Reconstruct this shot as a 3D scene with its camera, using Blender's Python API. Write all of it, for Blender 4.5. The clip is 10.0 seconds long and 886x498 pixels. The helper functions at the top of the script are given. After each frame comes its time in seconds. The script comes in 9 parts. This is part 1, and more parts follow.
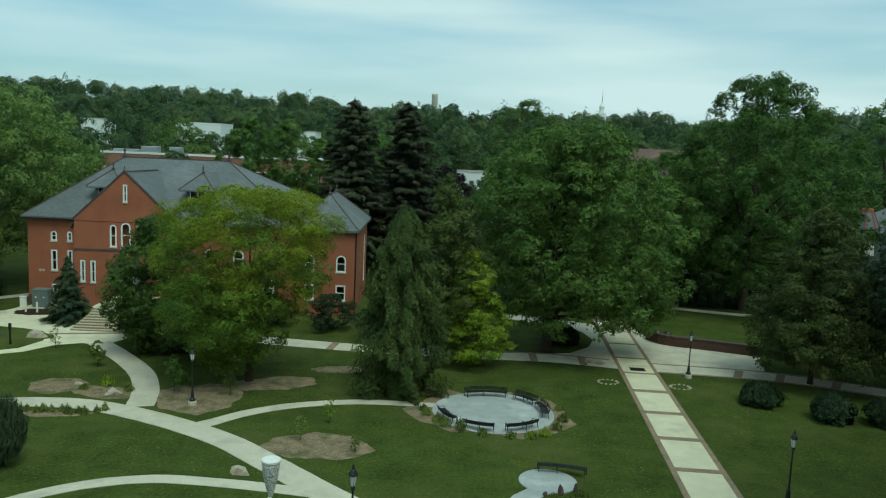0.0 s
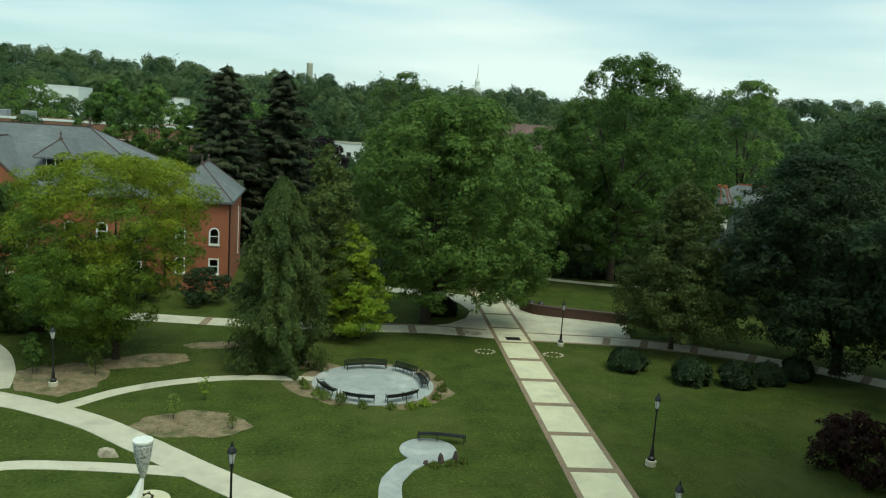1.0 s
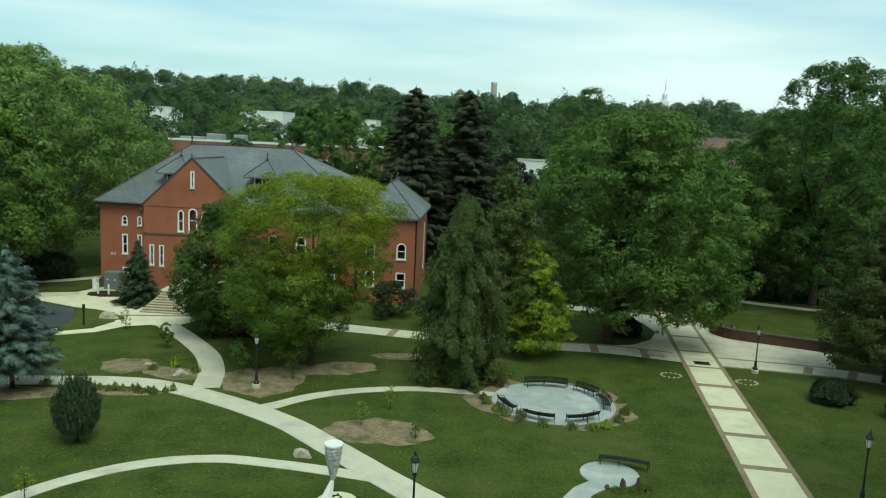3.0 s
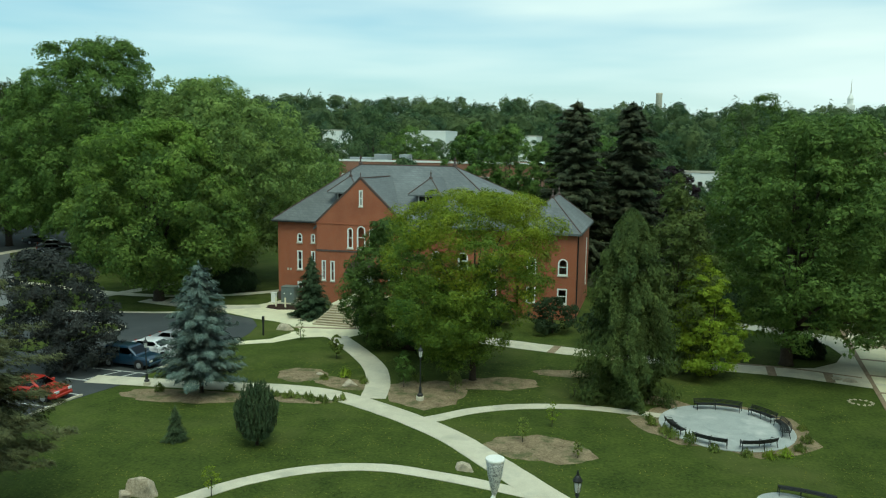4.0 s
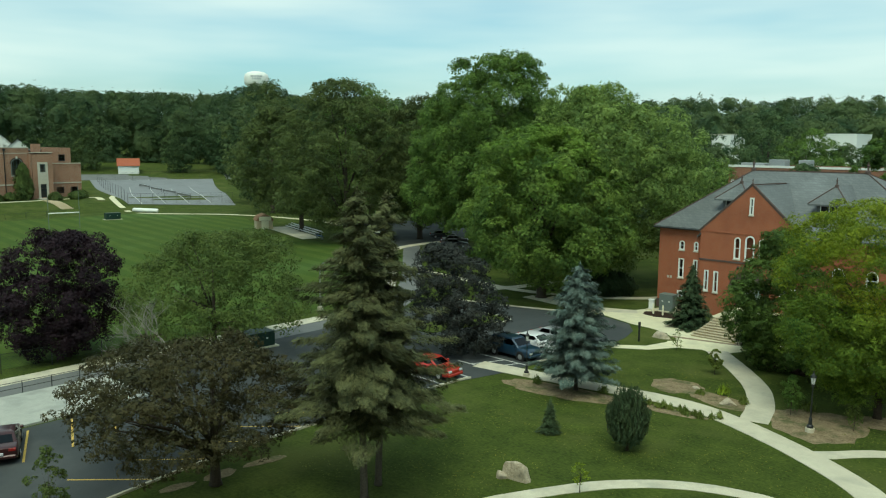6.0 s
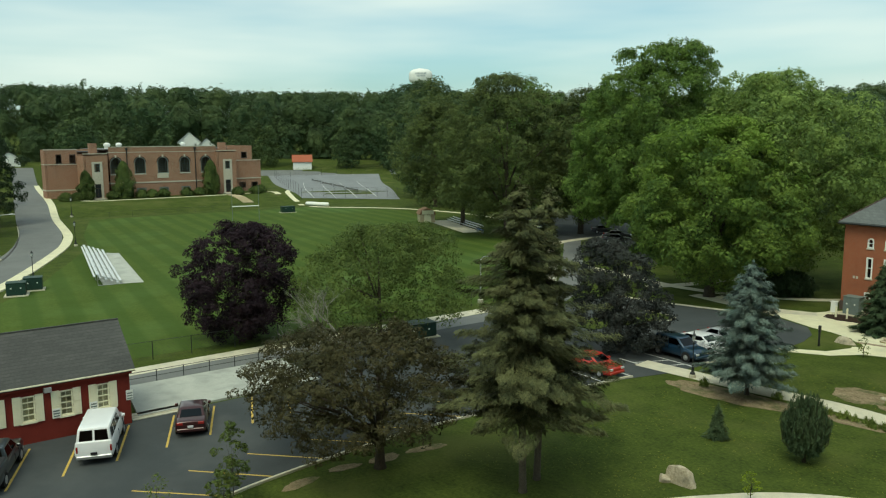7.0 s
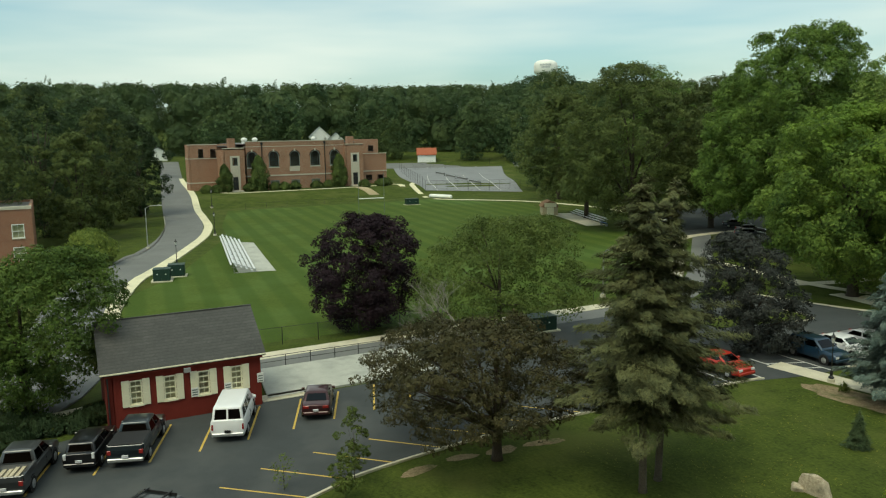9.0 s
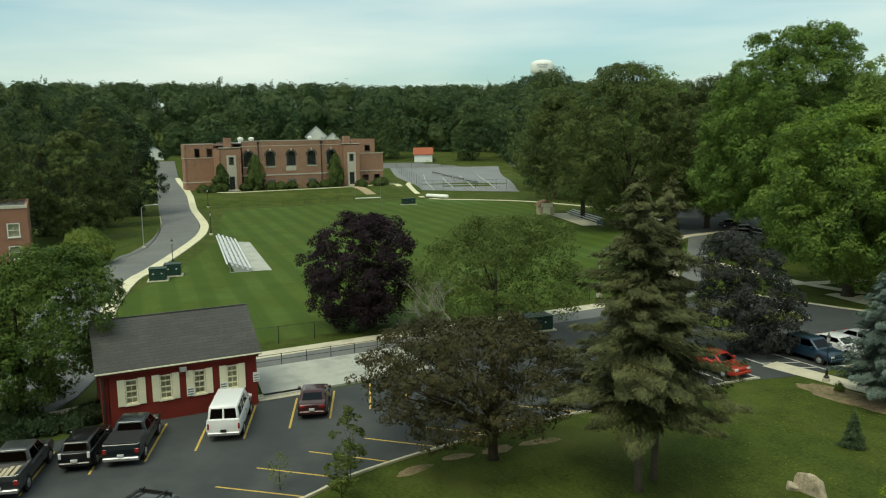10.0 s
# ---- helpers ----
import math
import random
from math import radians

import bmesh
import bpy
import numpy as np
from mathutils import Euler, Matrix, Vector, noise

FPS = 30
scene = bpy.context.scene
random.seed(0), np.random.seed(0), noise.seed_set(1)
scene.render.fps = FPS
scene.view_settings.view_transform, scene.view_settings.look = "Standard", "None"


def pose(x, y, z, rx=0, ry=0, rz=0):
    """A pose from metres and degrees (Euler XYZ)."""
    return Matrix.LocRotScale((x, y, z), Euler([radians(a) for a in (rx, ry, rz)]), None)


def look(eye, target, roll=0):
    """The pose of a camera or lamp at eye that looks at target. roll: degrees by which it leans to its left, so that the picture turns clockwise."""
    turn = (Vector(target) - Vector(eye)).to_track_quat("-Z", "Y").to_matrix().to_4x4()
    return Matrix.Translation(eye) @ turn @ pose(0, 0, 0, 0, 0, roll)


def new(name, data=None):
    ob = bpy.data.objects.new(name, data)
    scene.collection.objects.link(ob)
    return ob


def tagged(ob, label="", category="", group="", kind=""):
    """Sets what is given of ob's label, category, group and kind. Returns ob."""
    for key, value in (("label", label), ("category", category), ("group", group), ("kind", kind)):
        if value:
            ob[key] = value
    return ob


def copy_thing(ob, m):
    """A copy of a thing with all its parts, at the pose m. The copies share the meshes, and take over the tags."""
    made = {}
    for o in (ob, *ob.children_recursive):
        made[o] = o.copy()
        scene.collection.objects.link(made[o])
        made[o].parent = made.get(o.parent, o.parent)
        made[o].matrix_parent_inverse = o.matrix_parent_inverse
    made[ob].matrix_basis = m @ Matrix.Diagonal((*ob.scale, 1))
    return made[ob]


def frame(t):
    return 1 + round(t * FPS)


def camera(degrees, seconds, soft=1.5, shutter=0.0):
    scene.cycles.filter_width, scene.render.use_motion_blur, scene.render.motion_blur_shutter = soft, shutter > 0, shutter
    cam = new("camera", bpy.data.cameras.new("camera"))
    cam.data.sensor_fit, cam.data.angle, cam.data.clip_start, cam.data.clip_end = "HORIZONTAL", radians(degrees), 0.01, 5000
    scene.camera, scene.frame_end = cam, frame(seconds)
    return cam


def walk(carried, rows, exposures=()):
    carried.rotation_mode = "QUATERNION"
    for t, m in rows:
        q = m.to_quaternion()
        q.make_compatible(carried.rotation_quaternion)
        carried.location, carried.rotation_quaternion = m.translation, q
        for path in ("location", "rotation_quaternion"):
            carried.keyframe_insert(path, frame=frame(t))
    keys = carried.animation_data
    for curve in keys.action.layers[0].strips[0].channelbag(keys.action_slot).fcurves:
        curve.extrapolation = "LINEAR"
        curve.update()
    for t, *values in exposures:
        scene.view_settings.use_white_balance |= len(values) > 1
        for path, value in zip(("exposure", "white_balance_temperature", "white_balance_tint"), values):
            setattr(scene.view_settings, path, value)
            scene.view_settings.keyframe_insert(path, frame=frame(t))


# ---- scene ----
# ---------------------------------------------------------------- camera
cam = camera(59.0, 10.0, soft=1.15)
PATH = [
    (0.0, pose(0.39, -0.22, 17.15, 82.47, -2.45, -0.52)),
    (0.5, pose(0.31, -0.15, 17.10, 82.36, -2.97, -7.67)),
    (1.0, pose(0.15, -0.08, 17.09, 80.96, -3.79, -9.47)),
    (1.5, pose(0.11, -0.09, 17.07, 80.68, -3.76, -6.80)),
    (2.0, pose(0.09, -0.06, 17.08, 80.90, -3.49, -4.43)),
    (3.5, pose(0.08, -0.03, 17.06, 81.79, -1.85, 9.29)),
    (4.0, pose(0.09, -0.01, 17.04, 82.29, -0.81, 15.34)),
    (4.5, pose(0.01, 0.06, 16.99, 82.53, 0.16, 22.20)),
    (5.0, pose(-0.04, 0.09, 16.96, 81.89, 0.08, 29.39)),
    (5.5, pose(-0.12, 0.13, 16.94, 82.66, -0.08, 36.43)),
    (6.0, pose(-0.13, 0.08, 16.96, 82.36, -0.53, 42.75)),
    (7.5, pose(-0.20, -0.06, 16.96, 81.92, 0.80, 59.17)),
    (8.0, pose(-0.11, 0.03, 16.92, 81.63, 0.85, 62.40)),
    (8.5, pose(-0.14, 0.08, 16.93, 81.31, 0.79, 63.06)),
    (9.0, pose(-0.13, 0.11, 16.95, 81.46, 0.91, 63.31)),
    (9.5, pose(-0.11, 0.13, 16.92, 81.61, 0.87, 63.01)),
    (10.0, pose(-0.11, 0.12, 16.92, 81.45, 0.81, 63.07)),
]
EXPOSURES = [(0.0, -0.2, 5750, -11), (0.5, -0.22, 5850, -9), (1.0, 0.1, 6300, -6), (1.5, 0.18, 6450, -5), (2.0, 0.08, 6350, -6), (3.5, 0.18, 6050, -9), (4.5, 0.08, 6250, -9), (5.0, 0.17, 6500, -8), (5.5, 0.15, 6350, -8), (6.2, 0.16, 6500, -7), (7.0, 0.13, 6850, -2), (8.5, 0.14, 7200, 1), (10.0, 0.12, 7150, 1)]
walk(cam, PATH, EXPOSURES)

# ---------------------------------------------------------------- sky and sun
world = bpy.data.worlds.new("sky")
scene.world = world
world.use_nodes = True
wt = world.node_tree
wt.nodes.clear()
SUN_EL, SUN_ROT = 60.6, 149.0
w_out = wt.nodes.new("ShaderNodeOutputWorld")
w_bg = wt.nodes.new("ShaderNodeBackground")
w_sky = wt.nodes.new("ShaderNodeTexSky")
w_sky.sky_type = "NISHITA"
w_sky.sun_disc = False
w_sky.sun_elevation = radians(SUN_EL)
w_sky.sun_rotation = radians(SUN_ROT)
w_sky.dust_density = 2.0
w_tc = wt.nodes.new("ShaderNodeTexCoord")
w_map = wt.nodes.new("ShaderNodeMapping")
w_map.inputs["Scale"].default_value = (0.9, 0.9, 6.5)
w_map.inputs["Rotation"].default_value = (0.05, 0.03, 0.4)
w_n = wt.nodes.new("ShaderNodeTexNoise")
w_n.inputs["Scale"].default_value = 1.7
w_n.inputs["Detail"].default_value = 4.0
w_n.inputs["Roughness"].default_value = 0.45
w_r = wt.nodes.new("ShaderNodeMapRange")
w_r.inputs["From Min"].default_value = 0.38
w_r.inputs["From Max"].default_value = 0.68
w_r.inputs["To Min"].default_value = 0.25
w_r.inputs["To Max"].default_value = 1.0
w_mix = wt.nodes.new("ShaderNodeMix")
w_mix.data_type = "RGBA"
w_gain = wt.nodes.new("ShaderNodeMix")
w_gain.data_type = "RGBA"
w_gain.blend_type = "MULTIPLY"
w_gain.inputs["Factor"].default_value = 1.0
w_gain.inputs["B"].default_value = (0.78, 1.26, 1.36, 1)
w_mix.inputs["B"].default_value = (8.2, 8.95, 8.85, 1)
w_bg.inputs["Strength"].default_value = 0.1
wt.links.new(w_tc.outputs["Generated"], w_map.inputs["Vector"])
wt.links.new(w_map.outputs["Vector"], w_n.inputs["Vector"])
wt.links.new(w_n.outputs["Fac"], w_r.inputs["Value"])
wt.links.new(w_r.outputs["Result"], w_mix.inputs["Factor"])
wt.links.new(w_sky.outputs["Color"], w_gain.inputs["A"])
wt.links.new(w_gain.outputs["Result"], w_mix.inputs["A"])
wt.links.new(w_mix.outputs["Result"], w_bg.inputs["Color"])
wt.links.new(w_bg.outputs["Background"], w_out.inputs["Surface"])
sun = new("sun", bpy.data.lights.new("sun", "SUN"))
sun.data.energy = 1.75
sun.data.angle = radians(32)
sun.data.color = (1.0, 0.92, 0.76)
sun.matrix_world = look((26.1, 6.5, 90), (0, 50, 0))

# ---------------------------------------------------------------- materials


def nd(mat, kind, **values):
    n = mat.node_tree.nodes.new(kind)
    for k, v in values.items():
        n.inputs[k.replace("_", " ")].default_value = v
    return n


def material(name, dark, light, scale=3.0, rough=0.85, bump=0.2, fine=40.0, metal=0.0, spec=0.3, third=None, third_scale=0.3, space="Object", bump_dist=0.02):
    """Two noises between two colours, a third colour as broad stains, and fine bump."""
    m = bpy.data.materials.new(name)
    m.use_nodes = True
    nt = m.node_tree
    b = nt.nodes["Principled BSDF"]
    b.inputs["Roughness"].default_value = rough
    b.inputs["Metallic"].default_value = metal
    b.inputs["Specular IOR Level"].default_value = spec
    if space == "World":
        geo = nt.nodes.new("ShaderNodeNewGeometry")
        co = geo.outputs["Position"]
    else:
        co = nt.nodes.new("ShaderNodeTexCoord").outputs["Object"]
    n1 = nd(m, "ShaderNodeTexNoise", Scale=scale, Detail=5.0, Roughness=0.65)
    n2 = nd(m, "ShaderNodeTexNoise", Scale=fine, Detail=3.0, Roughness=0.7)
    nt.links.new(co, n1.inputs["Vector"])
    nt.links.new(co, n2.inputs["Vector"])
    add = nt.nodes.new("ShaderNodeMath")
    add.operation = "MULTIPLY_ADD"
    add.inputs[1].default_value = 0.55
    nt.links.new(n2.outputs["Fac"], add.inputs[0])
    half = nt.nodes.new("ShaderNodeMath")
    half.operation = "MULTIPLY"
    half.inputs[1].default_value = 0.45
    nt.links.new(n1.outputs["Fac"], half.inputs[0])
    nt.links.new(half.outputs[0], add.inputs[2])
    r = nd(m, "ShaderNodeMapRange")
    r.inputs["From Min"].default_value = 0.33
    r.inputs["From Max"].default_value = 0.67
    nt.links.new(add.outputs[0], r.inputs["Value"])
    mx = nt.nodes.new("ShaderNodeMix")
    mx.data_type = "RGBA"
    mx.inputs["A"].default_value = (*dark, 1)
    mx.inputs["B"].default_value = (*light, 1)
    nt.links.new(r.outputs["Result"], mx.inputs["Factor"])
    col = mx.outputs["Result"]
    if third:
        n3 = nd(m, "ShaderNodeTexNoise", Scale=third_scale, Detail=4.0, Roughness=0.6)
        nt.links.new(co, n3.inputs["Vector"])
        r3 = nd(m, "ShaderNodeMapRange")
        r3.inputs["From Min"].default_value = 0.5
        r3.inputs["From Max"].default_value = 0.72
        nt.links.new(n3.outputs["Fac"], r3.inputs["Value"])
        m3 = nt.nodes.new("ShaderNodeMix")
        m3.data_type = "RGBA"
        nt.links.new(r3.outputs["Result"], m3.inputs["Factor"])
        nt.links.new(col, m3.inputs["A"])
        m3.inputs["B"].default_value = (*third, 1)
        col = m3.outputs["Result"]
    nt.links.new(col, b.inputs["Base Color"])
    if bump:
        bp = nd(m, "ShaderNodeBump", Strength=bump, Distance=bump_dist)
        nt.links.new(add.outputs[0], bp.inputs["Height"])
        nt.links.new(bp.outputs["Normal"], b.inputs["Normal"])
    return m


def recolour(m, factor_socket, colour):
    """Mix a further colour over a material's base colour."""
    nt = m.node_tree
    b = nt.nodes["Principled BSDF"]
    old = b.inputs["Base Color"].links[0].from_socket
    mx = nt.nodes.new("ShaderNodeMix")
    mx.data_type = "RGBA"
    nt.links.new(factor_socket, mx.inputs["Factor"])
    nt.links.new(old, mx.inputs["A"])
    mx.inputs["B"].default_value = (*colour, 1)
    nt.links.new(mx.outputs["Result"], b.inputs["Base Color"])
    return m


LEAF_GAIN = 2.0


def leaf_material(name, dark, light, gloss=0.6, trans=0.3, cell=8.5, keep=0.57, broad=0.45, island=0.55, mottle=1.3):
    """Leaves that differ one by one and tree by tree."""
    dark, light = [tuple(min(v * k * LEAF_GAIN, 0.6) for v, k in zip(c, (1.36, 1.0, 1.0))) for c in (dark, light)]
    m = bpy.data.materials.new(name)
    m.use_nodes = True
    nt = m.node_tree
    b = nt.nodes["Principled BSDF"]
    b.inputs["Roughness"].default_value = gloss
    b.inputs["Specular IOR Level"].default_value = 0.12
    geo = nt.nodes.new("ShaderNodeNewGeometry")
    info = nt.nodes.new("ShaderNodeObjectInfo")
    n1 = nd(m, "ShaderNodeTexNoise", Scale=broad, Detail=2.0)
    nt.links.new(geo.outputs["Position"], n1.inputs["Vector"])
    a = nt.nodes.new("ShaderNodeMath")
    a.operation = "MULTIPLY_ADD"
    a.inputs[1].default_value = island
    nt.links.new(geo.outputs["Random Per Island"], a.inputs[0])
    h = nt.nodes.new("ShaderNodeMath")
    h.operation = "MULTIPLY_ADD"
    h.inputs[1].default_value = mottle
    h.inputs[2].default_value = 0.23 - 0.5 * mottle
    nt.links.new(n1.outputs["Fac"], h.inputs[0])
    nt.links.new(h.outputs[0], a.inputs[2])
    mx = nt.nodes.new("ShaderNodeMix")
    mx.data_type = "RGBA"
    mx.inputs["A"].default_value = (*dark, 1)
    mx.inputs["B"].default_value = (*light, 1)
    mx.clamp_factor = True
    nt.links.new(a.outputs[0], mx.inputs["Factor"])
    hs = nt.nodes.new("ShaderNodeHueSaturation")
    mr = nd(m, "ShaderNodeMapRange")
    mr.inputs["To Min"].default_value = 0.8
    mr.inputs["To Max"].default_value = 1.2
    nt.links.new(info.outputs["Random"], mr.inputs["Value"])
    nt.links.new(mr.outputs["Result"], hs.inputs["Value"])
    nt.links.new(mx.outputs["Result"], hs.inputs["Color"])
    nt.links.new(hs.outputs["Color"], b.inputs["Base Color"])
    tr = nt.nodes.new("ShaderNodeBsdfTranslucent")
    nt.links.new(hs.outputs["Color"], tr.inputs["Color"])
    ms = nt.nodes.new("ShaderNodeMixShader")
    ms.inputs["Fac"].default_value = trans
    nt.links.new(b.outputs["BSDF"], ms.inputs[1])
    nt.links.new(tr.outputs["BSDF"], ms.inputs[2])
    # each spray is cut into single leaves
    vo = nd(m, "ShaderNodeTexVoronoi", Scale=cell)
    nt.links.new(geo.outputs["Position"], vo.inputs["Vector"])
    lt = nt.nodes.new("ShaderNodeMath")
    lt.operation = "LESS_THAN"
    lt.inputs[1].default_value = keep
    nt.links.new(vo.outputs["Distance"], lt.inputs[0])
    clear = nt.nodes.new("ShaderNodeBsdfTransparent")
    cut = nt.nodes.new("ShaderNodeMixShader")
    nt.links.new(lt.outputs[0], cut.inputs["Fac"])
    nt.links.new(clear.outputs["BSDF"], cut.inputs[1])
    nt.links.new(ms.outputs["Shader"], cut.inputs[2])
    nt.links.new(cut.outputs["Shader"], nt.nodes["Material Output"].inputs["Surface"])
    return m


def brick_material(name, c1, c2, mortar, vertical_axis_scale=1.0, bump=0.3, row=0.075, width=0.21, size=0.012):
    """Courses of brick laid on upright walls of any heading."""
    m = material(name, c1, c2, scale=0.6, fine=9.0, rough=0.9, bump=0.0, third=tuple(0.8 * v for v in c1), third_scale=0.25)
    nt = m.node_tree
    tc = nt.nodes.new("ShaderNodeTexCoord")
    sx = nt.nodes.new("ShaderNodeSeparateXYZ")
    nt.links.new(tc.outputs["Object"], sx.inputs[0])
    ad = nt.nodes.new("ShaderNodeMath")
    nt.links.new(sx.outputs["X"], ad.inputs[0])
    nt.links.new(sx.outputs["Y"], ad.inputs[1])
    cx = nt.nodes.new("ShaderNodeCombineXYZ")
    nt.links.new(ad.outputs[0], cx.inputs["X"])
    nt.links.new(sx.outputs["Z"], cx.inputs["Y"])
    bk = nd(m, "ShaderNodeTexBrick", Scale=1.0)
    bk.inputs["Brick Width"].default_value = width
    bk.inputs["Row Height"].default_value = row
    bk.inputs["Mortar Size"].default_value = size
    bk.inputs["Mortar Smooth"].default_value = 0.1
    nt.links.new(cx.outputs[0], bk.inputs["Vector"])
    f = nt.nodes.new("ShaderNodeMath")
    f.operation = "MULTIPLY"
    f.inputs[1].default_value = 0.6
    nt.links.new(bk.outputs["Fac"], f.inputs[0])
    recolour(m, f.outputs[0], mortar)
    bp = nd(m, "ShaderNodeBump", Strength=bump, Distance=0.01)
    bp.invert = True
    nt.links.new(bk.outputs["Fac"], bp.inputs["Height"])
    nt.links.new(bp.outputs["Normal"], nt.nodes["Principled BSDF"].inputs["Normal"])
    return m


def slate_material(name, dark, light, row=0.22, width=0.35):
    """Courses of slate or shingle, running level up a slope."""
    m = material(name, dark, light, scale=0.5, fine=6.0, rough=0.6, bump=0.0, spec=0.4, third=tuple(1.2 * v for v in light), third_scale=0.2)
    nt = m.node_tree
    tc = nt.nodes.new("ShaderNodeTexCoord")
    sx = nt.nodes.new("ShaderNodeSeparateXYZ")
    nt.links.new(tc.outputs["Object"], sx.inputs[0])
    ad = nt.nodes.new("ShaderNodeMath")
    nt.links.new(sx.outputs["X"], ad.inputs[0])
    nt.links.new(sx.outputs["Y"], ad.inputs[1])
    cx = nt.nodes.new("ShaderNodeCombineXYZ")
    nt.links.new(ad.outputs[0], cx.inputs["X"])
    nt.links.new(sx.outputs["Z"], cx.inputs["Y"])
    bk = nd(m, "ShaderNodeTexBrick", Scale=1.0)
    bk.inputs["Brick Width"].default_value = width
    bk.inputs["Row Height"].default_value = row
    bk.inputs["Mortar Size"].default_value = 0.018
    bk.inputs["Color1"].default_value = (0.15, 0.15, 0.15, 1)
    bk.inputs["Color2"].default_value = (0.75, 0.75, 0.75, 1)
    bk.inputs["Mortar"].default_value = (1, 1, 1, 1)
    nt.links.new(cx.outputs[0], bk.inputs["Vector"])
    f = nt.nodes.new("ShaderNodeMath")
    f.operation = "MULTIPLY"
    f.inputs[1].default_value = 0.55
    nt.links.new(bk.outputs["Color"], f.inputs[0])
    recolour(m, f.outputs[0], tuple(0.55 * v for v in dark))
    bp = nd(m, "ShaderNodeBump", Strength=0.35, Distance=0.015)
    bp.invert = True
    nt.links.new(bk.outputs["Fac"], bp.inputs["Height"])
    nt.links.new(bp.outputs["Normal"], nt.nodes["Principled BSDF"].inputs["Normal"])
    return m


def glass_material(name, tint, rough=0.03):
    m = bpy.data.materials.new(name)
    m.use_nodes = True
    nt = m.node_tree
    nt.nodes.remove(nt.nodes["Principled BSDF"])
    tr = nt.nodes.new("ShaderNodeBsdfTransparent")
    tr.inputs["Color"].default_value = (*tint, 1)
    gl = nt.nodes.new("ShaderNodeBsdfGlossy")
    gl.inputs["Roughness"].default_value = rough
    fr = nt.nodes.new("ShaderNodeFresnel")
    fr.inputs["IOR"].default_value = 1.5
    ms = nt.nodes.new("ShaderNodeMixShader")
    nt.links.new(fr.outputs[0], ms.inputs["Fac"])
    nt.links.new(tr.outputs[0], ms.inputs[1])
    nt.links.new(gl.outputs[0], ms.inputs[2])
    nt.links.new(ms.outputs[0], nt.nodes["Material Output"].inputs["Surface"])
    return m


M_GRASS = material("lawn_grass", (0.020, 0.035, 0.007), (0.090, 0.118, 0.022), scale=0.5, fine=5.0, rough=0.95, bump=0.9, spec=0.1, third=(0.090, 0.104, 0.028), third_scale=0.13, space="World", bump_dist=0.05)
M_FIELD = material("mown_turf", (0.050, 0.080, 0.013), (0.086, 0.122, 0.024), scale=0.2, fine=2.6, rough=0.95, bump=0.7, spec=0.1, third=(0.080, 0.130, 0.034), third_scale=0.05, space="World", bump_dist=0.04)
M_CONC = material("pale_concrete", (0.47, 0.43, 0.32), (0.68, 0.64, 0.49), scale=0.8, fine=25.0, rough=0.9, bump=0.15, third=(0.42, 0.40, 0.31), third_scale=0.5, space="World")
M_PANEL = material("cream_concrete_panel", (0.58, 0.54, 0.36), (0.76, 0.72, 0.50), scale=0.7, fine=22.0, rough=0.9, bump=0.12, third=(0.54, 0.51, 0.36), third_scale=0.45, space="World")
M_BAND = material("brick_paver_band", (0.19, 0.135, 0.085), (0.36, 0.275, 0.18), scale=2.0, fine=9.0, rough=0.9, bump=0.4, third=(0.20, 0.16, 0.11), third_scale=0.7, space="World")
M_PLAZA = material("blue_grey_stone_paving", (0.27, 0.30, 0.29), (0.46, 0.48, 0.45), scale=0.9, fine=16.0, rough=0.85, bump=0.2, third=(0.55, 0.56, 0.52), third_scale=0.5, space="World")
M_ASPH = material("worn_asphalt", (0.036, 0.042, 0.043), (0.064, 0.072, 0.073), scale=0.25, fine=30.0, rough=0.85, bump=0.2, third=(0.088, 0.093, 0.089), third_scale=0.12, space="World")
M_ROAD = material("pale_asphalt_road", (0.12, 0.125, 0.12), (0.20, 0.205, 0.195), scale=0.25, fine=22.0, rough=0.9, bump=0.2, third=(0.15, 0.155, 0.15), third_scale=0.1, space="World")
M_YELLOW = material("worn_yellow_paint", (0.45, 0.30, 0.06), (0.70, 0.50, 0.13), scale=3.0, fine=20.0, rough=0.8, bump=0.1, space="World")
M_LINEW = material("worn_white_paint", (0.45, 0.45, 0.42), (0.75, 0.75, 0.70), scale=3.0, fine=20.0, rough=0.8, bump=0.1, space="World")
M_SOIL = material("bare_soil", (0.10, 0.075, 0.042), (0.36, 0.285, 0.18), scale=1.2, fine=9.0, rough=1.0, bump=0.9, spec=0.05, third=(0.07, 0.095, 0.035), third_scale=0.7, space="World", bump_dist=0.05)
M_MULCH = material("dark_mulch", (0.022, 0.015, 0.011), (0.06, 0.04, 0.03), scale=3.0, fine=25.0, rough=1.0, bump=0.8, spec=0.05, space="World")
M_HALLBRICK = brick_material("orange_red_brick", (0.31, 0.086, 0.040), (0.40, 0.130, 0.062), (0.30, 0.17, 0.11))
M_GYMBRICK = brick_material("buff_brown_brick", (0.26, 0.120, 0.070), (0.37, 0.185, 0.115), (0.42, 0.33, 0.24))
M_SCHOOLBRICK = brick_material("salmon_brick", (0.27, 0.11, 0.065), (0.34, 0.15, 0.09), (0.33, 0.24, 0.18))
M_REDBRICK = brick_material("red_painted_brick", (0.16, 0.020, 0.013), (0.21, 0.030, 0.019), (0.17, 0.025, 0.016), bump=0.5)
M_WALLBRICK = brick_material("dark_red_brick", (0.066, 0.034, 0.024), (0.105, 0.054, 0.038), (0.13, 0.10, 0.08))
M_SLATE = slate_material("grey_slate", (0.115, 0.125, 0.125), (0.185, 0.20, 0.195))
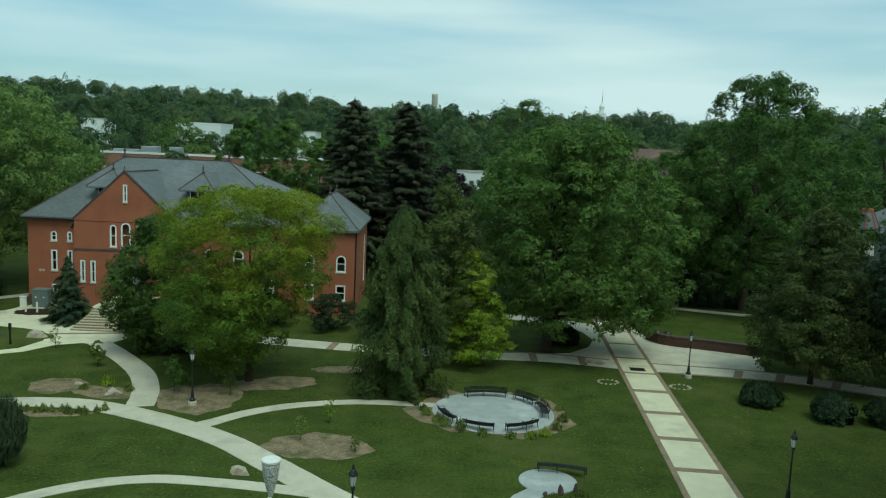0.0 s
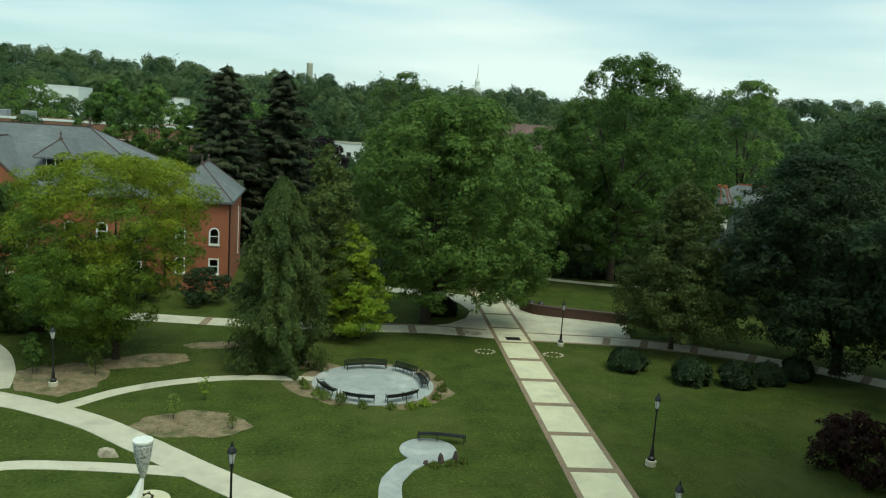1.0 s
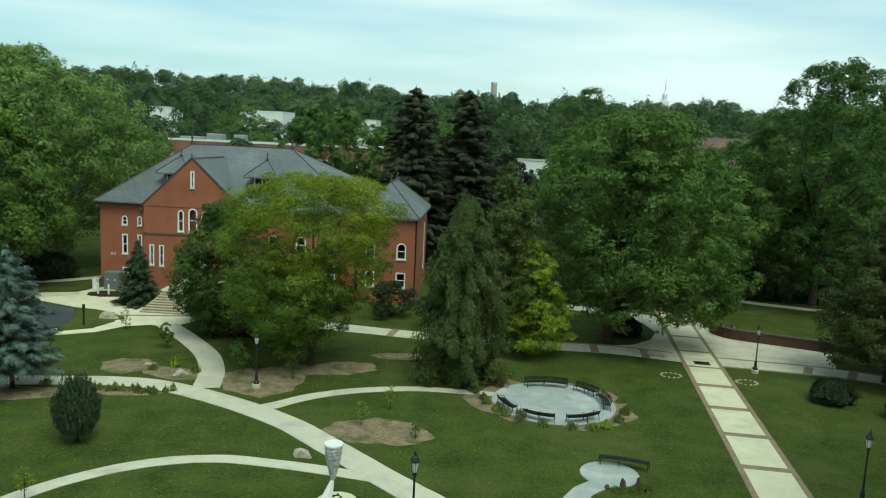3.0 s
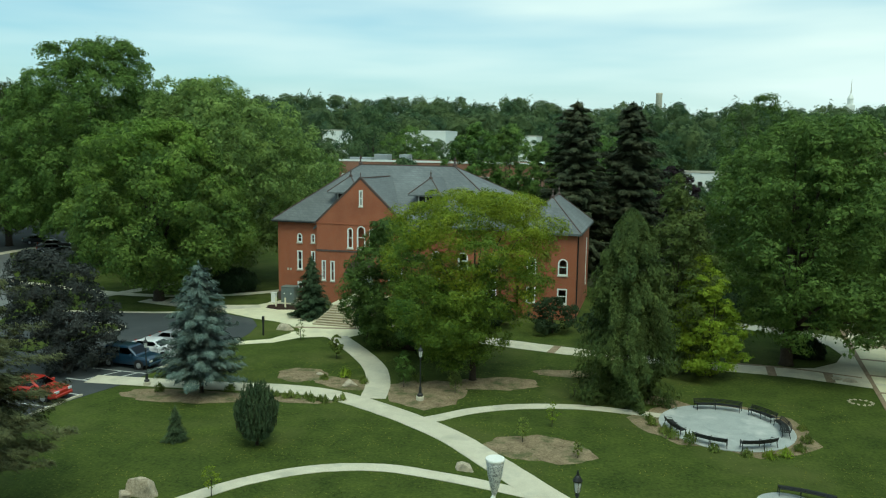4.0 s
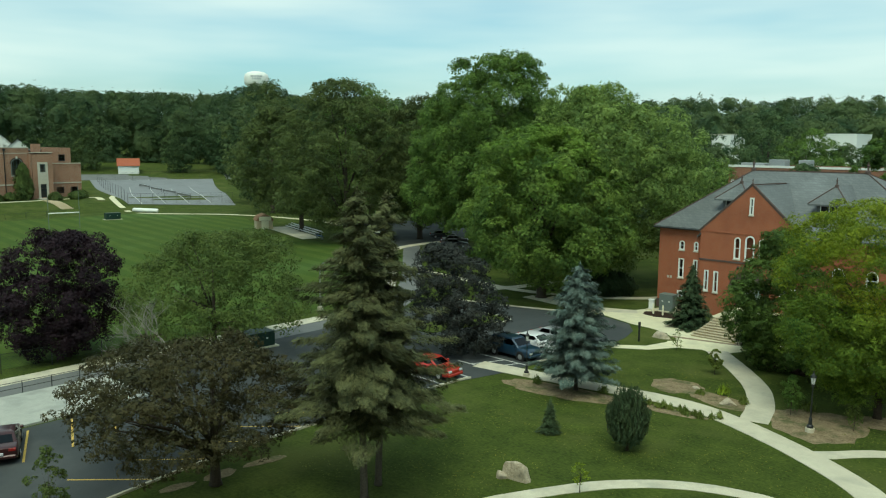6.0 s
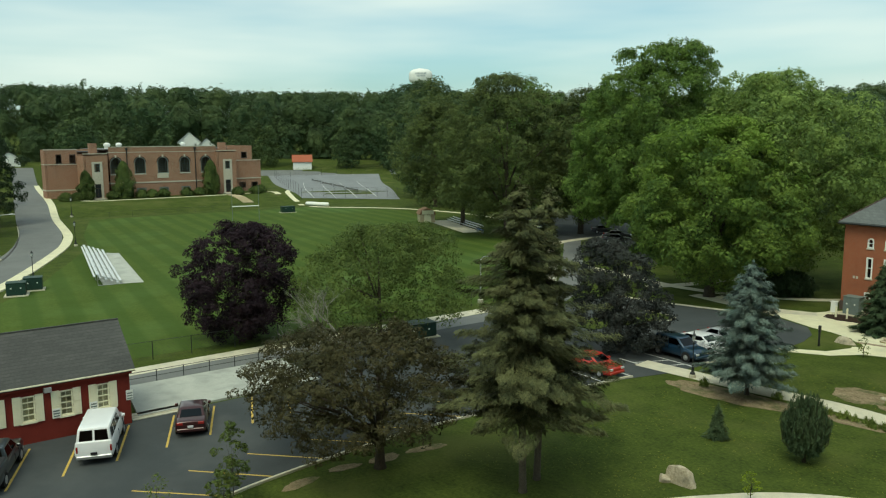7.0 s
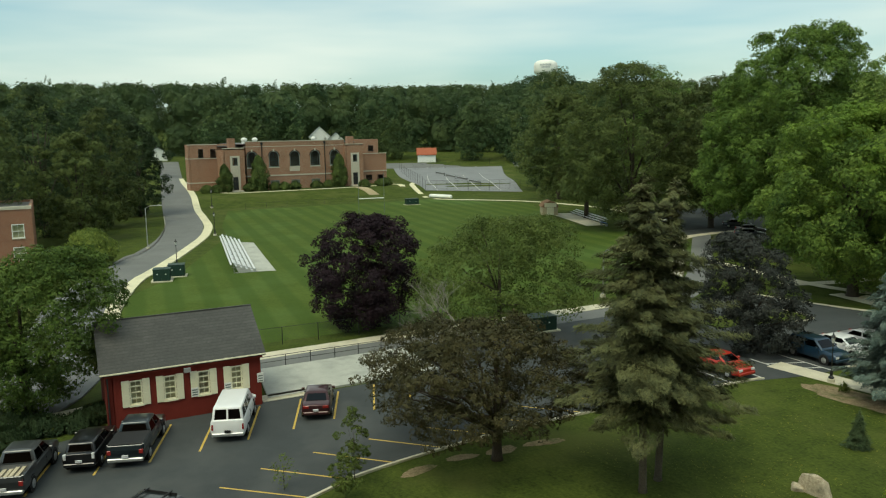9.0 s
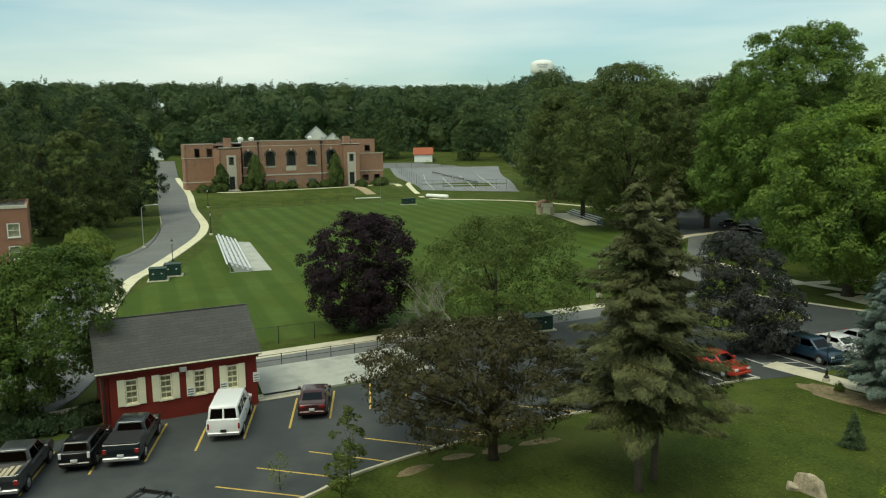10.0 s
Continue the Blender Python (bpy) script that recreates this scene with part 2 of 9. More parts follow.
M_SHINGLE = slate_material("dark_shingle", (0.046, 0.047, 0.043), (0.088, 0.088, 0.080), row=0.14, width=0.9)
M_STONE = material("limestone_trim", (0.42, 0.38, 0.30), (0.62, 0.58, 0.47), scale=2.0, fine=15.0, rough=0.85, bump=0.15)
M_DKSTONE = material("dark_arch_stone", (0.07, 0.05, 0.045), (0.14, 0.10, 0.085), scale=2.5, fine=12.0, rough=0.9, bump=0.4)
M_WHITE = material("white_paint", (0.74, 0.74, 0.68), (0.86, 0.86, 0.80), scale=2.0, fine=15.0, rough=0.55, bump=0.05)
M_CREAM = material("cream_shutter_paint", (0.74, 0.70, 0.49), (0.86, 0.82, 0.60), scale=2.0, fine=15.0, rough=0.6, bump=0.05)
M_CURTAIN = material("cream_curtain", (0.42, 0.38, 0.24), (0.58, 0.53, 0.36), scale=4.0, fine=20.0, rough=0.95, bump=0.1)
M_DARKIN = material("dim_room", (0.012, 0.012, 0.012), (0.03, 0.03, 0.028), scale=1.0, fine=5.0, rough=0.9, bump=0.0)
M_GLASS = glass_material("window_glass", (0.82, 0.86, 0.84))
M_CARGLASS = glass_material("tinted_car_glass", (0.04, 0.045, 0.05))
M_BLACK = material("black_painted_iron", (0.008, 0.009, 0.009), (0.022, 0.024, 0.024), scale=6.0, fine=40.0, rough=0.45, bump=0.1, spec=0.5)
M_STEEL = material("galvanised_steel", (0.42, 0.43, 0.43), (0.60, 0.61, 0.61), scale=4.0, fine=30.0, rough=0.4, metal=0.7, bump=0.05)
M_ALU = material("bleacher_aluminium", (0.62, 0.63, 0.63), (0.78, 0.79, 0.79), scale=4.0, fine=30.0, rough=0.4, metal=0.3, bump=0.05)
M_BOXGREEN = material("green_cabinet_paint", (0.012, 0.035, 0.025), (0.022, 0.055, 0.04), scale=3.0, fine=20.0, rough=0.5, bump=0.05)
M_BOXGREY = material("grey_green_cabinet_paint", (0.12, 0.15, 0.135), (0.18, 0.215, 0.195), scale=2.0, fine=20.0, rough=0.55, bump=0.05)
M_ROCK = material("weathered_boulder", (0.26, 0.22, 0.15), (0.64, 0.56, 0.42), scale=1.6, fine=9.0, rough=0.95, bump=0.9, third=(0.15, 0.14, 0.10), third_scale=1.2, bump_dist=0.08)
M_BARK = material("tree_bark", (0.035, 0.027, 0.020), (0.085, 0.068, 0.050), scale=3.0, fine=14.0, rough=1.0, bump=0.9, bump_dist=0.04)
M_DEADWOOD = material("bare_grey_twig", (0.16, 0.15, 0.125), (0.28, 0.26, 0.22), scale=3.0, fine=14.0, rough=1.0, bump=0.3)
M_FLATROOF = material("flat_roof_membrane", (0.11, 0.11, 0.105), (0.19, 0.19, 0.18), scale=0.5, fine=8.0, rough=0.9, bump=0.1)
M_COURT = material("tennis_court_surface", (0.17, 0.18, 0.185), (0.25, 0.26, 0.265), scale=0.2, fine=10.0, rough=0.9, bump=0.05, space="World")
M_COPPER = material("rust_red_ridge_tile", (0.28, 0.07, 0.03), (0.40, 0.12, 0.06), scale=3.0, fine=12.0, rough=0.7, bump=0.1)
M_BROWNROOF = slate_material("brown_roof_shingle", (0.10, 0.055, 0.04), (0.16, 0.09, 0.07))
M_TAN = material("tan_siding", (0.42, 0.34, 0.21), (0.55, 0.46, 0.30), scale=2.0, fine=12.0, rough=0.8, bump=0.1)
M_TANROOF = material("weathered_orange_shingle", (0.24, 0.13, 0.07), (0.36, 0.21, 0.12), scale=2.0, fine=12.0, rough=0.9, bump=0.3)
M_BARKGREY = material("grey_spruce_bark", (0.075, 0.062, 0.048), (0.16, 0.135, 0.105), scale=3.0, fine=14.0, rough=1.0, bump=0.9, bump_dist=0.04)
M_STEP = material("tan_step_stone", (0.36, 0.31, 0.21), (0.54, 0.47, 0.33), scale=2.0, fine=14.0, rough=0.9, bump=0.15)
M_APRON = material("grey_apron_concrete", (0.33, 0.34, 0.30), (0.50, 0.51, 0.45), scale=0.6, fine=18.0, rough=0.9, bump=0.15, third=(0.30, 0.31, 0.28), third_scale=0.4, space="World")
M_LIGHTLENS = material("lamp_glass", (0.55, 0.57, 0.55), (0.75, 0.77, 0.75), scale=5.0, fine=20.0, rough=0.15, bump=0.0, spec=0.6)

L_OAK = leaf_material("oak_leaf", (0.015, 0.041, 0.011), (0.064, 0.130, 0.027))
L_MID = leaf_material("maple_leaf", (0.015, 0.044, 0.012), (0.062, 0.132, 0.027))
# the maple's own bright green, its light tone raised to stand in for glare
L_BRIGHT = leaf_material("bright_maple_leaf", (0.016, 0.048, 0.014), (0.086, 0.165, 0.031), broad=0.3)
L_LOCUST = leaf_material("yellow_green_locust_leaf", (0.013, 0.042, 0.009), (0.082, 0.150, 0.018), cell=16.0, keep=0.55, broad=0.28)
L_LOCUST2 = leaf_material("grey_green_locust_leaf", (0.020, 0.045, 0.013), (0.064, 0.110, 0.028))
L_LINDEN = leaf_material("linden_leaf", (0.014, 0.030, 0.011), (0.046, 0.080, 0.022), cell=11.0)
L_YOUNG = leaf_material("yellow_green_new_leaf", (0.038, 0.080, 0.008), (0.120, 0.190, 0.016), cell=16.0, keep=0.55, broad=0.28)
# paler green for the maple's lit boughs, the light put into the leaf colour
L_MAPLE_LIT = leaf_material("bright_green_lit_leaf", (0.036, 0.090, 0.014), (0.098, 0.192, 0.034), broad=0.3)
L_DEEP = leaf_material("deep_green_leaf", (0.014, 0.030, 0.011), (0.048, 0.080, 0.024))
# leaf colour lifted to stand in for haze over the grove
L_GROVE_HAZE = leaf_material("haze_lifted_grove_leaf", (0.022, 0.052, 0.016), (0.090, 0.164, 0.041))
L_LIME = leaf_material("lime_leaf", (0.042, 0.098, 0.010), (0.128, 0.215, 0.020), island=0.4)
L_DARK = leaf_material("dark_leaf", (0.008, 0.021, 0.010), (0.024, 0.050, 0.020))
L_PURPLE = leaf_material("purple_leaf", (0.0045, 0.0045, 0.006), (0.013, 0.010, 0.013), trans=0.1, gloss=0.8)
L_PURPLE2 = leaf_material("dusky_purple_leaf", (0.009, 0.016, 0.014), (0.027, 0.038, 0.034), trans=0.1, gloss=0.8)
L_CRAB = leaf_material("bronze_green_leaf", (0.012, 0.018, 0.008), (0.036, 0.042, 0.018), trans=0.15, cell=14.0)
L_RED = leaf_material("red_maple_leaf", (0.008, 0.006, 0.005), (0.020, 0.011, 0.009))
L_SPRUCE = leaf_material("spruce_needle", (0.015, 0.026, 0.012), (0.062, 0.088, 0.037), gloss=0.7, trans=0.05, cell=15.0, keep=0.5, broad=0.8)
L_DKSPRUCE = leaf_material("dark_spruce_needle", (0.010, 0.020, 0.011), (0.030, 0.044, 0.022), gloss=0.7, trans=0.05)
L_BLUE = leaf_material("blue_spruce_needle", (0.013, 0.031, 0.027), (0.060, 0.104, 0.087), gloss=0.7, trans=0.05, cell=14.0, keep=0.52, broad=0.9)
L_ARBOR = leaf_material("arborvitae_spray", (0.012, 0.029, 0.009), (0.041, 0.074, 0.019), gloss=0.7, trans=0.1, cell=15.0, keep=0.54)
L_PINE = leaf_material("pine_needle", (0.009, 0.024, 0.012), (0.032, 0.062, 0.028), gloss=0.7, trans=0.05, cell=20.0, keep=0.52)
L_FAR = leaf_material("distant_leaf", (0.017, 0.044, 0.020), (0.056, 0.100, 0.036), cell=4.0, keep=0.56, broad=0.06, island=0.35, mottle=2.6)
L_WOODS = leaf_material("woodland_leaf", (0.011, 0.028, 0.012), (0.031, 0.058, 0.021), cell=4.0, keep=0.56, broad=0.06, island=0.3, mottle=2.4)
L_SHRUB = leaf_material("shrub_leaf", (0.022, 0.050, 0.012), (0.085, 0.140, 0.030))
L_TUFT = leaf_material("clover_leaf", (0.040, 0.064, 0.010), (0.080, 0.110, 0.022), cell=20.0, keep=0.6, broad=0.5)

# ---------------------------------------------------------------- builders


def thing(name, label, category, at=(0, 0, 0), rz=0.0, group="", kind=""):
    ob = new(name)
    ob.empty_display_size = 0.3
    ob.matrix_basis = pose(*at, 0, 0, rz)
    return tagged(ob, label, category, group, kind)


def mesh_of(bm, mat, name="mesh", smooth=False):
    bmesh.ops.recalc_face_normals(bm, faces=bm.faces)
    me = bpy.data.meshes.new(name)
    bm.to_mesh(me)
    bm.free()
    if mat:
        me.materials.append(mat)
    if smooth:
        for p in me.polygons:
            p.use_smooth = True
    return me


def part(name, bm, mat, parent, label="", smooth=False):
    """One mesh object under a thing or a part; bm is a bmesh or a finished mesh."""
    me = bm if isinstance(bm, bpy.types.Mesh) else mesh_of(bm, mat, name, smooth)
    ob = new(name, me)
    ob.parent = parent
    if label:
        ob["label"] = label
    return ob


def solo(name, bm, mat, label, category, kind="", group="", smooth=False, at=None):
    me = bm if isinstance(bm, bpy.types.Mesh) else mesh_of(bm, mat, name, smooth)
    ob = new(name, me)
    if at is not None:
        ob.matrix_basis = at
    return tagged(ob, label, category, group, kind)


def box(bm, x0, x1, y0, y1, z0, z1, m=None):
    vs = [bm.verts.new((x, y, z)) for z in (z0, z1) for x, y in ((x0, y0), (x1, y0), (x1, y1), (x0, y1))]
    for f in ((3, 2, 1, 0), (4, 5, 6, 7), (0, 1, 5, 4), (1, 2, 6, 5), (2, 3, 7, 6), (3, 0, 4, 7)):
        bm.faces.new([vs[i] for i in f])
    if m is not None:
        bmesh.ops.transform(bm, matrix=m, verts=vs)
    return vs


def boxes(*rows):
    bm = bmesh.new()
    for r in rows:
        box(bm, *r)
    return bm


def bevelled(bm, width, segments=1):
    bmesh.ops.bevel(bm, geom=list(bm.edges), offset=width, segments=segments, affect="EDGES", profile=0.6)
    return bm


def prism(bm, pts, z0, z1):
    """An upright prism over a plan outline."""
    lo = [bm.verts.new((x, y, z0)) for x, y in pts]
    hi = [bm.verts.new((x, y, z1)) for x, y in pts]
    bm.faces.new(lo[::-1])
    bm.faces.new(hi)
    for i in range(len(pts)):
        j = (i + 1) % len(pts)
        bm.faces.new((lo[i], lo[j], hi[j], hi[i]))
    return bm


def hull_roof(bm, faces):
    """Faces given by corner points, welded."""
    for f in faces:
        bm.faces.new([bm.verts.new(p) for p in f])
    bmesh.ops.remove_doubles(bm, verts=bm.verts, dist=0.001)
    return bm


def tube(bm, pts, radii, sides=8):
    """A tapering round bar along points."""
    rings = []
    for i, p in enumerate(pts):
        a, b = Vector(pts[max(i - 1, 0)]), Vector(pts[min(i + 1, len(pts) - 1)])
        d = (b - a).normalized()
        u = d.orthogonal().normalized() if abs(d.z) < 0.99 else Vector((1, 0, 0))
        v = d.cross(u)
        r = radii[i] if isinstance(radii, (list, tuple)) else radii
        rings.append([bm.verts.new(Vector(p) + r * (math.cos(6.2832 * k / sides) * u + math.sin(6.2832 * k / sides) * v)) for k in range(sides)])
    for a, b in zip(rings, rings[1:]):
        # match the start of the next ring to the nearest vertex, so that the skin does not twist
        s = min(range(sides), key=lambda k: (a[0].co - b[k].co).length)
        for k in range(sides):
            bm.faces.new((a[k], a[(k + 1) % sides], b[(k + 1 + s) % sides], b[(k + s) % sides]))
    bm.faces.new(rings[0][::-1])
    bm.faces.new(rings[-1])
    return bm


def lathe(bm, profile, sides=16, centre=(0, 0)):
    """A turned shape from rows of radius and height."""
    rings = [[bm.verts.new((centre[0] + r * math.cos(6.2832 * k / sides), centre[1] + r * math.sin(6.2832 * k / sides), z)) for k in range(sides)] for r, z in profile]
    for a, b in zip(rings, rings[1:]):
        for k in range(sides):
            bm.faces.new((a[k], a[(k + 1) % sides], b[(k + 1) % sides], b[k]))
    bm.faces.new(rings[0][::-1])
    bm.faces.new(rings[-1])
    return bm


def smooth01(t):
    t = min(max(t, 0.0), 1.0)
    return t * t * (3 - 2 * t)


def gz(x, y):
    """Height of the ground: a bank below the gymnasium, and a slow rise in the distance."""
    r = math.hypot(x, y)
    z = 2.0 * smooth01((-x - 181) / 21) * smooth01((150 - abs(y - 55)) / 60)
    return max(z, 0.0) + 0.062 * max(r - 245, 0) * smooth01((r - 245) / 80) * (1 if r < 560 else 0) + (19.5 if r >= 560 else 0)


def curve_points(ctrl, step=0.8):
    """A smooth line through control points."""
    p = [Vector(c) for c in ctrl]
    p = [2 * p[0] - p[1]] + p + [2 * p[-1] - p[-2]]
    out = []
    for i in range(1, len(p) - 2):
        n = max(int((p[i + 1] - p[i]).length / step), 1)
        for k in range(n):
            t = k / n
            out.append(0.5 * (2 * p[i] + (p[i + 1] - p[i - 1]) * t + (2 * p[i - 1] - 5 * p[i] + 4 * p[i + 1] - p[i + 2]) * t * t + (3 * p[i] - p[i - 1] - 3 * p[i + 1] + p[i + 2]) * t ** 3))
    out.append(p[-2])
    return out


PAVED = []


def ribbon(ctrl, width, z=0.035, step=0.8, wobble=0.02, side=0.0, ends=None):
    """A slab of even width along a smooth line, a little above the ground, with sides."""
    pts = curve_points([(*c[:2],) for c in ctrl], step)
    PAVED.extend((q.x, q.y, width / 2 + 0.1) for q in curve_points([(*c[:2],) for c in ctrl], 0.5))
    bm = bmesh.new()
    rng = random.Random(len(pts) * 7 + int(width * 100))
    prev = None
    for i, p in enumerate(pts):
        a, b = pts[max(i - 1, 0)], pts[min(i + 1, len(pts) - 1)]
        d = (b - a).normalized()
        n = Vector((-d.y, d.x))
        w = width if ends is None else width + (ends - width) * i / (len(pts) - 1)
        l, r = p + n * (side + w / 2 + rng.uniform(-wobble, wobble)), p + n * (side - w / 2 + rng.uniform(-wobble, wobble))
        row = [bm.verts.new((l.x, l.y, gz(l.x, l.y) - 0.05)), bm.verts.new((l.x, l.y, gz(l.x, l.y) + z)), bm.verts.new((r.x, r.y, gz(r.x, r.y) + z)), bm.verts.new((r.x, r.y, gz(r.x, r.y) - 0.05))]
        if prev:
            for k in range(3):
                bm.faces.new((prev[k], prev[k + 1], row[k + 1], row[k]))
        prev = row
    return bm


def blob_sheet(cx, cy, rx, ry, z, seed, rot=0.0, rough=0.12, dome=0.0, n=40):
    """A low, uneven patch of ground cover."""
    bm = bmesh.new()
    rng = random.Random(seed)
    ph = [rng.uniform(0, 6.28) for _ in range(4)]
    rings = []
    for s in (1.0, 0.97, 0.7, 0.35):
        ring = []
        for k in range(n):
            a = 6.2832 * k / n
            f = 1 + rough * (math.sin(2 * a + ph[0]) + 0.6 * math.sin(3 * a + ph[1]) + 0.5 * math.sin(7 * a + ph[2]) + 0.35 * math.sin(13 * a + ph[3]))
            x, y = s * f * rx * math.cos(a), s * f * ry * math.sin(a)
            c, q = math.cos(radians(rot)), math.sin(radians(rot))
            X, Y = cx + x * c - y * q, cy + x * q + y * c
            ring.append(bm.verts.new((X, Y, gz(X, Y) + (z + dome * (1 - s * s) if s < 1 else -0.03))))
        rings.append(ring)
    for a, b in zip(rings, rings[1:]):
        for k in range(n):
            bm.faces.new((a[k], a[(k + 1) % n], b[(k + 1) % n], b[k]))
    bm.faces.new(rings[-1])
    return bm


# ---------------------------------------------------------------- ground
def ground_mesh():
    near_x = [-400 + 6 * i for i in range(92)]
    xs = sorted(set([-4500, -3000, -2000, -1400, -1000, -800, -680, -600, -540, -480, -440] + near_x + [170, 200, 240, 290, 350, 420, 500, 600, 750, 1000, 1500, 2200, 3200, 4500]))
    ys = sorted(set([-4500, -3000, -2000, -1200, -700, -400, -250, -170, -120, -90] + [-72 + 6 * i for i in range(80)] + [420, 460, 510, 560, 620, 700, 850, 1100, 1500, 2200, 3200, 4500]))
    verts = [(x, y, gz(x, y)) for y in ys for x in xs]
    w = len(xs)
    faces = [(j * w + i, j * w + i + 1, (j + 1) * w + i + 1, (j + 1) * w + i) for j in range(len(ys) - 1) for i in range(w - 1)]
    me = bpy.data.meshes.new("ground")
    me.from_pydata(verts, [], faces)
    me.materials.append(M_GRASS)
    return me


solo("ground", ground_mesh(), None, "green mown lawn with worn patches across the campus", "ground", "structure")


def stripes_material():
    """Turf with broad mowing stripes that run away from the car park."""
    m = M_FIELD
    nt = m.node_tree
    geo = nt.nodes.new("ShaderNodeNewGeometry")
    mp = nt.nodes.new("ShaderNodeMapping")
    mp.inputs["Rotation"].default_value = (0, 0, radians(-84))
    mp.inputs["Scale"].default_value = (1, 1, 1)
    nt.links.new(geo.outputs["Position"], mp.inputs["Vector"])
    wv = nd(m, "ShaderNodeTexWave", Scale=0.085, Distortion=0.25)
    wv.inputs["Detail Scale"].default_value = 0.3
    wv.wave_profile = "SIN"
    nt.links.new(mp.outputs[0], wv.inputs["Vector"])
    f = nd(m, "ShaderNodeMapRange")
    f.inputs["From Min"].default_value = 0.3
    f.inputs["From Max"].default_value = 0.7
    f.inputs["To Max"].default_value = 0.48
    nt.links.new(wv.outputs["Fac"], f.inputs["Value"])
    recolour(m, f.outputs[0], (0.038, 0.074, 0.012))


stripes_material()
bm = bmesh.new()
prism(bm, [(-62.5, 4), (-62.5, 62), (-84, 84), (-120, 84), (-156, 101), (-181, 84), (-181, 36), (-150, 28.5), (-133, 26), (-100, 13.5), (-84, 4)], -0.03, 0.012)
solo("sports_field", bm, M_FIELD, "striped mown green sports field", "field", "structure")

# the right-hand wing is invented, out of view, and placed to shade the lawn
bm = bmesh.new()
prism(bm, [(-13, -34), (64, -34), (64, 29.5), (33, 29.5), (22.5, 20), (22.5, -4), (-13, -4)], -0.5, 29)
solo("viewing_building_with_shade_wing", bm, M_GYMBRICK, "plain brick building behind the viewpoint with an added unseen wing", "building", "structure")

# ---------------------------------------------------------------- paths
solo("path", ribbon([(-38.2, 45.6), (-31, 46.6), (-27, 47.3), (-23.8, 47.8), (-20.3, 47.5), (-15.8, 45.6), (-11.2, 42.8), (-7.3, 39.2), (-3.6, 35.6), (0.4, 32), (4, 28), (6, 22)], 1.75), M_CONC, "pale concrete footpath curving across the lawn", "path", "structure")
solo("path", ribbon([(-26.4, 62.4), (-22.9, 58.4), (-20.2, 54.8), (-18.5, 51.2), (-17.6, 47.6)], 1.75, z=0.031), M_CONC, "pale concrete footpath bending towards the brick hall", "path", "structure")
solo("path", ribbon([(-24.5, 22), (-22.6, 27.5), (-20.8, 31.2), (-18.8, 34.1), (-16.2, 36.2), (-13.2, 37.2), (-10, 37.1), (-6.6, 36.6), (-4.6, 36.2)], 0.95, z=0.028), M_CONC, "narrow pale concrete footpath in an arc", "path", "structure")
solo("path", ribbon([(-13.4, 44.4), (-12.4, 45.4), (-10.8, 47.2), (-8.6, 48.7), (-6, 49.7), (-3, 50.2), (1.2, 50)], 1.05, z=0.029, ends=0.85), M_CONC, "narrow grey footpath leading to the round seating plaza", "path", "structure")
bm = bmesh.new()
lathe(bm, [(3.98, -0.05), (3.98, 0.045), (3.93, 0.06)], 64, (4.85, 49.15))
solo("round_plaza", bm, M_PLAZA, "round blue-grey stone plaza ringed by benches", "plaza", "structure")
bm = bmesh.new()
lathe(bm, [(1.35, 0.05), (1.35, 0.066)], 32, (4.85, 49.15))
solo("plaza_medallion", bm, M_PLAZA, "paler round medallion set in the plaza", "paving", "structure")
bm = bmesh.new()
lathe(bm, [(1.52, -0.05), (1.52, 0.05), (1.48, 0.06)], 40, (6.95, 38.65))
solo("small_plaza", bm, M_PLAZA, "small round grey stone seating spot", "plaza", "structure")
solo("path", ribbon([(6.4, 37.5), (5.4, 36.5), (4.7, 35.2), (4.4, 33.4), (4.3, 31), (4.6, 28)], 1.1, z=0.045), M_PLAZA, "short grey path to the small round seat", "path", "structure")


def axis_walk():
    """The straight walk of large pale panels between brick bands."""
    x0, y0, x1, y1 = 14.75, 33.1, 17.05, 59.4
    d = Vector((x1 - x0, y1 - y0)).normalized()
    ang = math.degrees(math.atan2(d.y, d.x)) - 90
    w = thing("walkway", "straight walk of cream concrete panels between brown brick bands", "walkway", (x1 + 0.12, y1, 0), ang, kind="structure")
    half, edge = 1.22, 0.33
    bm = boxes((-half - edge, half + edge, -44, 22, -0.06, 0.02))
    part("bed", bm, M_BAND, w)
    for s in (-1, 1):
        part("brick_edging", boxes((s * (half + edge / 2) - edge / 2 + 0.02, s * (half + edge / 2) + edge / 2 - 0.02, -44, 22, 0.0, 0.032)), M_BAND, w)
    rows = [(0.35, 2.1), (2.55, 4.4), (4.9, 9.3), (9.8, 14.2), (14.7, 19.3)] + [(-4.15 - 4.76 * k, -0.1 - 4.73 * k) for k in range(9)]
    for y0p, y1p in rows:
        part("panel", bevelled(boxes((-half, half, y0p, y1p, -0.02, 0.042)), 0.012), M_PANEL, w)
    # the short panel with a drain grate
    grate = part("drain_grate", boxes(*[(-0.55, 0.55, 0.75 + 0.1 * i, 0.81 + 0.1 * i, 0.04, 0.062) for i in range(9)], (-0.6, -0.55, 0.72, 1.7, 0.04, 0.066), (0.55, 0.6, 0.72, 1.7, 0.04, 0.066)), M_BLACK, w, "dark iron drain grate")
    return w


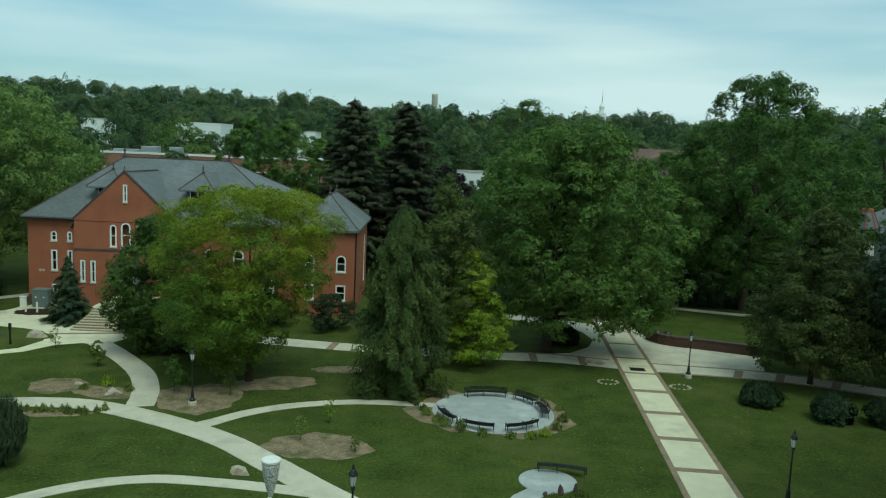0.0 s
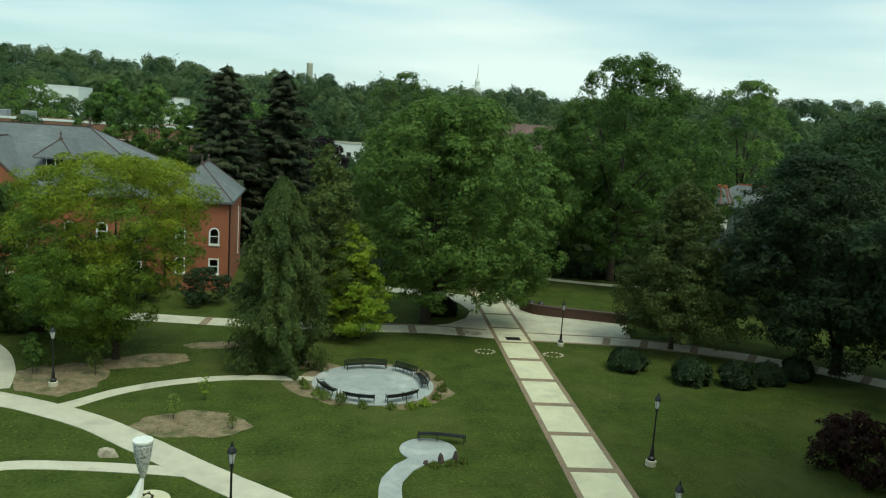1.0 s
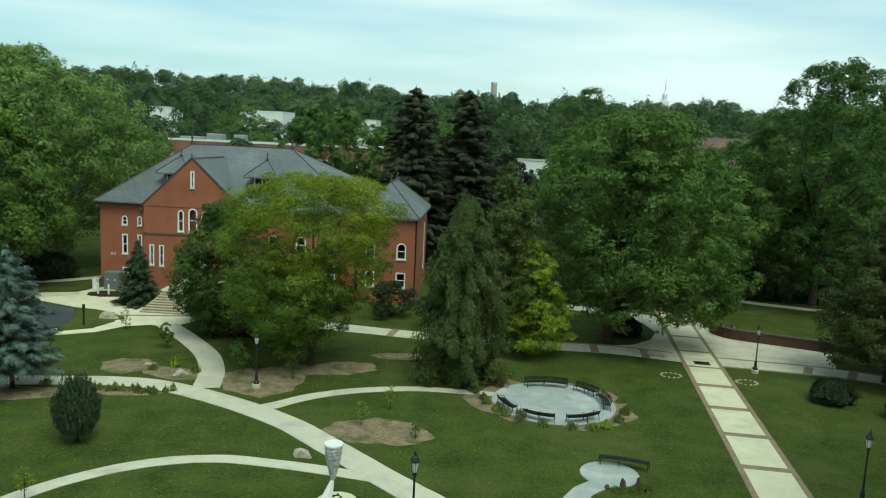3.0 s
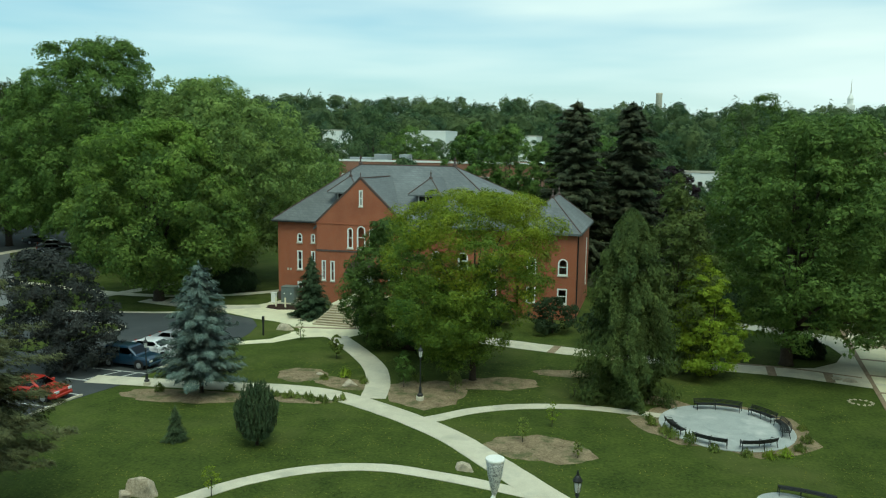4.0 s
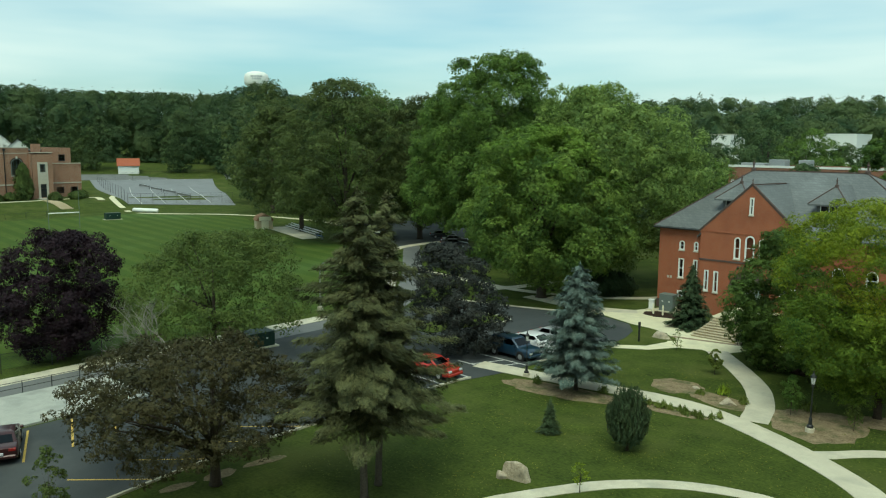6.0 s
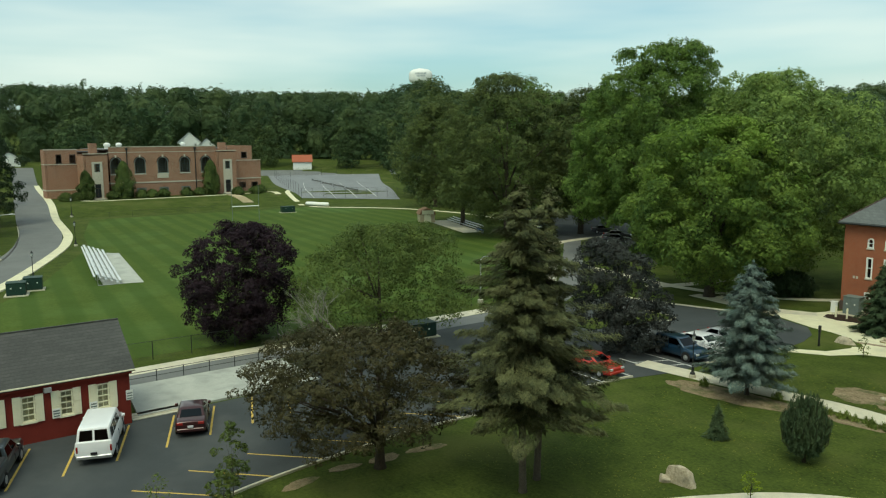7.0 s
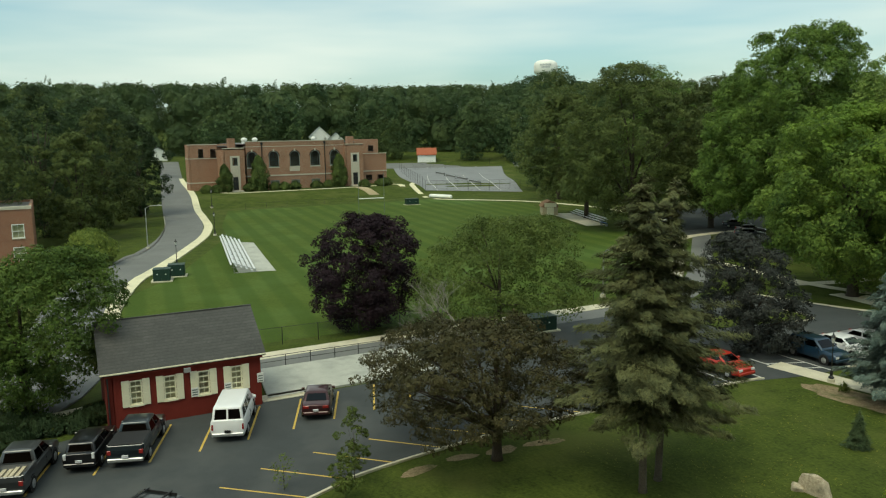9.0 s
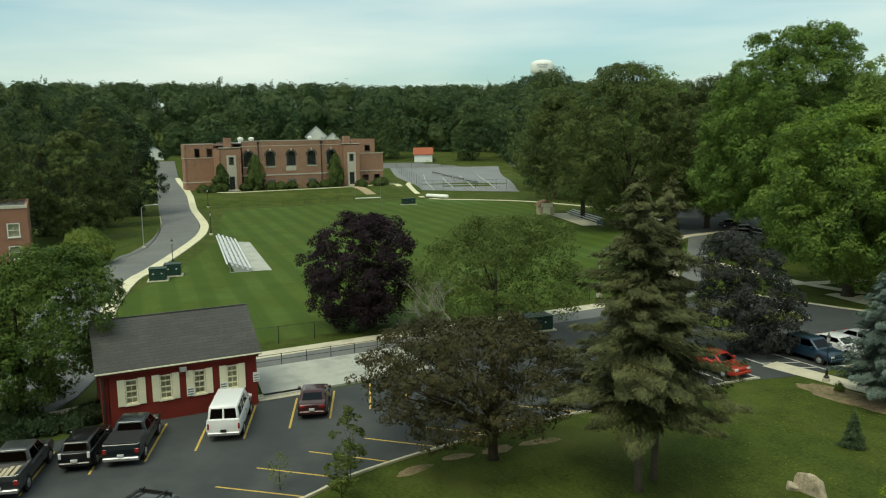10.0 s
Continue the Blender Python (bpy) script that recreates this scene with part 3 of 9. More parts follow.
axis_walk()
solo("promenade", ribbon([(44.5, 49.2), (41.8, 51.8), (38.3, 54.8), (34.6, 57.2), (31, 58.8), (27, 60.2), (22, 60.9), (17, 61.6), (10.5, 63), (5.5, 63.1), (-1, 63.5), (-6, 64), (-12.5, 65.1), (-18, 66.5), (-25, 67.5)], 2.3, z=0.022), M_CONC, "pale concrete promenade with brown brick bands", "promenade", "structure")
solo("promenade_edging", ribbon([(36, 57.7), (31.5, 60.1), (27.3, 61.5), (22.2, 62.2), (18.9, 62.6)], 0.28, z=0.027), M_BAND, "brown brick line along the promenade", "paving", "structure")
solo("promenade_edging", ribbon([(15.6, 63.3), (10.6, 64.4), (6, 64.5)], 0.28, z=0.027), M_BAND, "brown brick line along the promenade", "paving", "structure")
solo("promenade_edging", ribbon([(34.6, 55.8), (31, 57.5), (27, 58.9), (22, 59.7), (18.9, 60.1)], 0.3, z=0.028), M_BAND, "brown brick edging of the promenade", "paving", "structure")
for i, (bx, by, ba) in enumerate([(25.3, 60.3, 65), (28.4, 59.7, 62), (32.2, 58.3, 60), (36.2, 56.2, 52), (39.8, 53.4, 47), (42.6, 51, 44), (13.2, 62.5, 85), (9.2, 63, 88), (4.5, 63.2, 88), (-2.6, 63.7, 85), (-7.6, 64.2, 82)]):
    solo("paving_band", boxes((-1.2, 1.2, -0.32, 0.32, -0.02, 0.036)), M_BAND, "brown brick band across the promenade", "paving", "structure", "bands across the promenade", at=pose(bx, by, 0, 0, 0, ba))
# forecourt behind the promenade, in front of the low brick wall
bm = bmesh.new()
prism(bm, [(18.6, 60.5), (27.6, 60.4), (29.5, 66.2), (27.9, 66.9), (22.8, 68.9), (21.2, 70.5), (20.6, 76), (20.9, 84), (18.6, 84)], -0.03, 0.018)
solo("forecourt", bm, M_CONC, "pale concrete forecourt beside the walkway", "paving", "structure")
bm = bmesh.new()
prism(bm, [(15.9, 62.6), (16.5, 70), (16.9, 76.5), (13.8, 78.2), (8, 80), (8, 77.6), (13, 75.6), (15.1, 73.2), (15.6, 70), (14.6, 67.2), (12.6, 65), (8.5, 63.7), (12, 63)], -0.03, 0.017)
solo("path", bm, M_CONC, "pale concrete path round the oak's lawn", "path", "structure")
solo("path", ribbon([(20, 90), (24, 88.2), (27.5, 87), (30.5, 85.6), (35, 84.2), (42, 83)], 1.4, z=0.03), M_CONC, "pale footpath below dark trees", "path", "structure")

# ---------------------------------------------------------------- car park and roads
bm = bmesh.new()
prism(bm, [(-33.4, 5), (-34.0, 9.8), (-35.0, 11.8), (-35.8, 15.2), (-36.7, 21.6), (-36.9, 25.8), (-36.6, 40), (-35.3, 45.2), (-35.0, 49), (-34.1, 58.9), (-34.3, 61.2), (-35.1, 64), (-36.8, 66.3), (-40.6, 67.6), (-47, 65.5), (-57, 63), (-57, 27), (-48.6, 19.5), (-48.5, 11.2), (-48, 2.0), (-46.5, -4.5), (-42, -12), (-30, -14)], -0.05, 0.015)
solo("car_park", bm, M_ASPH, "dark worn asphalt car park and drop-off loop", "car park", "structure")


def line(x0, y0, x1, y1, mat=None, w=0.12):
    L = math.hypot(x1 - x0, y1 - y0)
    solo("parking_line", boxes((0, L, -w / 2, w / 2, 0.005, 0.021)), mat or M_YELLOW, "worn white painted line" if mat else "worn yellow parking line", "marking", "structure", "lines of the car park", at=pose(x0, y0, 0, 0, 0, math.degrees(math.atan2(y1 - y0, x1 - x0))))


for a in [(-45.8, -0.6, -40.7, -2.2), (-46.6, 2.4, -41.7, 0.9), (-47.2, 5.4, -42.0, 3.6), (-47.5, 8.1, -42.2, 6.2), (-47.7, 10.8, -42.6, 8.9), (-47.8, 13.5, -42.9, 11.6), (-48.0, 16.1, -43.3, 14.2), (-48.2, 18.7, -43.6, 16.9), (-48.4, 21.3, -43.9, 19.5)]:
    line(*a)
for a in [(-36.0, 3.7, -33.4, 6.8), (-37.2, 6.3, -34.1, 9.8), (-38.4, 8.6, -35.3, 11.9), (-39.1, 11.6, -35.8, 14.9), (-39.4, 14.9, -36.2, 18.1), (-39.6, 18.2, -36.8, 21.1), (-39.8, 21.5, -37, 24.4), (-40.0, 24.8, -37.1, 27.7), (-40.2, 28.1, -37.2, 31)]:
    line(*a, w=0.1)
for a in [(-40.2, 42.6, -36.4, 42.4), (-40.0, 45.2, -35.6, 45.1), (-40.0, 47.9, -35.2, 47.9), (-39.8, 50.8, -35.1, 50.8), (-39.6, 53.7, -34.9, 53.6), (-39.4, 56.6, -34.6, 56.5), (-38.6, 45.2, -37.4, 47.9), (-37.2, 45.2, -36.0, 47.9), (-40.2, 39.9, -36.7, 39.8)]:
    line(*a, mat=M_LINEW)
# kerbs, with stones laid end to end
def kerb(ctrl, label="pale concrete kerb"):
    solo("kerb", ribbon(ctrl, 0.16, z=0.12, wobble=0.0), M_CONC, label, "kerb", "structure")


kerb([(-33.3, 5), (-33.9, 9.8), (-34.9, 11.8), (-35.7, 15.2), (-36.6, 21.6), (-36.8, 26), (-36.5, 40), (-36.2, 42.3)], "pale concrete kerb between lawn and car park")
kerb([(-35.2, 49.2), (-34.4, 54), (-34.0, 58.9)], "pale concrete kerb of the lawn")
kerb([(-57, 63.1), (-52, 64.2), (-47, 65.7), (-42, 67.7)], "pale concrete kerb of the drop-off loop")
kerb([(-46.3, 57.2), (-45.7, 58.4), (-46.0, 59.6), (-47.4, 60.2), (-50, 60)], "pale concrete kerb of a traffic island")
bm = bmesh.new()
prism(bm, [(-47.6, 50), (-46.4, 57.3), (-45.9, 58.4), (-46.2, 59.5), (-47.4, 60), (-50.2, 59.8), (-51, 50)], -0.02, 0.09)
solo("traffic_island", bm, M_GRASS, "grassy traffic island in the drop-off loop", "island", "structure")
# pavement in front of the hall
bm = bmesh.new()
prism(bm, [(-26.2, 61.6), (-27.6, 62.1), (-29.4, 61.2), (-30.8, 58.9), (-33.4, 57.3), (-33.6, 58.4), (-31.6, 59.9), (-30.9, 62.4), (-32.4, 65.4), (-34.6, 66.2), (-36.6, 66.5), (-40.2, 67.9), (-43.5, 68.6), (-50, 71), (-50, 72.6), (-43, 71), (-39.6, 72.4), (-38.2, 75.9), (-36.2, 75.9), (-34.6, 70.5), (-31, 69.4), (-25.2, 69.4), (-24.4, 64.8), (-25.4, 62.6)], -0.03, 0.02)
solo("entrance_paving", bm, M_PANEL, "cream concrete paving before the hall's steps", "paving", "structure")
solo("paving_band", boxes((-3.2, 3.2, -0.25, 0.25, -0.02, 0.028)), M_BAND, "brown brick band in the hall's paving", "paving", "structure", at=pose(-28.4, 65.2, 0, 0, 0, 12))
solo("path", ribbon([(-52, 70.5), (-46, 69.7), (-41.5, 70.4), (-39, 71.8)], 1.6, z=0.026), M_CONC, "pale path beside the drop-off loop", "path", "structure")
solo("path", ribbon([(-90, 76), (-70, 74.5), (-56, 72.8), (-48, 74.8), (-42, 79), (-38, 86)], 1.3, z=0.03), M_CONC, "pale path under the big maples", "path", "structure")
solo("path", ribbon([(-58, 70), (-56, 76), (-55, 84), (-58, 95)], 1.5, z=0.033), M_CONC, "pale path under the big maples", "path", "structure")
# apron, pavement and road by the red house
bm = bmesh.new()
prism(bm, [(-48.7, 11.6), (-48.9, 24), (-55.3, 24), (-55.2, 12.4)], -0.03, 0.14)
solo("loading_apron", bm, M_APRON, "raised pale concrete apron beside the red house", "paving", "structure")
solo("path", ribbon([(-58.4, 10), (-58.8, 14), (-59.1, 22), (-59.5, 34), (-59.5, 46), (-60.5, 54), (-66, 62), (-78, 74), (-91, 87), (-93, 105)], 1.7, z=0.03), M_CONC, "long pale pavement along the fence", "path", "structure")
solo("road", ribbon([(-56.7, 8), (-56.9, 20), (-57.2, 40), (-57.4, 50), (-60, 58), (-70, 70), (-84, 84), (-98, 98)], 2.7, z=0.018), M_ROAD, "grey access lane along the fence", "road", "structure")
solo("road", ribbon([(-43, -16), (-49.5, -7.5), (-56.5, -2.2), (-66, 0.0), (-80, 1.2), (-92, 3.4), (-106, 8.3), (-120, 13.6), (-134, 18.2), (-155, 22.4), (-176, 24.8), (-205, 28.0), (-240, 32.4), (-272, 36.2), (-320, 42)], 6.9, z=0.12, step=3), M_ROAD, "pale grey asphalt road curving up to the gymnasium", "road", "structure")
solo("kerb_walk", ribbon([(-70, 3.6), (-82, 4.7), (-96.8, 8.1), (-104, 11.1), (-118, 16.6), (-133.2, 22.0), (-144, 24.8), (-155, 26.7), (-181, 29.4), (-200, 31.6), (-226, 34.6), (-273, 39.4)], 1.5, z=0.16, step=2), M_PANEL, "cream concrete pavement along the road", "path", "structure")
kerb([(-112, 7.0), (-116.3, 8.8), (-123.3, 12.3), (-137.3, 15.9), (-154.9, 18.9), (-174.5, 21.2)], "pale kerb on the road's wooded side")
bm = bmesh.new()
prism(bm, [(-112, 6.4), (-119, 8.7), (-124, 12.0), (-118, 13.2), (-108, 9.4)], -0.02, 0.026)
solo("road_mouth", bm, M_ROAD, "grey mouth of a side drive", "road", "structure")
solo("drain_cover", boxes(*[(-1.3, 1.3, -0.75 + 0.19 * i, -0.64 + 0.19 * i, 0.0, 0.035) for i in range(8)], (-1.35, -1.25, -0.78, 0.82, 0, 0.04), (1.25, 1.35, -0.78, 0.82, 0, 0.04)), M_BLACK, "dark patched drain in the road", "drain", at=pose(-127, 19.2, 0, 0, 0, 20))
solo("path", ribbon([(-226, 36), (-207, 41), (-205.4, 50), (-205.6, 64), (-206.6, 78), (-210, 90), (-200, 88)], 1.6, z=0.04, step=2), M_PANEL, "cream path in front of the gymnasium", "path", "structure")
solo("path", ribbon([(-213, 97), (-203, 92), (-190, 88.4), (-178, 88), (-162, 101), (-146, 106), (-130, 106), (-108, 101)], 1.4, z=0.03, step=2), M_PANEL, "cream path beyond the field", "path", "structure")

solo("concrete_landing", boxes((-0.7, 0.7, -1.5, 1.5, -0.1, 0.13)), M_CONC, "pale concrete landing beside the red house", "paving", "structure", at=pose(-52.0, 0.4, 0, 0, 0, 12))

# ---------------------------------------------------------------- planting beds
for cx, cy, rx, ry, rot, seed, mat, lab in [
    (-5.6, 42.3, 2.9, 2.15, 0, 3, M_SOIL, "bare soil bed with a few seedlings"),
    (-14.6, 49.8, 2.6, 3.4, 30, 4, M_SOIL, "bare soil bed round a lamp post"),
    (-10.5, 53.4, 3.2, 1.6, 15, 14, M_SOIL, "bare soil under the yellow-green tree"),
    (-6, 57.5, 2.4, 0.9, 5, 15, M_SOIL, "worn strip of soil in the lawn"),
    (-21, 50.2, 2.6, 1.1, -10, 5, M_SOIL, "bare soil bed beside the path"),
    (-24.5, 51.2, 2.0, 1.6, -20, 6, M_SOIL, "bare soil bed in the lawn"),
    (-29.5, 44.4, 4.6, 1.5, 12, 7, M_SOIL, "bare soil bed below the blue spruce"),
    (-22.6, 45.9, 2.6, 0.7, 5, 8, M_SOIL, "planted strip beside the path"),
    (-36.5, 72.3, 2.2, 1.6, 10, 9, M_MULCH, "dark mulch bed by the hall's corner"),
    (-21.5, 62.8, 3.8, 1.4, -35, 10, M_MULCH, "dark mulch bed under the trees"),
    (-32.5, 63.6, 1.9, 1.6, 20, 11, M_GRASS, "small grass island with a boulder"),
    (-34.3, 15.6, 0.4, 1.1, 8, 12, M_SOIL, "worn bare soil under the bronze-leaved tree"),
    (-34.7, 18.3, 0.32, 1.0, -5, 21, M_SOIL, "worn bare soil under the bronze-leaved tree"),
    (-34.5, 20.6, 0.5, 0.9, 10, 22, M_SOIL, "worn bare soil under the bronze-leaved tree"),
    (-34.3, 23.2, 0.4, 1.2, -6, 23, M_SOIL, "worn bare soil under the bronze-leaved tree"),
    (4.8, 49.1, 4.9, 4.75, 0, 13, M_SOIL, "soil ring round the seating plaza"),
    (0.6, 53.0, 2.0, 1.0, 0, 16, M_SOIL, "soil at the foot of the evergreen"),
]:
    solo("planting_bed", blob_sheet(cx, cy, rx, ry, 0.014, seed, rot, 0.1, 0.03 if rx > 0.6 and ry > 0.6 else 0.004), mat, lab, "bed", "structure")

# ---------------------------------------------------------------- trees


def unit(n, g):
    v = g.normal(size=(n, 3))
    return v / np.linalg.norm(v, axis=1)[:, None]


def quads(centres, normals, size, g, aspect=1.0, up=None):
    """Corner points of one flat spray per centre, facing its normal; up gives the long way."""
    n = len(centres)
    nrm = normals / (np.linalg.norm(normals, axis=1)[:, None] + 1e-9)
    ref = up if up is not None else unit(n, g)
    u = np.cross(ref, nrm)
    u /= np.linalg.norm(u, axis=1)[:, None] + 1e-9
    v = np.cross(nrm, u)
    s = (size * g.uniform(0.65, 1.35, n))[:, None]
    a, b = u * s * 0.5, v * s * 0.5 * aspect
    jit = lambda: (g.uniform(-0.22, 0.22, (n, 3)) * s)
    return np.stack([centres - a * 0.6 - b + jit(), centres + a - b * 0.55 + jit(), centres + a * 0.6 + b + jit(), centres - a + b * 0.5 + jit()], 1)


def leaf_mesh(q, mat, name="crown", pointed=True):
    """One face per spray: a pointed three-cornered one, or the four corners as they are."""
    n, k = len(q), 3 if pointed else 4
    if pointed:
        c = q.mean(axis=1, keepdims=True)
        tri = np.stack([q[:, 0], q[:, 1], 0.62 * (q[:, 2] + q[:, 3]) - 0.24 * c[:, 0]], 1)
        q = c + 1.24 * (tri - c)
    me = bpy.data.meshes.new(name)
    me.vertices.add(k * n)
    me.vertices.foreach_set("co", q.reshape(-1).astype(np.float32))
    me.loops.add(k * n)
    me.loops.foreach_set("vertex_index", np.arange(k * n, dtype=np.int32))
    me.polygons.add(n)
    me.polygons.foreach_set("loop_start", np.arange(0, k * n, k, dtype=np.int32))
    me.update(calc_edges=True)
    me.materials.append(mat)
    return me


def lobes_for(H, R, base, g, count, top_heavy=0.5, shape="round", lobe=0.34):
    """Clump centres and radii under an outline."""
    out = []
    h = H - base
    for i in range(count):
        t = (i + 0.5) / count
        zf = t ** (1.05 - 0.35 * top_heavy)
        if shape == "round":
            rad = math.sqrt(max(1 - (2 * zf - 0.95) ** 2, 0.02))
        elif shape == "umbrella":
            rad = math.sqrt(max(1 - (zf * 1.02) ** 3.4, 0.02)) * (0.72 + 0.28 * min(zf * 3, 1))
        elif shape == "cone":
            rad = (1.02 - zf) ** 0.75
        else:
            rad = math.sqrt(max(1 - (1.5 * zf - 0.55) ** 2, 0.02))
        a = i * 2.39996 + g.uniform(-0.5, 0.5)
        lr = lobe * R * g.uniform(0.7, 1.25) * (1 - 0.3 * zf)
        ro = max(R * rad - lr * 0.75, 0) * (g.uniform(0.66, 1.1) if i % 4 else g.uniform(0.15, 0.55))
        out.append((ro * math.cos(a), ro * math.sin(a), base + h * zf * 0.93 + lr * 0.1, lr))
    return out


def grown_lobes(habit, g, count, lobe=0.2):
    """Clumps inside a crown of uneven growth. habit: rows of height, offset in x and y, and radius, from the top down."""
    H = np.array(habit, float)[::-1]
    Rm = H[:, 3].max()
    z0, z1 = H[0, 0], H[-1, 0]
    zz = np.linspace(z0, z1, 80)
    rr = np.interp(zz, H[:, 0], H[:, 3])
    cum = np.cumsum(rr + 0.25 * Rm)
    out = []
    for i in range(count):
        z = np.interp((i + g.uniform(0.2, 0.8)) / count * cum[-1], cum, zz)
        r = np.interp(z, H[:, 0], H[:, 3])
        x, y = np.interp(z, H[:, 0], H[:, 1]), np.interp(z, H[:, 0], H[:, 2])
        lr = min(1.25 * lobe * Rm * g.uniform(0.5, 1.25), max(0.8 * r, 0.4 * lobe * Rm))
        a = i * 2.39996 + g.uniform(-0.4, 0.4)
        ro = max(r - 0.9 * lr, 0) * (g.uniform(0.8, 1.13) if i % 3 else g.uniform(0.15, 0.75))
        out.append((x + ro * math.cos(a), y + ro * math.sin(a), min(z, z1 - 0.75 * lr), lr))
    return out


def lobe_leaves(lobes, n, size, g, flat=0.75, droop=0.0, tufts=9):
    """Sprays over the upper and outer sides of many small tufts that sit on the clumps."""
    mid = np.array([(x, y, z) for x, y, z, _ in lobes]).mean(axis=0)
    L, D = [], []
    for x, y, z, r in lobes:
        out = np.array((x - mid[0], y - mid[1], 0.6 * (z - mid[2])))
        out /= np.linalg.norm(out) + 1e-6
        d = unit(tufts, g) + 0.55 * out + np.array((0, 0, 0.3))
        d /= np.linalg.norm(d, axis=1)[:, None]
        for k in range(tufts):
            o = g.uniform(0.55, 0.95) * r
            L.append((x + d[k, 0] * o, y + d[k, 1] * o, z + d[k, 2] * o * flat, r * g.uniform(0.3, 0.58)))
            D.append(d[k])
    L, D = np.array(L), np.array(D)
    p = L[:, 3] ** 2
    k = g.choice(len(L), n, p=p / p.sum())
    d = unit(n, g) + 0.5 * D[k] + np.array((0, 0, 0.4))
    d /= np.linalg.norm(d, axis=1)[:, None]
    r = L[k, 3] * (0.5 + 0.57 * g.uniform(0, 1, n) ** 0.6)
    stray = g.uniform(0, 1, n) < 0.06
    r[stray] *= g.uniform(1.0, 1.5, stray.sum())
    c = L[k, :3] + d * r[:, None] * np.array([1, 1, flat])
    c[:, 2] -= droop * np.abs(g.normal(size=n)) * L[k, 3]
    nrm = d + 0.34 * unit(n, g) + np.array([0, 0, 0.2])
    return quads(c, nrm, size, g)


def wood(H, lobes, r0, g, base, limbs=7, lean=(0, 0), fork=None):
    """Trunk with limbs that reach into the clumps."""
    bm = bmesh.new()
    top = 0.72 * H
    fk = fork or base * 0.9 + 0.08 * H
    pts = [(0, 0, -0.15), (0, 0, 0.25), (lean[0] * 0.3, lean[1] * 0.3, fk * 0.6), (lean[0] * 0.6, lean[1] * 0.6, fk), (lean[0], lean[1], (fk + top) / 2), (lean[0] * 1.2, lean[1] * 1.2, top)]
    tube(bm, pts, [r0 * 1.45, r0 * 1.05, r0 * 0.92, r0 * 0.85, r0 * 0.5, r0 * 0.16], 9)
    order = sorted(range(len(lobes)), key=lambda i: lobes[i][2])
    pick = order[:: max(len(order) // max(limbs, 1), 1)][:limbs]
    for i in pick:
        x, y, z, r = lobes[i]
        s = min(fk + g.uniform(-0.1, 0.35) * (top - fk), z - 0.2)
        m = (0.45 * x + lean[0], 0.45 * y + lean[1], s + 0.6 * max(z - s, 0.3))
        tube(bm, [(lean[0] * 0.8, lean[1] * 0.8, s), m, (x, y, z + 0.2 * r)], [r0 * 0.48, r0 * 0.3, r0 * 0.08], 6)
    return bm


def broadleaf(x, y, H, R, base, leaf, label, n=16000, size=0.36, count=46, shape="round", r0=None, seed=1, flat=0.75, droop=0.0, lobe=0.34, limbs=7, fork=None, top_heavy=0.5, category="tree", lean=(0, 0), group="", habit=None, young=None, young_from=0.6):
    g = np.random.default_rng(seed)
    t = thing("tree", label, category, (x, y, gz(x, y)), group=group)
    if habit:
        lobes = grown_lobes(habit, g, int(1.5 * count), lobe)
    else:
        lobes = lobes_for(H, 1.1 * R, base, g, count, top_heavy, shape, lobe)
    part("trunk", wood(H, lobes, r0 or 0.022 * H, g, base, limbs, lean, fork), M_BARK, t, smooth=True)
    q = lobe_leaves(lobes, n, size, g, flat, droop)
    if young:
        # whole paler boughs, mostly high in the crown: locust new growth, maple painted light
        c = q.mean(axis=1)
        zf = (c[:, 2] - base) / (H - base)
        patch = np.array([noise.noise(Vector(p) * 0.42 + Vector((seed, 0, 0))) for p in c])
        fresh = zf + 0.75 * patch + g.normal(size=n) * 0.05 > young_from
        part("young_leaves", leaf_mesh(q[fresh], young), None, t, "paler yellow-green leaves")
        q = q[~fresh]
    part("crown", leaf_mesh(q, leaf), None, t)
    return t


def conifer_quads(H, R, base, g, gap=0.42, per=10, size=0.42, sag=0.35, power=0.85, fill=3, rag=0.18):
    """Whorls of sagging branches hung with sprays."""
    C, N, U = [], [], []
    z = base
    while z < H - 0.25:
        f = (H - z) / (H - base)
        L = R * f ** power
        m = max(int(per * (0.45 + 0.55 * f)), 4)
        a0 = g.uniform(0, 6.28)
        for k in range(m):
            a = a0 + 6.2832 * k / m + g.uniform(-0.25, 0.25)
            l = L * g.uniform(1 - 2 * rag, 1 + rag)
            lift = g.uniform(-0.55, 0.55) * gap
            steps = max(int(l / (size * 0.42)), 2)
            for s in range(steps):
                q = (s + 0.6) / steps
                for e in range(fill):
                    w = (1 - q) * 0.34 * l + 0.1
                    side = g.uniform(-w, w)
                    r = q * l
                    dz = sag * (-(q ** 1.2) * l * 0.55 + (q ** 3) * l * 0.32) + g.uniform(-0.12, 0.08)
                    ca, sa = math.cos(a), math.sin(a)
                    C.append((r * ca - side * sa, r * sa + side * ca, z + lift + dz - abs(side) * 0.25))
                    N.append((0.45 * ca + g.uniform(-0.4, 0.4), 0.45 * sa + g.uniform(-0.4, 0.4), 1.0 + g.uniform(-0.5, 0.2)))
                    U.append((ca + g.uniform(-0.5, 0.5), sa + g.uniform(-0.5, 0.5), -0.25))
        z += gap * (0.6 + 0.5 * f)
    tip = int(14)
    for k in range(tip):
        C.append((g.normal() * 0.05, g.normal() * 0.05, H - 0.5 + 0.6 * k / tip))
        N.append(tuple(g.normal(size=3)))
        U.append((0, 0, 1))
    return quads(np.array(C), np.array(N), size, g, aspect=2.1, up=np.array(U))


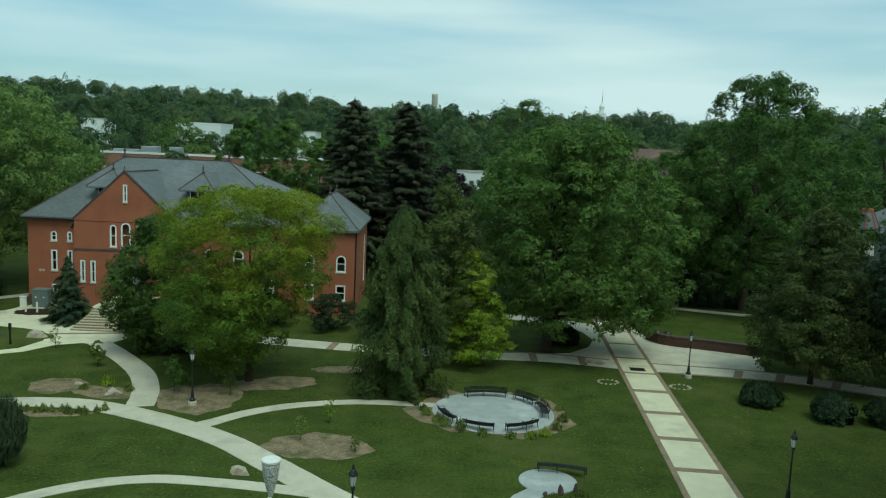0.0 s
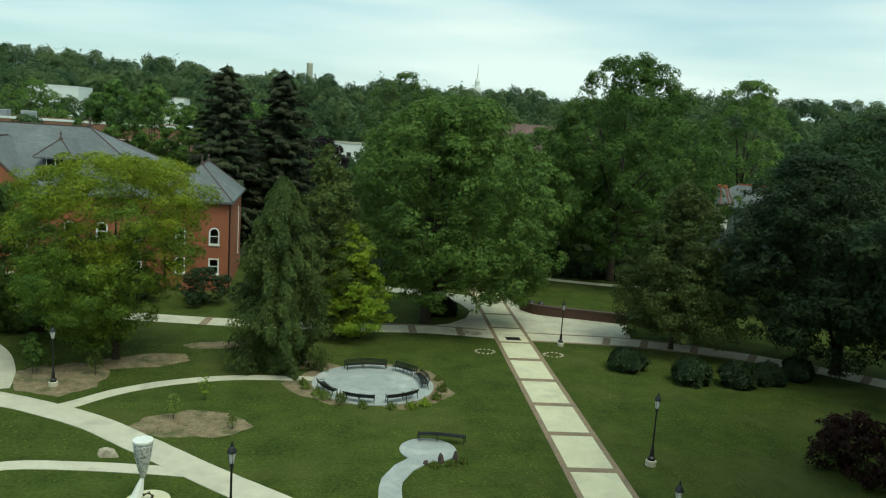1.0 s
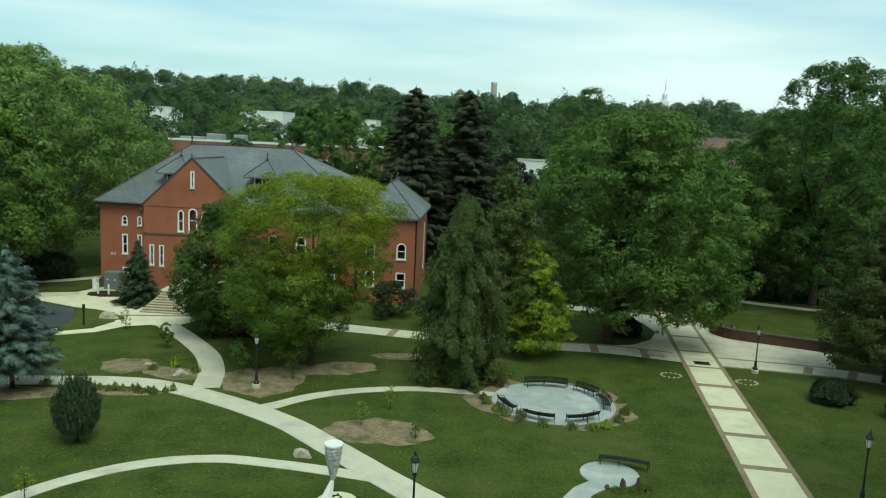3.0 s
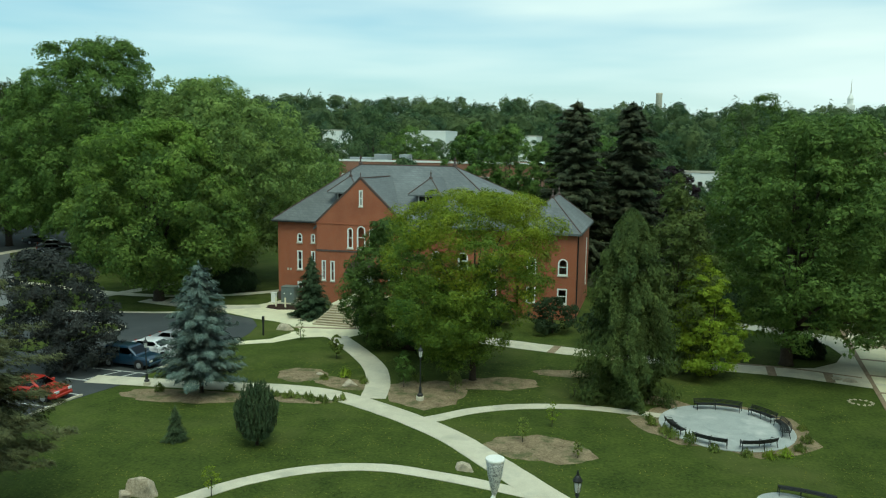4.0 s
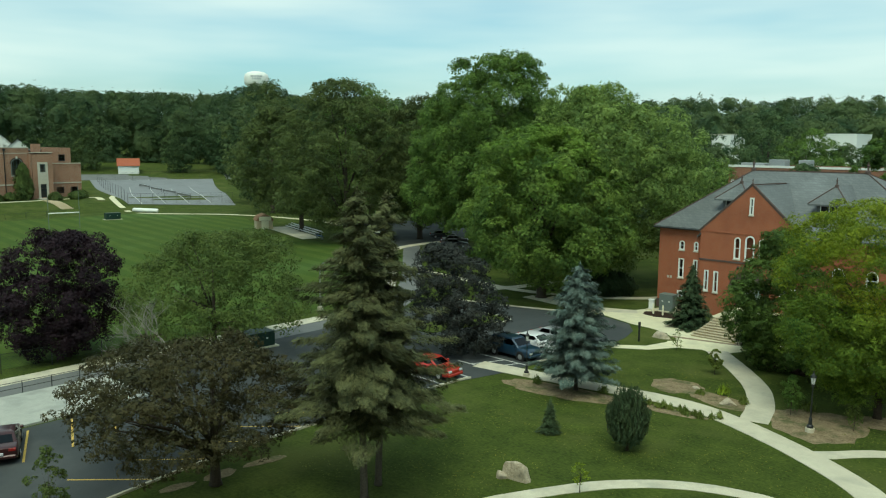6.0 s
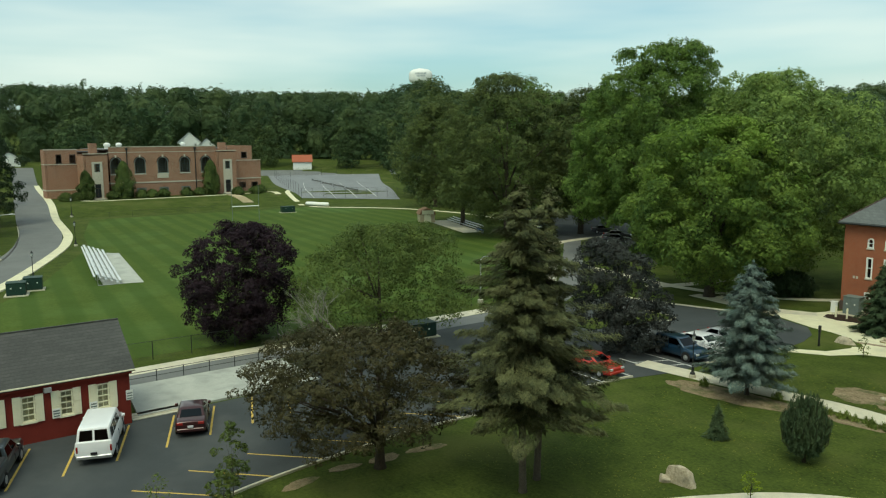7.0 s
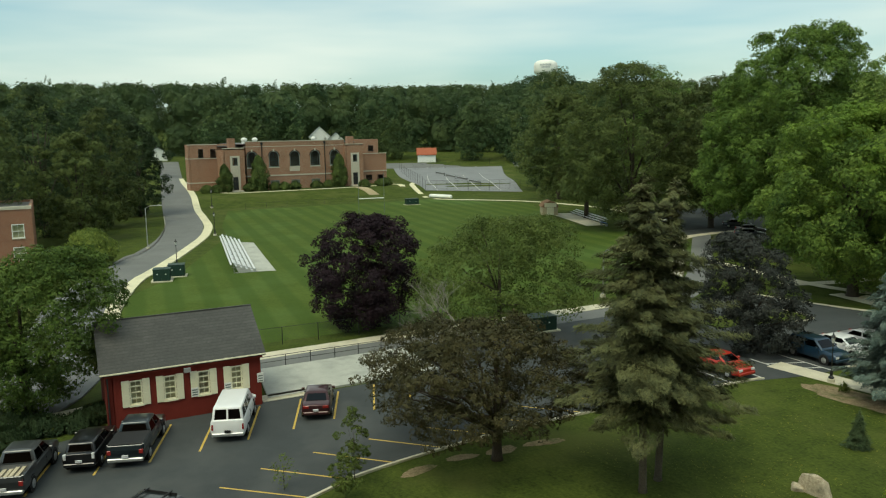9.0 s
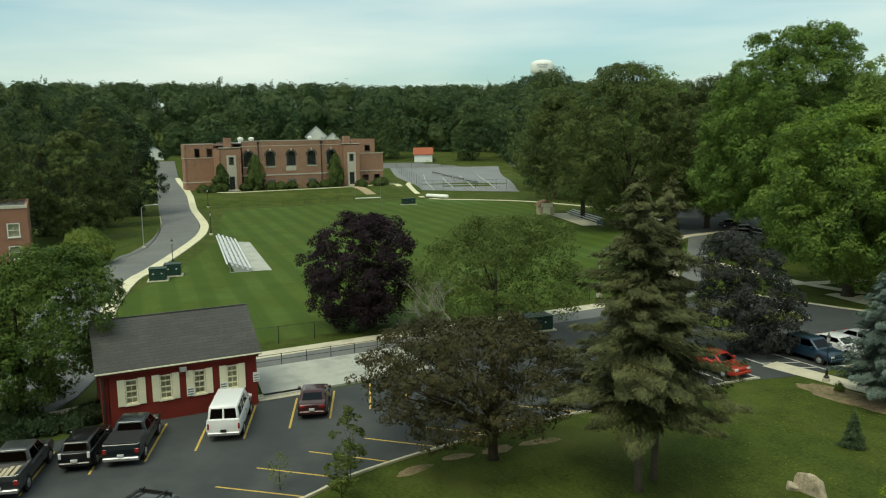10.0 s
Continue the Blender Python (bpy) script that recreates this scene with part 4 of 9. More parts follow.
def conifer(x, y, H, R, base, leaf, label, seed=1, r0=None, bark=None, lean=(0, 0), **kw):
    g = np.random.default_rng(seed)
    t = thing("conifer", label, "tree", (x, y, gz(x, y)))
    bm = bmesh.new()
    tube(bm, [(0, 0, -0.15), (0, 0, 0.3), (0.05, 0, H * 0.5), (0, 0.03, H * 0.97)], [(r0 or 0.016 * H) * 1.3, r0 or 0.016 * H, (r0 or 0.016 * H) * 0.6, 0.015], 8)
    for k in range(int(H * 1.6)):
        z = base + (H - base) * k / (H * 1.6)
        a = k * 2.4
        L = 0.7 * R * ((H - z) / (H - base)) ** 0.85
        tube(bm, [(0, 0, z), (0.5 * L * math.cos(a), 0.5 * L * math.sin(a), z - 0.12 * L), (L * math.cos(a), L * math.sin(a), z - 0.16 * L)], [0.035, 0.025, 0.008], 4)
    tilt = Matrix.Identity(4)
    tilt[0][2], tilt[1][2] = lean[0] / H, lean[1] / H
    part("trunk", bm, bark or M_BARK, t, smooth=True).data.transform(tilt)
    part("crown", leaf_mesh(conifer_quads(H, R, base, g, **kw), leaf), None, t).data.transform(tilt)
    return t


def columnar(x, y, H, R, leaf, label, seed=1, n=9000, size=0.3, base=0.1, power=0.6, name="evergreen", category="tree", peak=0.28, foot=0.72, plume=0.34, depth=0.34, aspect=1.6):
    """A dense evergreen of upright sprays, widest low down."""
    g = np.random.default_rng(seed)
    t = thing(name, label, category, (x, y, gz(x, y)))
    z = base + (H - base) * g.uniform(0, 1, n) ** 1.25
    f = (z - base) / (H - base)
    prof = np.where(f < peak, foot + (1 - foot) * np.sin(np.minimum(f / peak, 1) * 1.5708), ((1 - f) / (1 - peak)).clip(0, 1) ** power)
    a = g.uniform(0, 6.2832, n)
    # upright plumes, each a bulge of its own
    s = plume * R
    K = int(min(max(3.2 * H * R / s ** 2 * 0.5, 24), 170))
    pa, pz = g.uniform(0, 6.2832, K), base + (H - base) * g.uniform(0, 1, K) ** 1.1
    near = np.full(n, 9.0)
    for k in range(K):
        da = np.abs((a - pa[k] + np.pi) % (2 * np.pi) - np.pi) * R * np.maximum(prof, 0.25)
        near = np.minimum(near, (da / s) ** 2 + ((z - pz[k]) / (2.0 * s)) ** 2)
    lump = 1.1 - depth * np.minimum(near, 1.3)
    lump *= 1 + 0.3 * np.array([noise.noise(Vector((1.4 * math.cos(u), 1.4 * math.sin(u), 2.2 * w / R + seed))) for u, w in zip(a, z)])
    r = R * prof * lump * (0.72 + 0.3 * g.uniform(0, 1, n) ** 0.6)
    c = np.stack([r * np.cos(a), r * np.sin(a), z], 1)
    nrm = np.stack([np.cos(a), np.sin(a), np.full(n, 0.5)], 1) + 0.6 * unit(n, g)
    up = np.stack([0.4 * np.cos(a), 0.4 * np.sin(a), np.ones(n)], 1) + 0.3 * unit(n, g)
    bm = bmesh.new()
    tube(bm, [(0, 0, -0.15), (0, 0, 0.4 * H), (0, 0, 0.85 * H)], [0.05 + 0.012 * H, 0.02 + 0.009 * H, 0.02], 7)
    part("trunk", bm, M_BARK, t, smooth=True)
    part("crown", leaf_mesh(quads(c, nrm, size, g, aspect, up), leaf), None, t)
    return t


def broom_pine(x, y, H, R, leaf, label, seed):
    """A bushy pine of many upright, needle-clad shoots."""
    g = np.random.default_rng(seed)
    t = thing("pine", label, "tree", (x, y, gz(x, y)))
    C, N, U = [], [], []
    bm = bmesh.new()
    tube(bm, [(0, 0, -0.1), (0, 0, 0.7)], [0.11, 0.08], 7)
    for k in range(95):
        q = math.sqrt((k + 0.5) / 95)
        a = k * 2.39996
        tip = Vector((R * q * math.cos(a), R * q * math.sin(a), H * (1 - 0.42 * q ** 2.2) * g.uniform(0.88, 1.04)))
        foot = Vector((0.3 * tip.x, 0.3 * tip.y, 0.35 + 0.25 * H * (1 - q)))
        bend = Vector((0.92 * tip.x, 0.92 * tip.y, foot.z + 0.35 * (tip.z - foot.z)))
        if k % 4 == 0:
            tube(bm, [foot, bend, tip], [0.03, 0.02, 0.006], 4)
        for i in range(100):
            u = g.uniform(0.12, 1.0)
            p = foot.lerp(bend, u).lerp(bend.lerp(tip, u), u)
            b = g.uniform(0, 6.2832)
            r = 0.13 * (1.1 - 0.6 * u)
            C.append((p.x + r * math.cos(b), p.y + r * math.sin(b), p.z + g.normal() * 0.03))
            N.append((math.cos(b), math.sin(b), g.uniform(-0.2, 0.6)))
            U.append((0.5 * math.cos(b) + 0.2 * tip.x, 0.5 * math.sin(b) + 0.2 * tip.y, 1.0))
    part("trunk", bm, M_BARK, t, smooth=True)
    part("crown", leaf_mesh(quads(np.array(C), np.array(N), 0.11, g, 2.6, np.array(U)), leaf), None, t)
    return t


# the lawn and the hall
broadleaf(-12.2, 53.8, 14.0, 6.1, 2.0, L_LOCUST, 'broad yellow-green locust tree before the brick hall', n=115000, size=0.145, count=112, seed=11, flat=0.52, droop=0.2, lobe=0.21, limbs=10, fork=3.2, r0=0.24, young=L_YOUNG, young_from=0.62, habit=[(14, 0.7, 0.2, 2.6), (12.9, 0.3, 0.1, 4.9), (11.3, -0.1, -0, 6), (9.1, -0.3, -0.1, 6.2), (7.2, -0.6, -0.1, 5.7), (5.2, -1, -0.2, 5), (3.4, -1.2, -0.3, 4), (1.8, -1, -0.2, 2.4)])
broadleaf(-19.2, 61.0, 10.6, 3.7, 0.7, L_OAK, "dark green spreading tree beside the hall's steps", n=26000, size=0.22, count=60, seed=12, r0=0.16, lobe=0.26, habit=[(10.7, -1.8, -0.6, 1.3), (8.7, -1.4, -0.5, 2.4), (6.2, -2.1, -0.7, 3.5), (4, -2.5, -0.8, 3.7), (2.3, -2.2, -0.7, 2.9), (1, -1.9, -0.6, 1.9)])
broadleaf(-17.6, 59.6, 6.0, 3.4, 0.8, L_OAK, 'low dark green tree beside the path', n=12000, size=0.22, count=30, seed=13, r0=0.12)
broadleaf(-24.0, 64.2, 4.2, 2.2, 0.4, L_DARK, 'low dark shrubby tree by the steps', n=7000, size=0.2, count=20, seed=14, r0=0.1)
columnar(-1.4, 52.6, 12.9, 3.35, L_ARBOR, "tall dense arborvitae by the round plaza", seed=15, n=42000, size=0.17, power=0.52, plume=0.14, depth=0.45, aspect=1.4, foot=0.9)
broadleaf(1.9, 60.6, 15.0, 2.7, 1.0, L_LOCUST2, 'tall pyramidal green tree behind the arborvitae', n=20000, size=0.22, count=60, seed=16, lobe=0.3, r0=0.14, habit=[(15, -0.2, 0, 0.5), (12.4, -0.1, 0, 1.8), (8.9, 0.1, -0, 2.5), (5.3, 0.3, -0, 2.8), (1.2, 0.5, -0, 2.3)])
broadleaf(4.6, 60.0, 9.4, 2.9, 0.5, L_LIME, 'lime-green young tree at the promenade', n=15000, size=0.2, count=54, seed=17, lobe=0.26, r0=0.1, flat=0.4, droop=0.15, habit=[(9.4, -1.1, 0.1, 0.5), (6.8, -0.8, 0.1, 1.9), (3.6, -0.4, 0, 2.8), (1.8, -0.2, 0, 2.9), (0.6, -0.6, 0, 2)])
broadleaf(10.6, 65.4, 19.2, 8.4, 2.0, L_OAK, 'huge round green oak beside the promenade', n=92000, size=0.26, count=150, seed=18, lobe=0.17, limbs=12, r0=0.48, habit=[(19.2, 2.2, -0.4, 2.6), (16.6, 1.1, -0.2, 6), (13.2, 1, -0.2, 7.9), (9.3, 2, -0.3, 8.4), (6.4, 2.8, -0.4, 8), (4.4, 3, -0.5, 7.2), (3.2, 3.4, -0.5, 6.2)])
broadleaf(30.2, 58.5, 13.8, 5.7, 1.2, L_LINDEN, 'dense pyramidal green linden beside the promenade', n=44000, size=0.2, count=90, seed=19, lobe=0.2, r0=0.2, flat=0.6, habit=[(13.8, -0.2, 0.1, 0.6), (11.4, 0.1, -0, 2.3), (8, -0.1, 0, 4), (4.8, -0.2, 0.1, 5.2), (2.8, 0.3, -0.1, 5.7), (2, 0.4, -0.2, 4.8)])
broadleaf(36, 87, 25.2, 11, 4.0, L_MID, 'very tall green tree with an open ragged crown', n=66000, size=0.3, count=120, seed=20, lobe=0.12, flat=1.0, limbs=13, r0=0.5, habit=[(25.3, -0.7, 0.3, 3.2), (22.2, 0.9, -0.4, 5.6), (19.6, 0.7, -0.3, 8.2), (15.6, 1, -0.4, 11.2), (9.7, 1.8, -0.8, 10.9), (4.6, 1.1, -0.5, 8.6), (2.5, 0.8, -0.3, 6)])
broadleaf(40.9, 52.4, 16.2, 7, 0.8, L_DARK, 'large dark green oak with low branches', n=52000, size=0.27, count=110, seed=21, lobe=0.2, limbs=11, r0=0.42, habit=[(16.4, -2.4, 1.8, 2.2), (13.7, -2.4, 1.8, 4.6), (10, -2.2, 1.7, 6.6), (6.3, -1.9, 1.5, 7.4), (3.2, -1.3, 1, 6.8), (2.2, -1.1, 0.9, 5)])
broadleaf(47, 43.5, 18, 9.2, 2.0, L_DARK, 'dark green oak at the end of the lawn', n=30000, size=0.36, count=70, seed=203, lobe=0.27, r0=0.4)
broadleaf(22.5, 84.5, 15.5, 7.0, 2.5, L_OAK, 'dark green tree behind the low brick wall', n=22000, size=0.34, count=40, seed=22, r0=0.25)
broadleaf(56, 70, 20.5, 9.0, 3, L_DARK, "dark green tree at the lawn's edge", n=26000, size=0.4, count=50, seed=23, r0=0.35)
conifer(-32.0, 69.2, 6.0, 2.3, 0.2, L_PINE, "dark green young spruce at the hall's corner", seed=24, size=0.2, per=13, gap=0.3, fill=5)
conifer(-29.1, 45.3, 9.0, 3.1, 1.6, L_BLUE, "silver-blue spruce beside the path", seed=25, size=0.17, per=14, gap=0.34, fill=5, sag=0.3, rag=0.24, power=0.62)
broom_pine(-21.0, 38.1, 3.95, 1.25, L_PINE, "bushy dark green pine on the lawn", 26)
conifer(-25.7, 37.3, 2.0, 0.75, 0.05, L_PINE, "small dark green spruce on the lawn", seed=27, size=0.13, per=10, gap=0.17, fill=4)
conifer(-27.1, 23.9, 15.1, 4.1, 4.5, L_SPRUCE, "tall old spruce with drooping branches", seed=28, size=0.16, per=13, gap=0.56, fill=6, r0=0.19, bark=M_BARKGREY, lean=(0.2, -0.6), sag=0.45, rag=0.36, power=0.72)
conifer(-27.75, 25.4, 14.6, 4.1, 4.3, L_SPRUCE, "tall old spruce with drooping branches", seed=29, size=0.16, per=13, gap=0.56, fill=6, r0=0.18, bark=M_BARKGREY, lean=(-0.3, 0.8), sag=0.45, rag=0.36, power=0.72)
broadleaf(-33.6, 19.8, 7.2, 6.1, 2.2, L_CRAB, "bronze-green crab apple with a forked trunk", n=30000, size=0.165, count=105, seed=30, lobe=0.13, limbs=20, fork=1.4, r0=0.27, flat=0.6, habit=[(7.3, -0.6, -1, 2.4), (6.4, -0.7, -1.2, 4.6), (5.3, -0.6, -1, 5.8), (4, -0.5, -0.9, 6), (3, -0.6, -0.9, 5.2), (2.3, -0.4, -0.6, 3.8)])
broadleaf(-62.7, 24.4, 9.7, 5, 0.5, L_PURPLE, "round dark purple maple by the field's fence", n=42000, size=0.2, count=90, seed=31, lobe=0.2, r0=0.2, habit=[(9.9, 0.1, 0.4, 1), (9, 0.1, 0.3, 2.7), (7.8, -0.1, -0.2, 4.1), (6.2, -0.2, -0.6, 4.9), (4.1, -0.3, -0.7, 4.8), (2, -0.3, -0.7, 4.1), (0.8, -0.1, -0.4, 2.4)])
broadleaf(-55.5, 33, 10.1, 8.0, 1.8, L_LOCUST2, "airy grey-green locust beside the lane", n=42000, size=0.17, count=80, seed=32, lobe=0.16, limbs=9, flat=0.6, droop=0.3, habit=[(10.2, 1, 1.7, 2.3), (8.4, 0.6, 0.9, 5.4), (6, 0.3, 0.5, 7), (4.2, 0.1, 0.2, 7.8), (2.6, -0.1, -0.2, 7)])
broadleaf(-41.6, 47.0, 9.0, 3.8, 0.5, L_PURPLE2, 'dusky purple plum tree in the car park', n=30000, size=0.18, count=80, seed=33, lobe=0.22, r0=0.17, droop=0.3, flat=0.6, habit=[(9.1, -1, -0.9, 1.8), (6.8, -0.6, -0.5, 3.3), (4.1, -0.1, -0.1, 3.9), (1.6, 0.4, 0.3, 3.4), (0.6, 0.7, 0.6, 2.6)])
broadleaf(-53.2, -2.2, 10.0, 4.0, 1.4, L_OAK, 'green tree with a low forked trunk by the red house', n=36000, size=0.2, count=80, seed=34, lobe=0.22, fork=1.8, limbs=9, r0=0.24, habit=[(10.1, -0.1, 2.4, 1.6), (8.8, -0.1, 2.2, 3.4), (6.5, -0.1, 1.6, 4.9), (4.5, -0, 1.2, 4.6), (2.4, -0, 0.6, 3.6), (1.4, -0, 0.4, 2)])
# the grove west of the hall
# this maple's paler boughs have sunlight painted into their leaves
broadleaf(-50.5, 71, 18.8, 9.6, 2.3, L_BRIGHT, 'great bright green maple beside the drop-off loop', n=82000, size=0.29, count=100, seed=35, lobe=0.2, limbs=12, r0=0.55, young=L_MAPLE_LIT, young_from=0.84, habit=[(18.8, 1.3, 0.9, 3.6), (15.8, -0.3, -0.2, 7), (12.1, -0.1, -0.1, 8.7), (8.3, 0.3, 0.2, 9.6), (5.1, 1.1, 0.8, 8.4), (2.8, 1.1, 0.8, 4.4)])
broadleaf(-50, 82, 23.5, 10.5, 5.0, L_GROVE_HAZE, 'great green maple beside the hall', n=54000, size=0.33, count=90, seed=36, lobe=0.2, r0=0.55, habit=[(23.6, -1.7, -1, 3.4), (21.2, -0.3, -0.2, 7.1), (17.8, 1.8, 1.1, 10.2), (13, 2.2, 1.4, 10.7), (7.4, 0.5, 0.3, 7.6), (4, 0.5, 0.3, 5.9)])
broadleaf(-73, 89, 29.2, 10.5, 7.0, L_OAK, 'very tall green tree above the grove', n=90000, size=0.34, count=150, seed=37, lobe=0.15, flat=0.95, r0=0.6, habit=[(29.2, 1.9, 1.6, 3.5), (26.6, 0.5, 0.4, 7.2), (22.8, 0.4, 0.3, 9.2), (17.9, -0.8, -0.6, 10.6), (11.4, -2.1, -1.7, 9.9), (5.6, -2.5, -2, 7)])
broadleaf(-62, 97, 23.5, 9.0, 4.0, L_GROVE_HAZE, 'tall green tree in the grove', n=26000, size=0.42, count=50, seed=38, r0=0.5)
broadleaf(-98, 100, 24.0, 10.0, 4.5, L_DEEP, 'tall green tree in the grove', n=30000, size=0.42, count=54, seed=39, r0=0.5)
broadleaf(-103.5, 87.5, 27, 11.5, 3.6, L_DEEP, 'tall green tree beyond the field', n=50000, size=0.36, count=90, seed=40, lobe=0.18, r0=0.5, habit=[(27.4, -2, -2.4, 1.6), (24.7, -0.2, -0.2, 6.5), (19.1, -0.5, -0.6, 10.3), (12.4, -0.8, -1, 11.7), (6.6, -0.8, -0.9, 10), (3.8, 0.3, 0.3, 6)])
broadleaf(-122, 92, 23.2, 8.0, 4.0, L_DEEP, 'green tree beyond the field', n=32000, size=0.38, count=60, seed=41, lobe=0.22, r0=0.45, habit=[(23.4, -2.4, -3.2, 3.3), (19.6, -2.4, -3.2, 6.5), (12, -2.4, -3.2, 8.4), (5.3, -2.1, -2.8, 6.6)])
broadleaf(-83, 106, 23, 9.0, 4.0, L_DEEP, 'dark green tree in the grove', n=20000, size=0.48, count=44, seed=42, r0=0.45)
conifer(-10.0, 100, 22.4, 5.3, 1.0, L_DKSPRUCE, "tall dark spruce behind the hall", seed=43, size=0.32, per=15, gap=0.42, fill=5, rag=0.42, power=0.42, sag=0.4)
conifer(-3.4, 104, 22.4, 5.4, 1.0, L_DKSPRUCE, "tall dark spruce behind the hall", seed=44, size=0.32, per=15, gap=0.42, fill=5, rag=0.42, power=0.42, sag=0.4)
broadleaf(2, 118, 14.0, 5.0, 2.0, L_PURPLE, 'dark purple tree behind the spruces', n=12000, size=0.34, count=30, seed=45)

# clipped and natural shrubs
for i, (x, y, H, R) in enumerate([(24, 53, 1.5, 1.4), (27.6, 50, 1.8, 1.35), (30.9, 49.4, 1.75, 1.3), (33.7, 50, 1.5, 1.2), (36.6, 51, 1.6, 1.2)]):
    columnar(x, y, H, R, L_DARK, "round clipped dark green bush on the lawn", seed=60 + i, n=3200, size=0.22, power=0.35, name="bush", category="bush", peak=0.5)
broadleaf(29.6, 35.0, 3.0, 2.6, 0.4, L_RED, "low red-leaved maple on the lawn", n=6000, size=0.2, count=22, seed=66, category="bush", shape="umbrella", r0=0.07)
columnar(-113, 4.2, 4.9, 3.2, L_SHRUB, "wide green shrub beside the road", seed=67, n=5000, size=0.34, power=0.4, name="bush", category="bush", peak=0.5)
for i, (x, y, H, R) in enumerate([(-210.4, 41.4, 7.2, 2.1), (-210, 50.3, 9.4, 2.6), (-210.4, 73.0, 9.2, 2.4)]):
    columnar(x, y, H, R, L_ARBOR, "clipped dark juniper against the gymnasium", seed=70 + i, n=4200, size=0.4, power=0.5, peak=0.35)
for i, (x, y, R) in enumerate([(-209.5, 36.5, 1.6), (-209.3, 39, 1.6), (-209.5, 47.5, 1.8), (-209.5, 54.5, 1.7), (-209.4, 57, 1.7), (-209.4, 60, 1.6), (-209.4, 66, 1.7), (-209.4, 69.4, 1.6), (-205, 78.6, 1.9), (-206, 84, 1.9), (-210, 87, 1.8)]):
    columnar(x, y, 2.0, R, L_ARBOR, "low clipped dark hedge bush by the gymnasium", seed=80 + i, n=1200, size=0.34, power=0.4, name="bush", category="bush", peak=0.5)
columnar(-47, 78.5, 2.5, 3.4, L_DARK, "dark rounded shrub under the maple", seed=92, n=3600, size=0.34, power=0.35, name="bush", category="bush", peak=0.5)
for i, (x, y, H, R) in enumerate([(-3.8, 66.5, 3.6, 2.1), (-8.5, 70, 3.2, 2.3), (-14, 70.5, 2.8, 2.1), (-20, 72, 2.8, 1.9)]):
    broadleaf(x, y, H, R, 0.3, L_DARK, "loose dark foundation shrub by the hall", n=5200, size=0.2, count=18, seed=95 + i, r0=0.06, category="bush", lobe=0.32)

for i, (x, y, H, R) in enumerate([(22, 91, 3.2, 2.6), (26, 90.5, 2.8, 2.4), (30, 89.5, 3.4, 2.8), (34, 89, 3.0, 2.6), (39, 88, 3.6, 3.0), (44, 86, 4.0, 3.2), (50, 84, 4.2, 3.4), (15, 84, 3.0, 2.4), (9, 83, 3.4, 2.6), (12.3, 68.6, 1.6, 1.6)]):
    columnar(x, y, H, R, L_DARK, "dark green shrub under the trees", seed=820 + i, n=2200, size=0.34, power=0.4, name="bush", category="bush", peak=0.5)

for i, (x, y, R) in enumerate([(-49.6, -1.4, 1.5), (-48.4, -3.4, 1.5), (-50.2, 1.6, 1.2), (-47.2, -5.4, 1.5), (-51.5, -3.4, 1.6), (-49.2, 0.6, 1.0)]):
    columnar(x, y, 0.9, R, L_DARK, "low dark ivy hedge under the tree", seed=850 + i, n=1500, size=0.2, power=0.35, name="hedge", category="hedge", peak=0.5)

# saplings and border plants
for i, (x, y, H, R, lf) in enumerate([(-34.3, 12.2, 4.0, 0.85, L_LOCUST2), (-32.8, 11.2, 2.4, 0.8, L_LOCUST2), (-35.4, 9.0, 1.8, 0.7, L_LOCUST2), (-19.9, 31.6, 1.6, 0.45, L_LIME), (-6.7, 43.0, 1.5, 0.5, L_SHRUB), (-5.4, 46.0, 1.6, 0.45, L_LIME), (-29, 60.4, 1.6, 0.5, L_SHRUB), (-23.7, 55.8, 2.0, 0.55, L_SHRUB), (-16.4, 50.6, 2.6, 0.8, L_MID), (-12.6, 50.3, 1.6, 0.7, L_SHRUB), (-3.4, 41.6, 1.0, 0.3, L_SHRUB), (-4.6, 51.5, 1.2, 0.4, L_SHRUB)]):
    broadleaf(x, y, H, R, 0.25 * H, lf, "thin young sapling with sparse leaves", n=420 if H < 2 else 4200, size=0.08, count=14, shape="umbrella", seed=110 + i, r0=0.02, category="sapling", lobe=0.42, limbs=6, droop=0.2)


def tuft(x, y, H, R, leaf, label, seed, n=170):
    """A clump of arching blades or stems."""
    g = np.random.default_rng(seed)
    H, R = 0.75 * H, 0.72 * R
    a = g.uniform(0, 6.2832, n)
    q = g.uniform(0.1, 1, n)
    c = np.stack([R * q * np.cos(a), R * q * np.sin(a), H * (0.25 + 0.6 * g.uniform(0, 1, n) * (1.15 - q * 0.6))], 1)
    up = np.stack([0.7 * q * np.cos(a), 0.7 * q * np.sin(a), np.ones(n)], 1)
    nr = np.stack([np.cos(a), np.sin(a), 0.4 * np.ones(n)], 1) + 0.5 * unit(n, g)
    solo("border_plant", leaf_mesh(quads(c, nr, 0.07, g, 5.0, up), leaf, "border_plant"), None, label, "plant", group="border plants", at=pose(x, y, 0.01))


